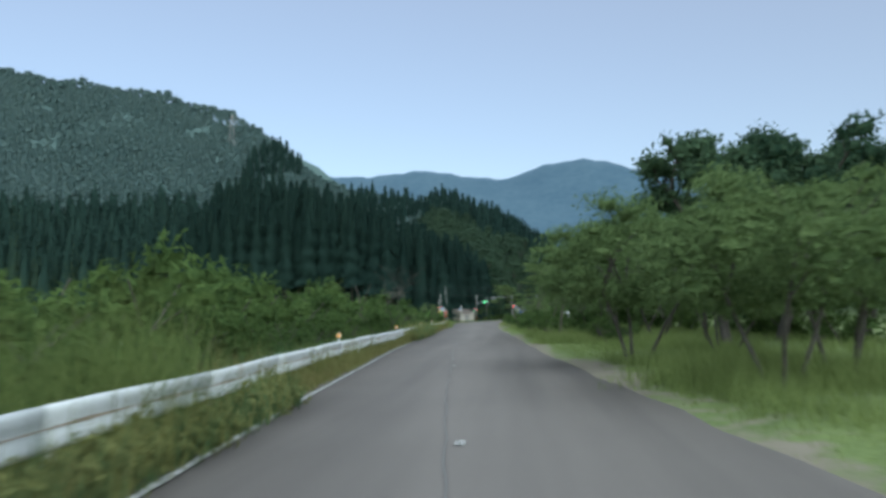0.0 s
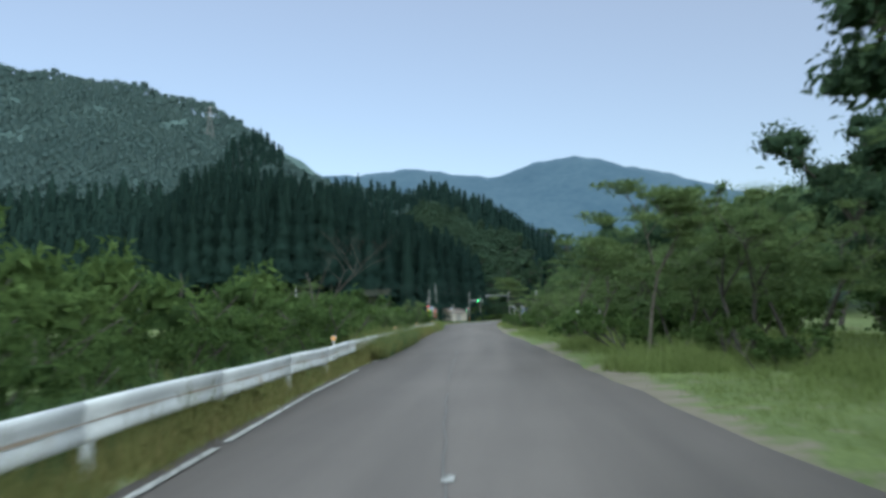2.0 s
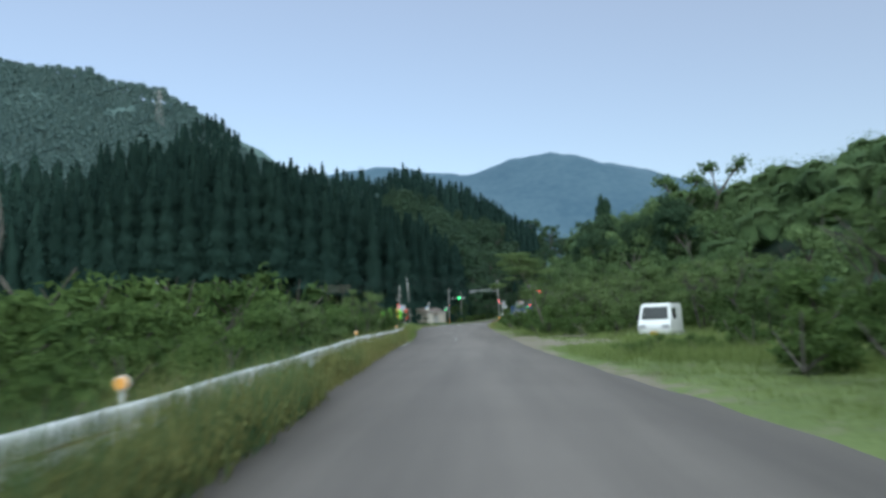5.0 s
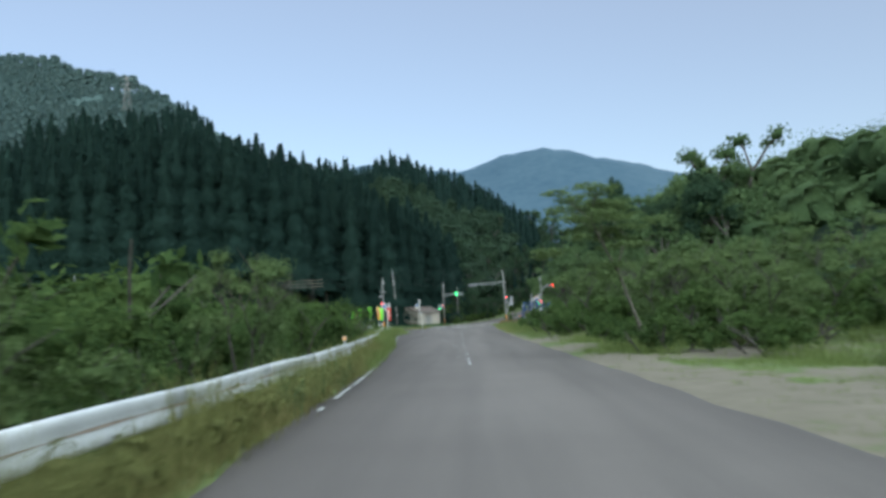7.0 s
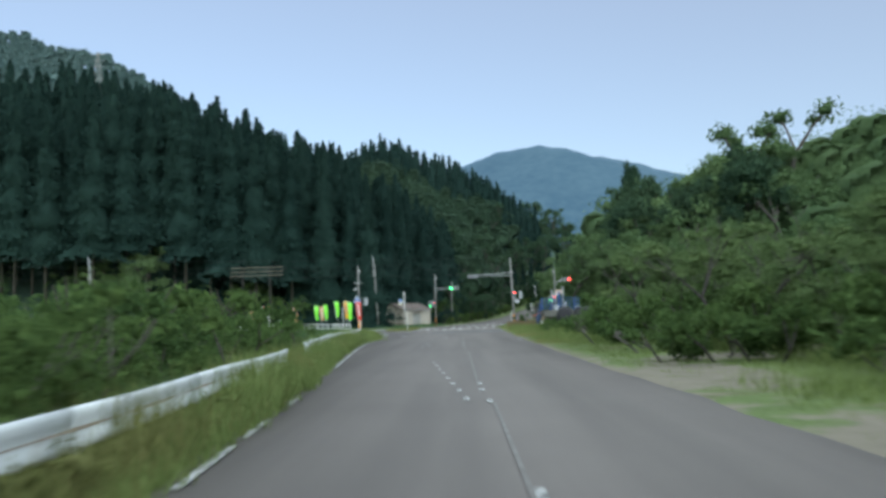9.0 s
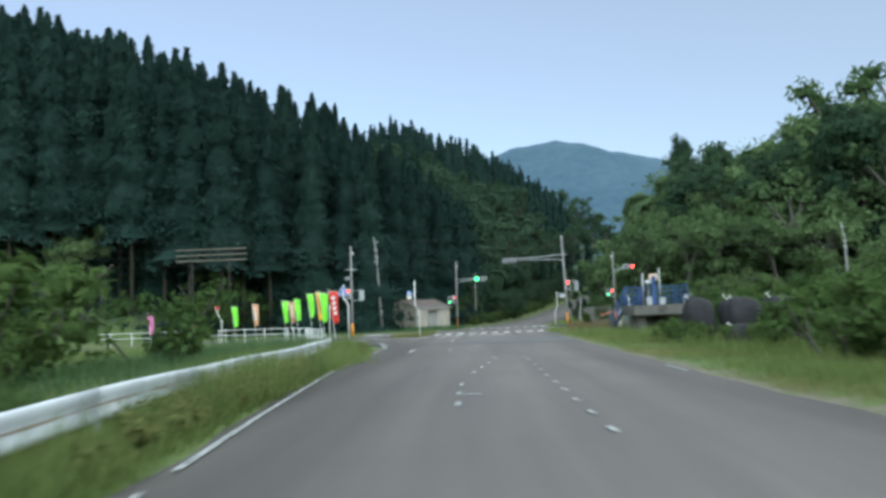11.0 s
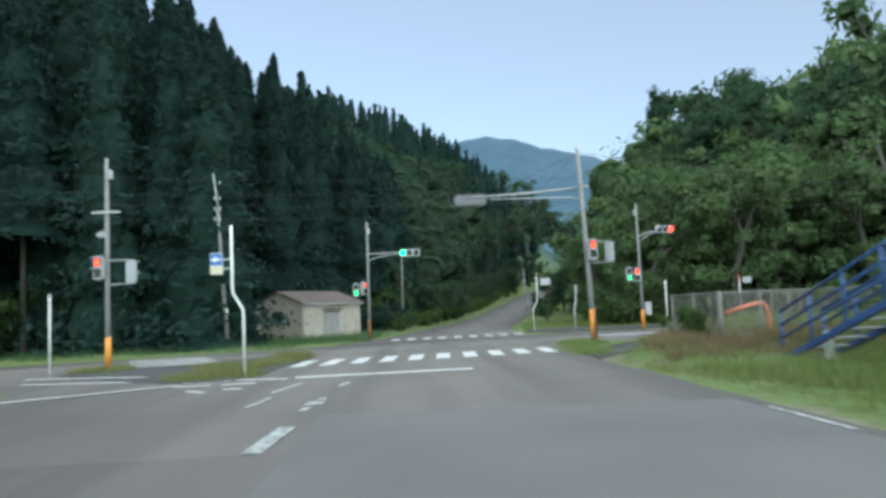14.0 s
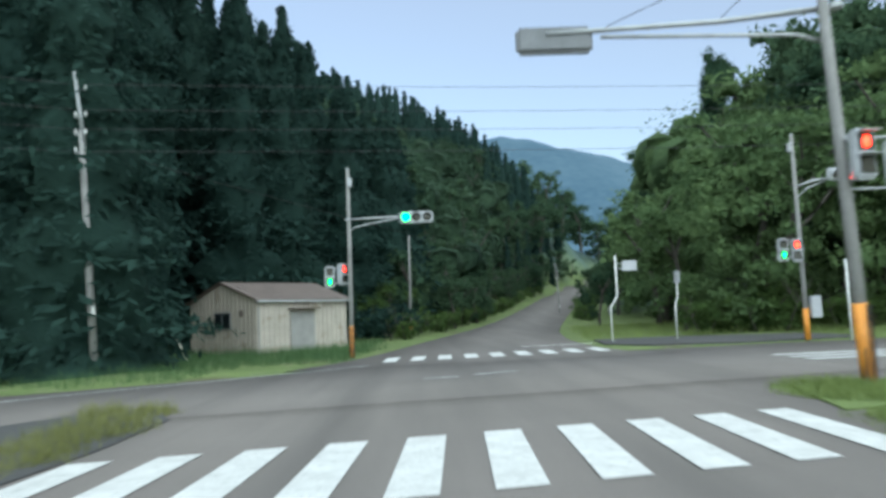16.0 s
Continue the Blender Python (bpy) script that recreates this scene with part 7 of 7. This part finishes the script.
# ---- white van among the bushes ----
van = thing("van", (9.45, 112.4, float(ground_z(9.45, 112.4))), "small white van with a yellow plate parked on the dirt track", "van", rz=-25)
bm = bmesh.new()
van.scale = (1.22, 1.22, 1.22)
prof = [(-1.6, 0.35), (-1.62, 0.85), (-1.42, 1.05), (-1.05, 1.78), (-0.8, 1.86), (1.55, 1.86), (1.62, 1.7), (1.62, 0.35)]
ls = [bm.verts.new((-0.73 * (0.92 if z > 1.2 else 1), y, z)) for y, z in prof]
rs = [bm.verts.new((0.73 * (0.92 if z > 1.2 else 1), y, z)) for y, z in prof]
bm.faces.new(ls[::-1])
bm.faces.new(rs)
for i in range(len(prof)):
    j = (i + 1) % len(prof)
    bm.faces.new((ls[i], ls[j], rs[j], rs[i]))
bmesh.ops.recalc_face_normals(bm, faces=bm.faces)
bmesh.ops.bevel(bm, geom=bm.edges[:], offset=0.05, segments=2, affect='EDGES')
body = part("body", bm, CARWHITE, van, smooth=False)
ws = wall("windscreen", [(-0.6, -1.385, 1.14), (0.6, -1.385, 1.14), (0.55, -1.105, 1.7), (-0.55, -1.105, 1.7)], 0.03, (0, -0.9, 0.4), GLASS_DARK, van)
part("wiper", tube([(-0.45, -1.43, 1.15), (0.2, -1.4, 1.22)], 0.012, 5), RUBBER, ws)
for s in (-1, 1):
    part("side_window", box((s * 0.705, -0.55, 1.42), (0.03, 0.8, 0.42), 0.01), GLASS_DARK, van)
    part("headlight", box((s * 0.52, -1.635, 0.82), (0.3, 0.04, 0.16), 0.02), LIGHTGREY, van)
    part("mirror", box((s * 0.84, -1.1, 1.25), (0.14, 0.08, 0.22), 0.02), RUBBER, van)
    for y in (-1.05, 1.0):
        bm = bmesh.new()
        bmesh.ops.create_cone(bm, cap_ends=True, segments=20, radius1=0.28, radius2=0.28, depth=0.17, matrix=pose(s * 0.66, y, 0.28, 0, 90))
        wh = part("wheel", bm, RUBBER, van)
        bm = bmesh.new()
        bmesh.ops.create_cone(bm, cap_ends=True, segments=16, radius1=0.17, radius2=0.15, depth=0.02, matrix=pose(s * 0.75, y, 0.28, 0, 90))
        part("rim", bm, STEEL, wh)
part("bumper", box((0, -1.65, 0.5), (1.42, 0.1, 0.24), 0.03), CARWHITE, van)
part("plate", box((0, -1.71, 0.52), (0.33, 0.012, 0.165)), CLOTH_YELLOW, van)
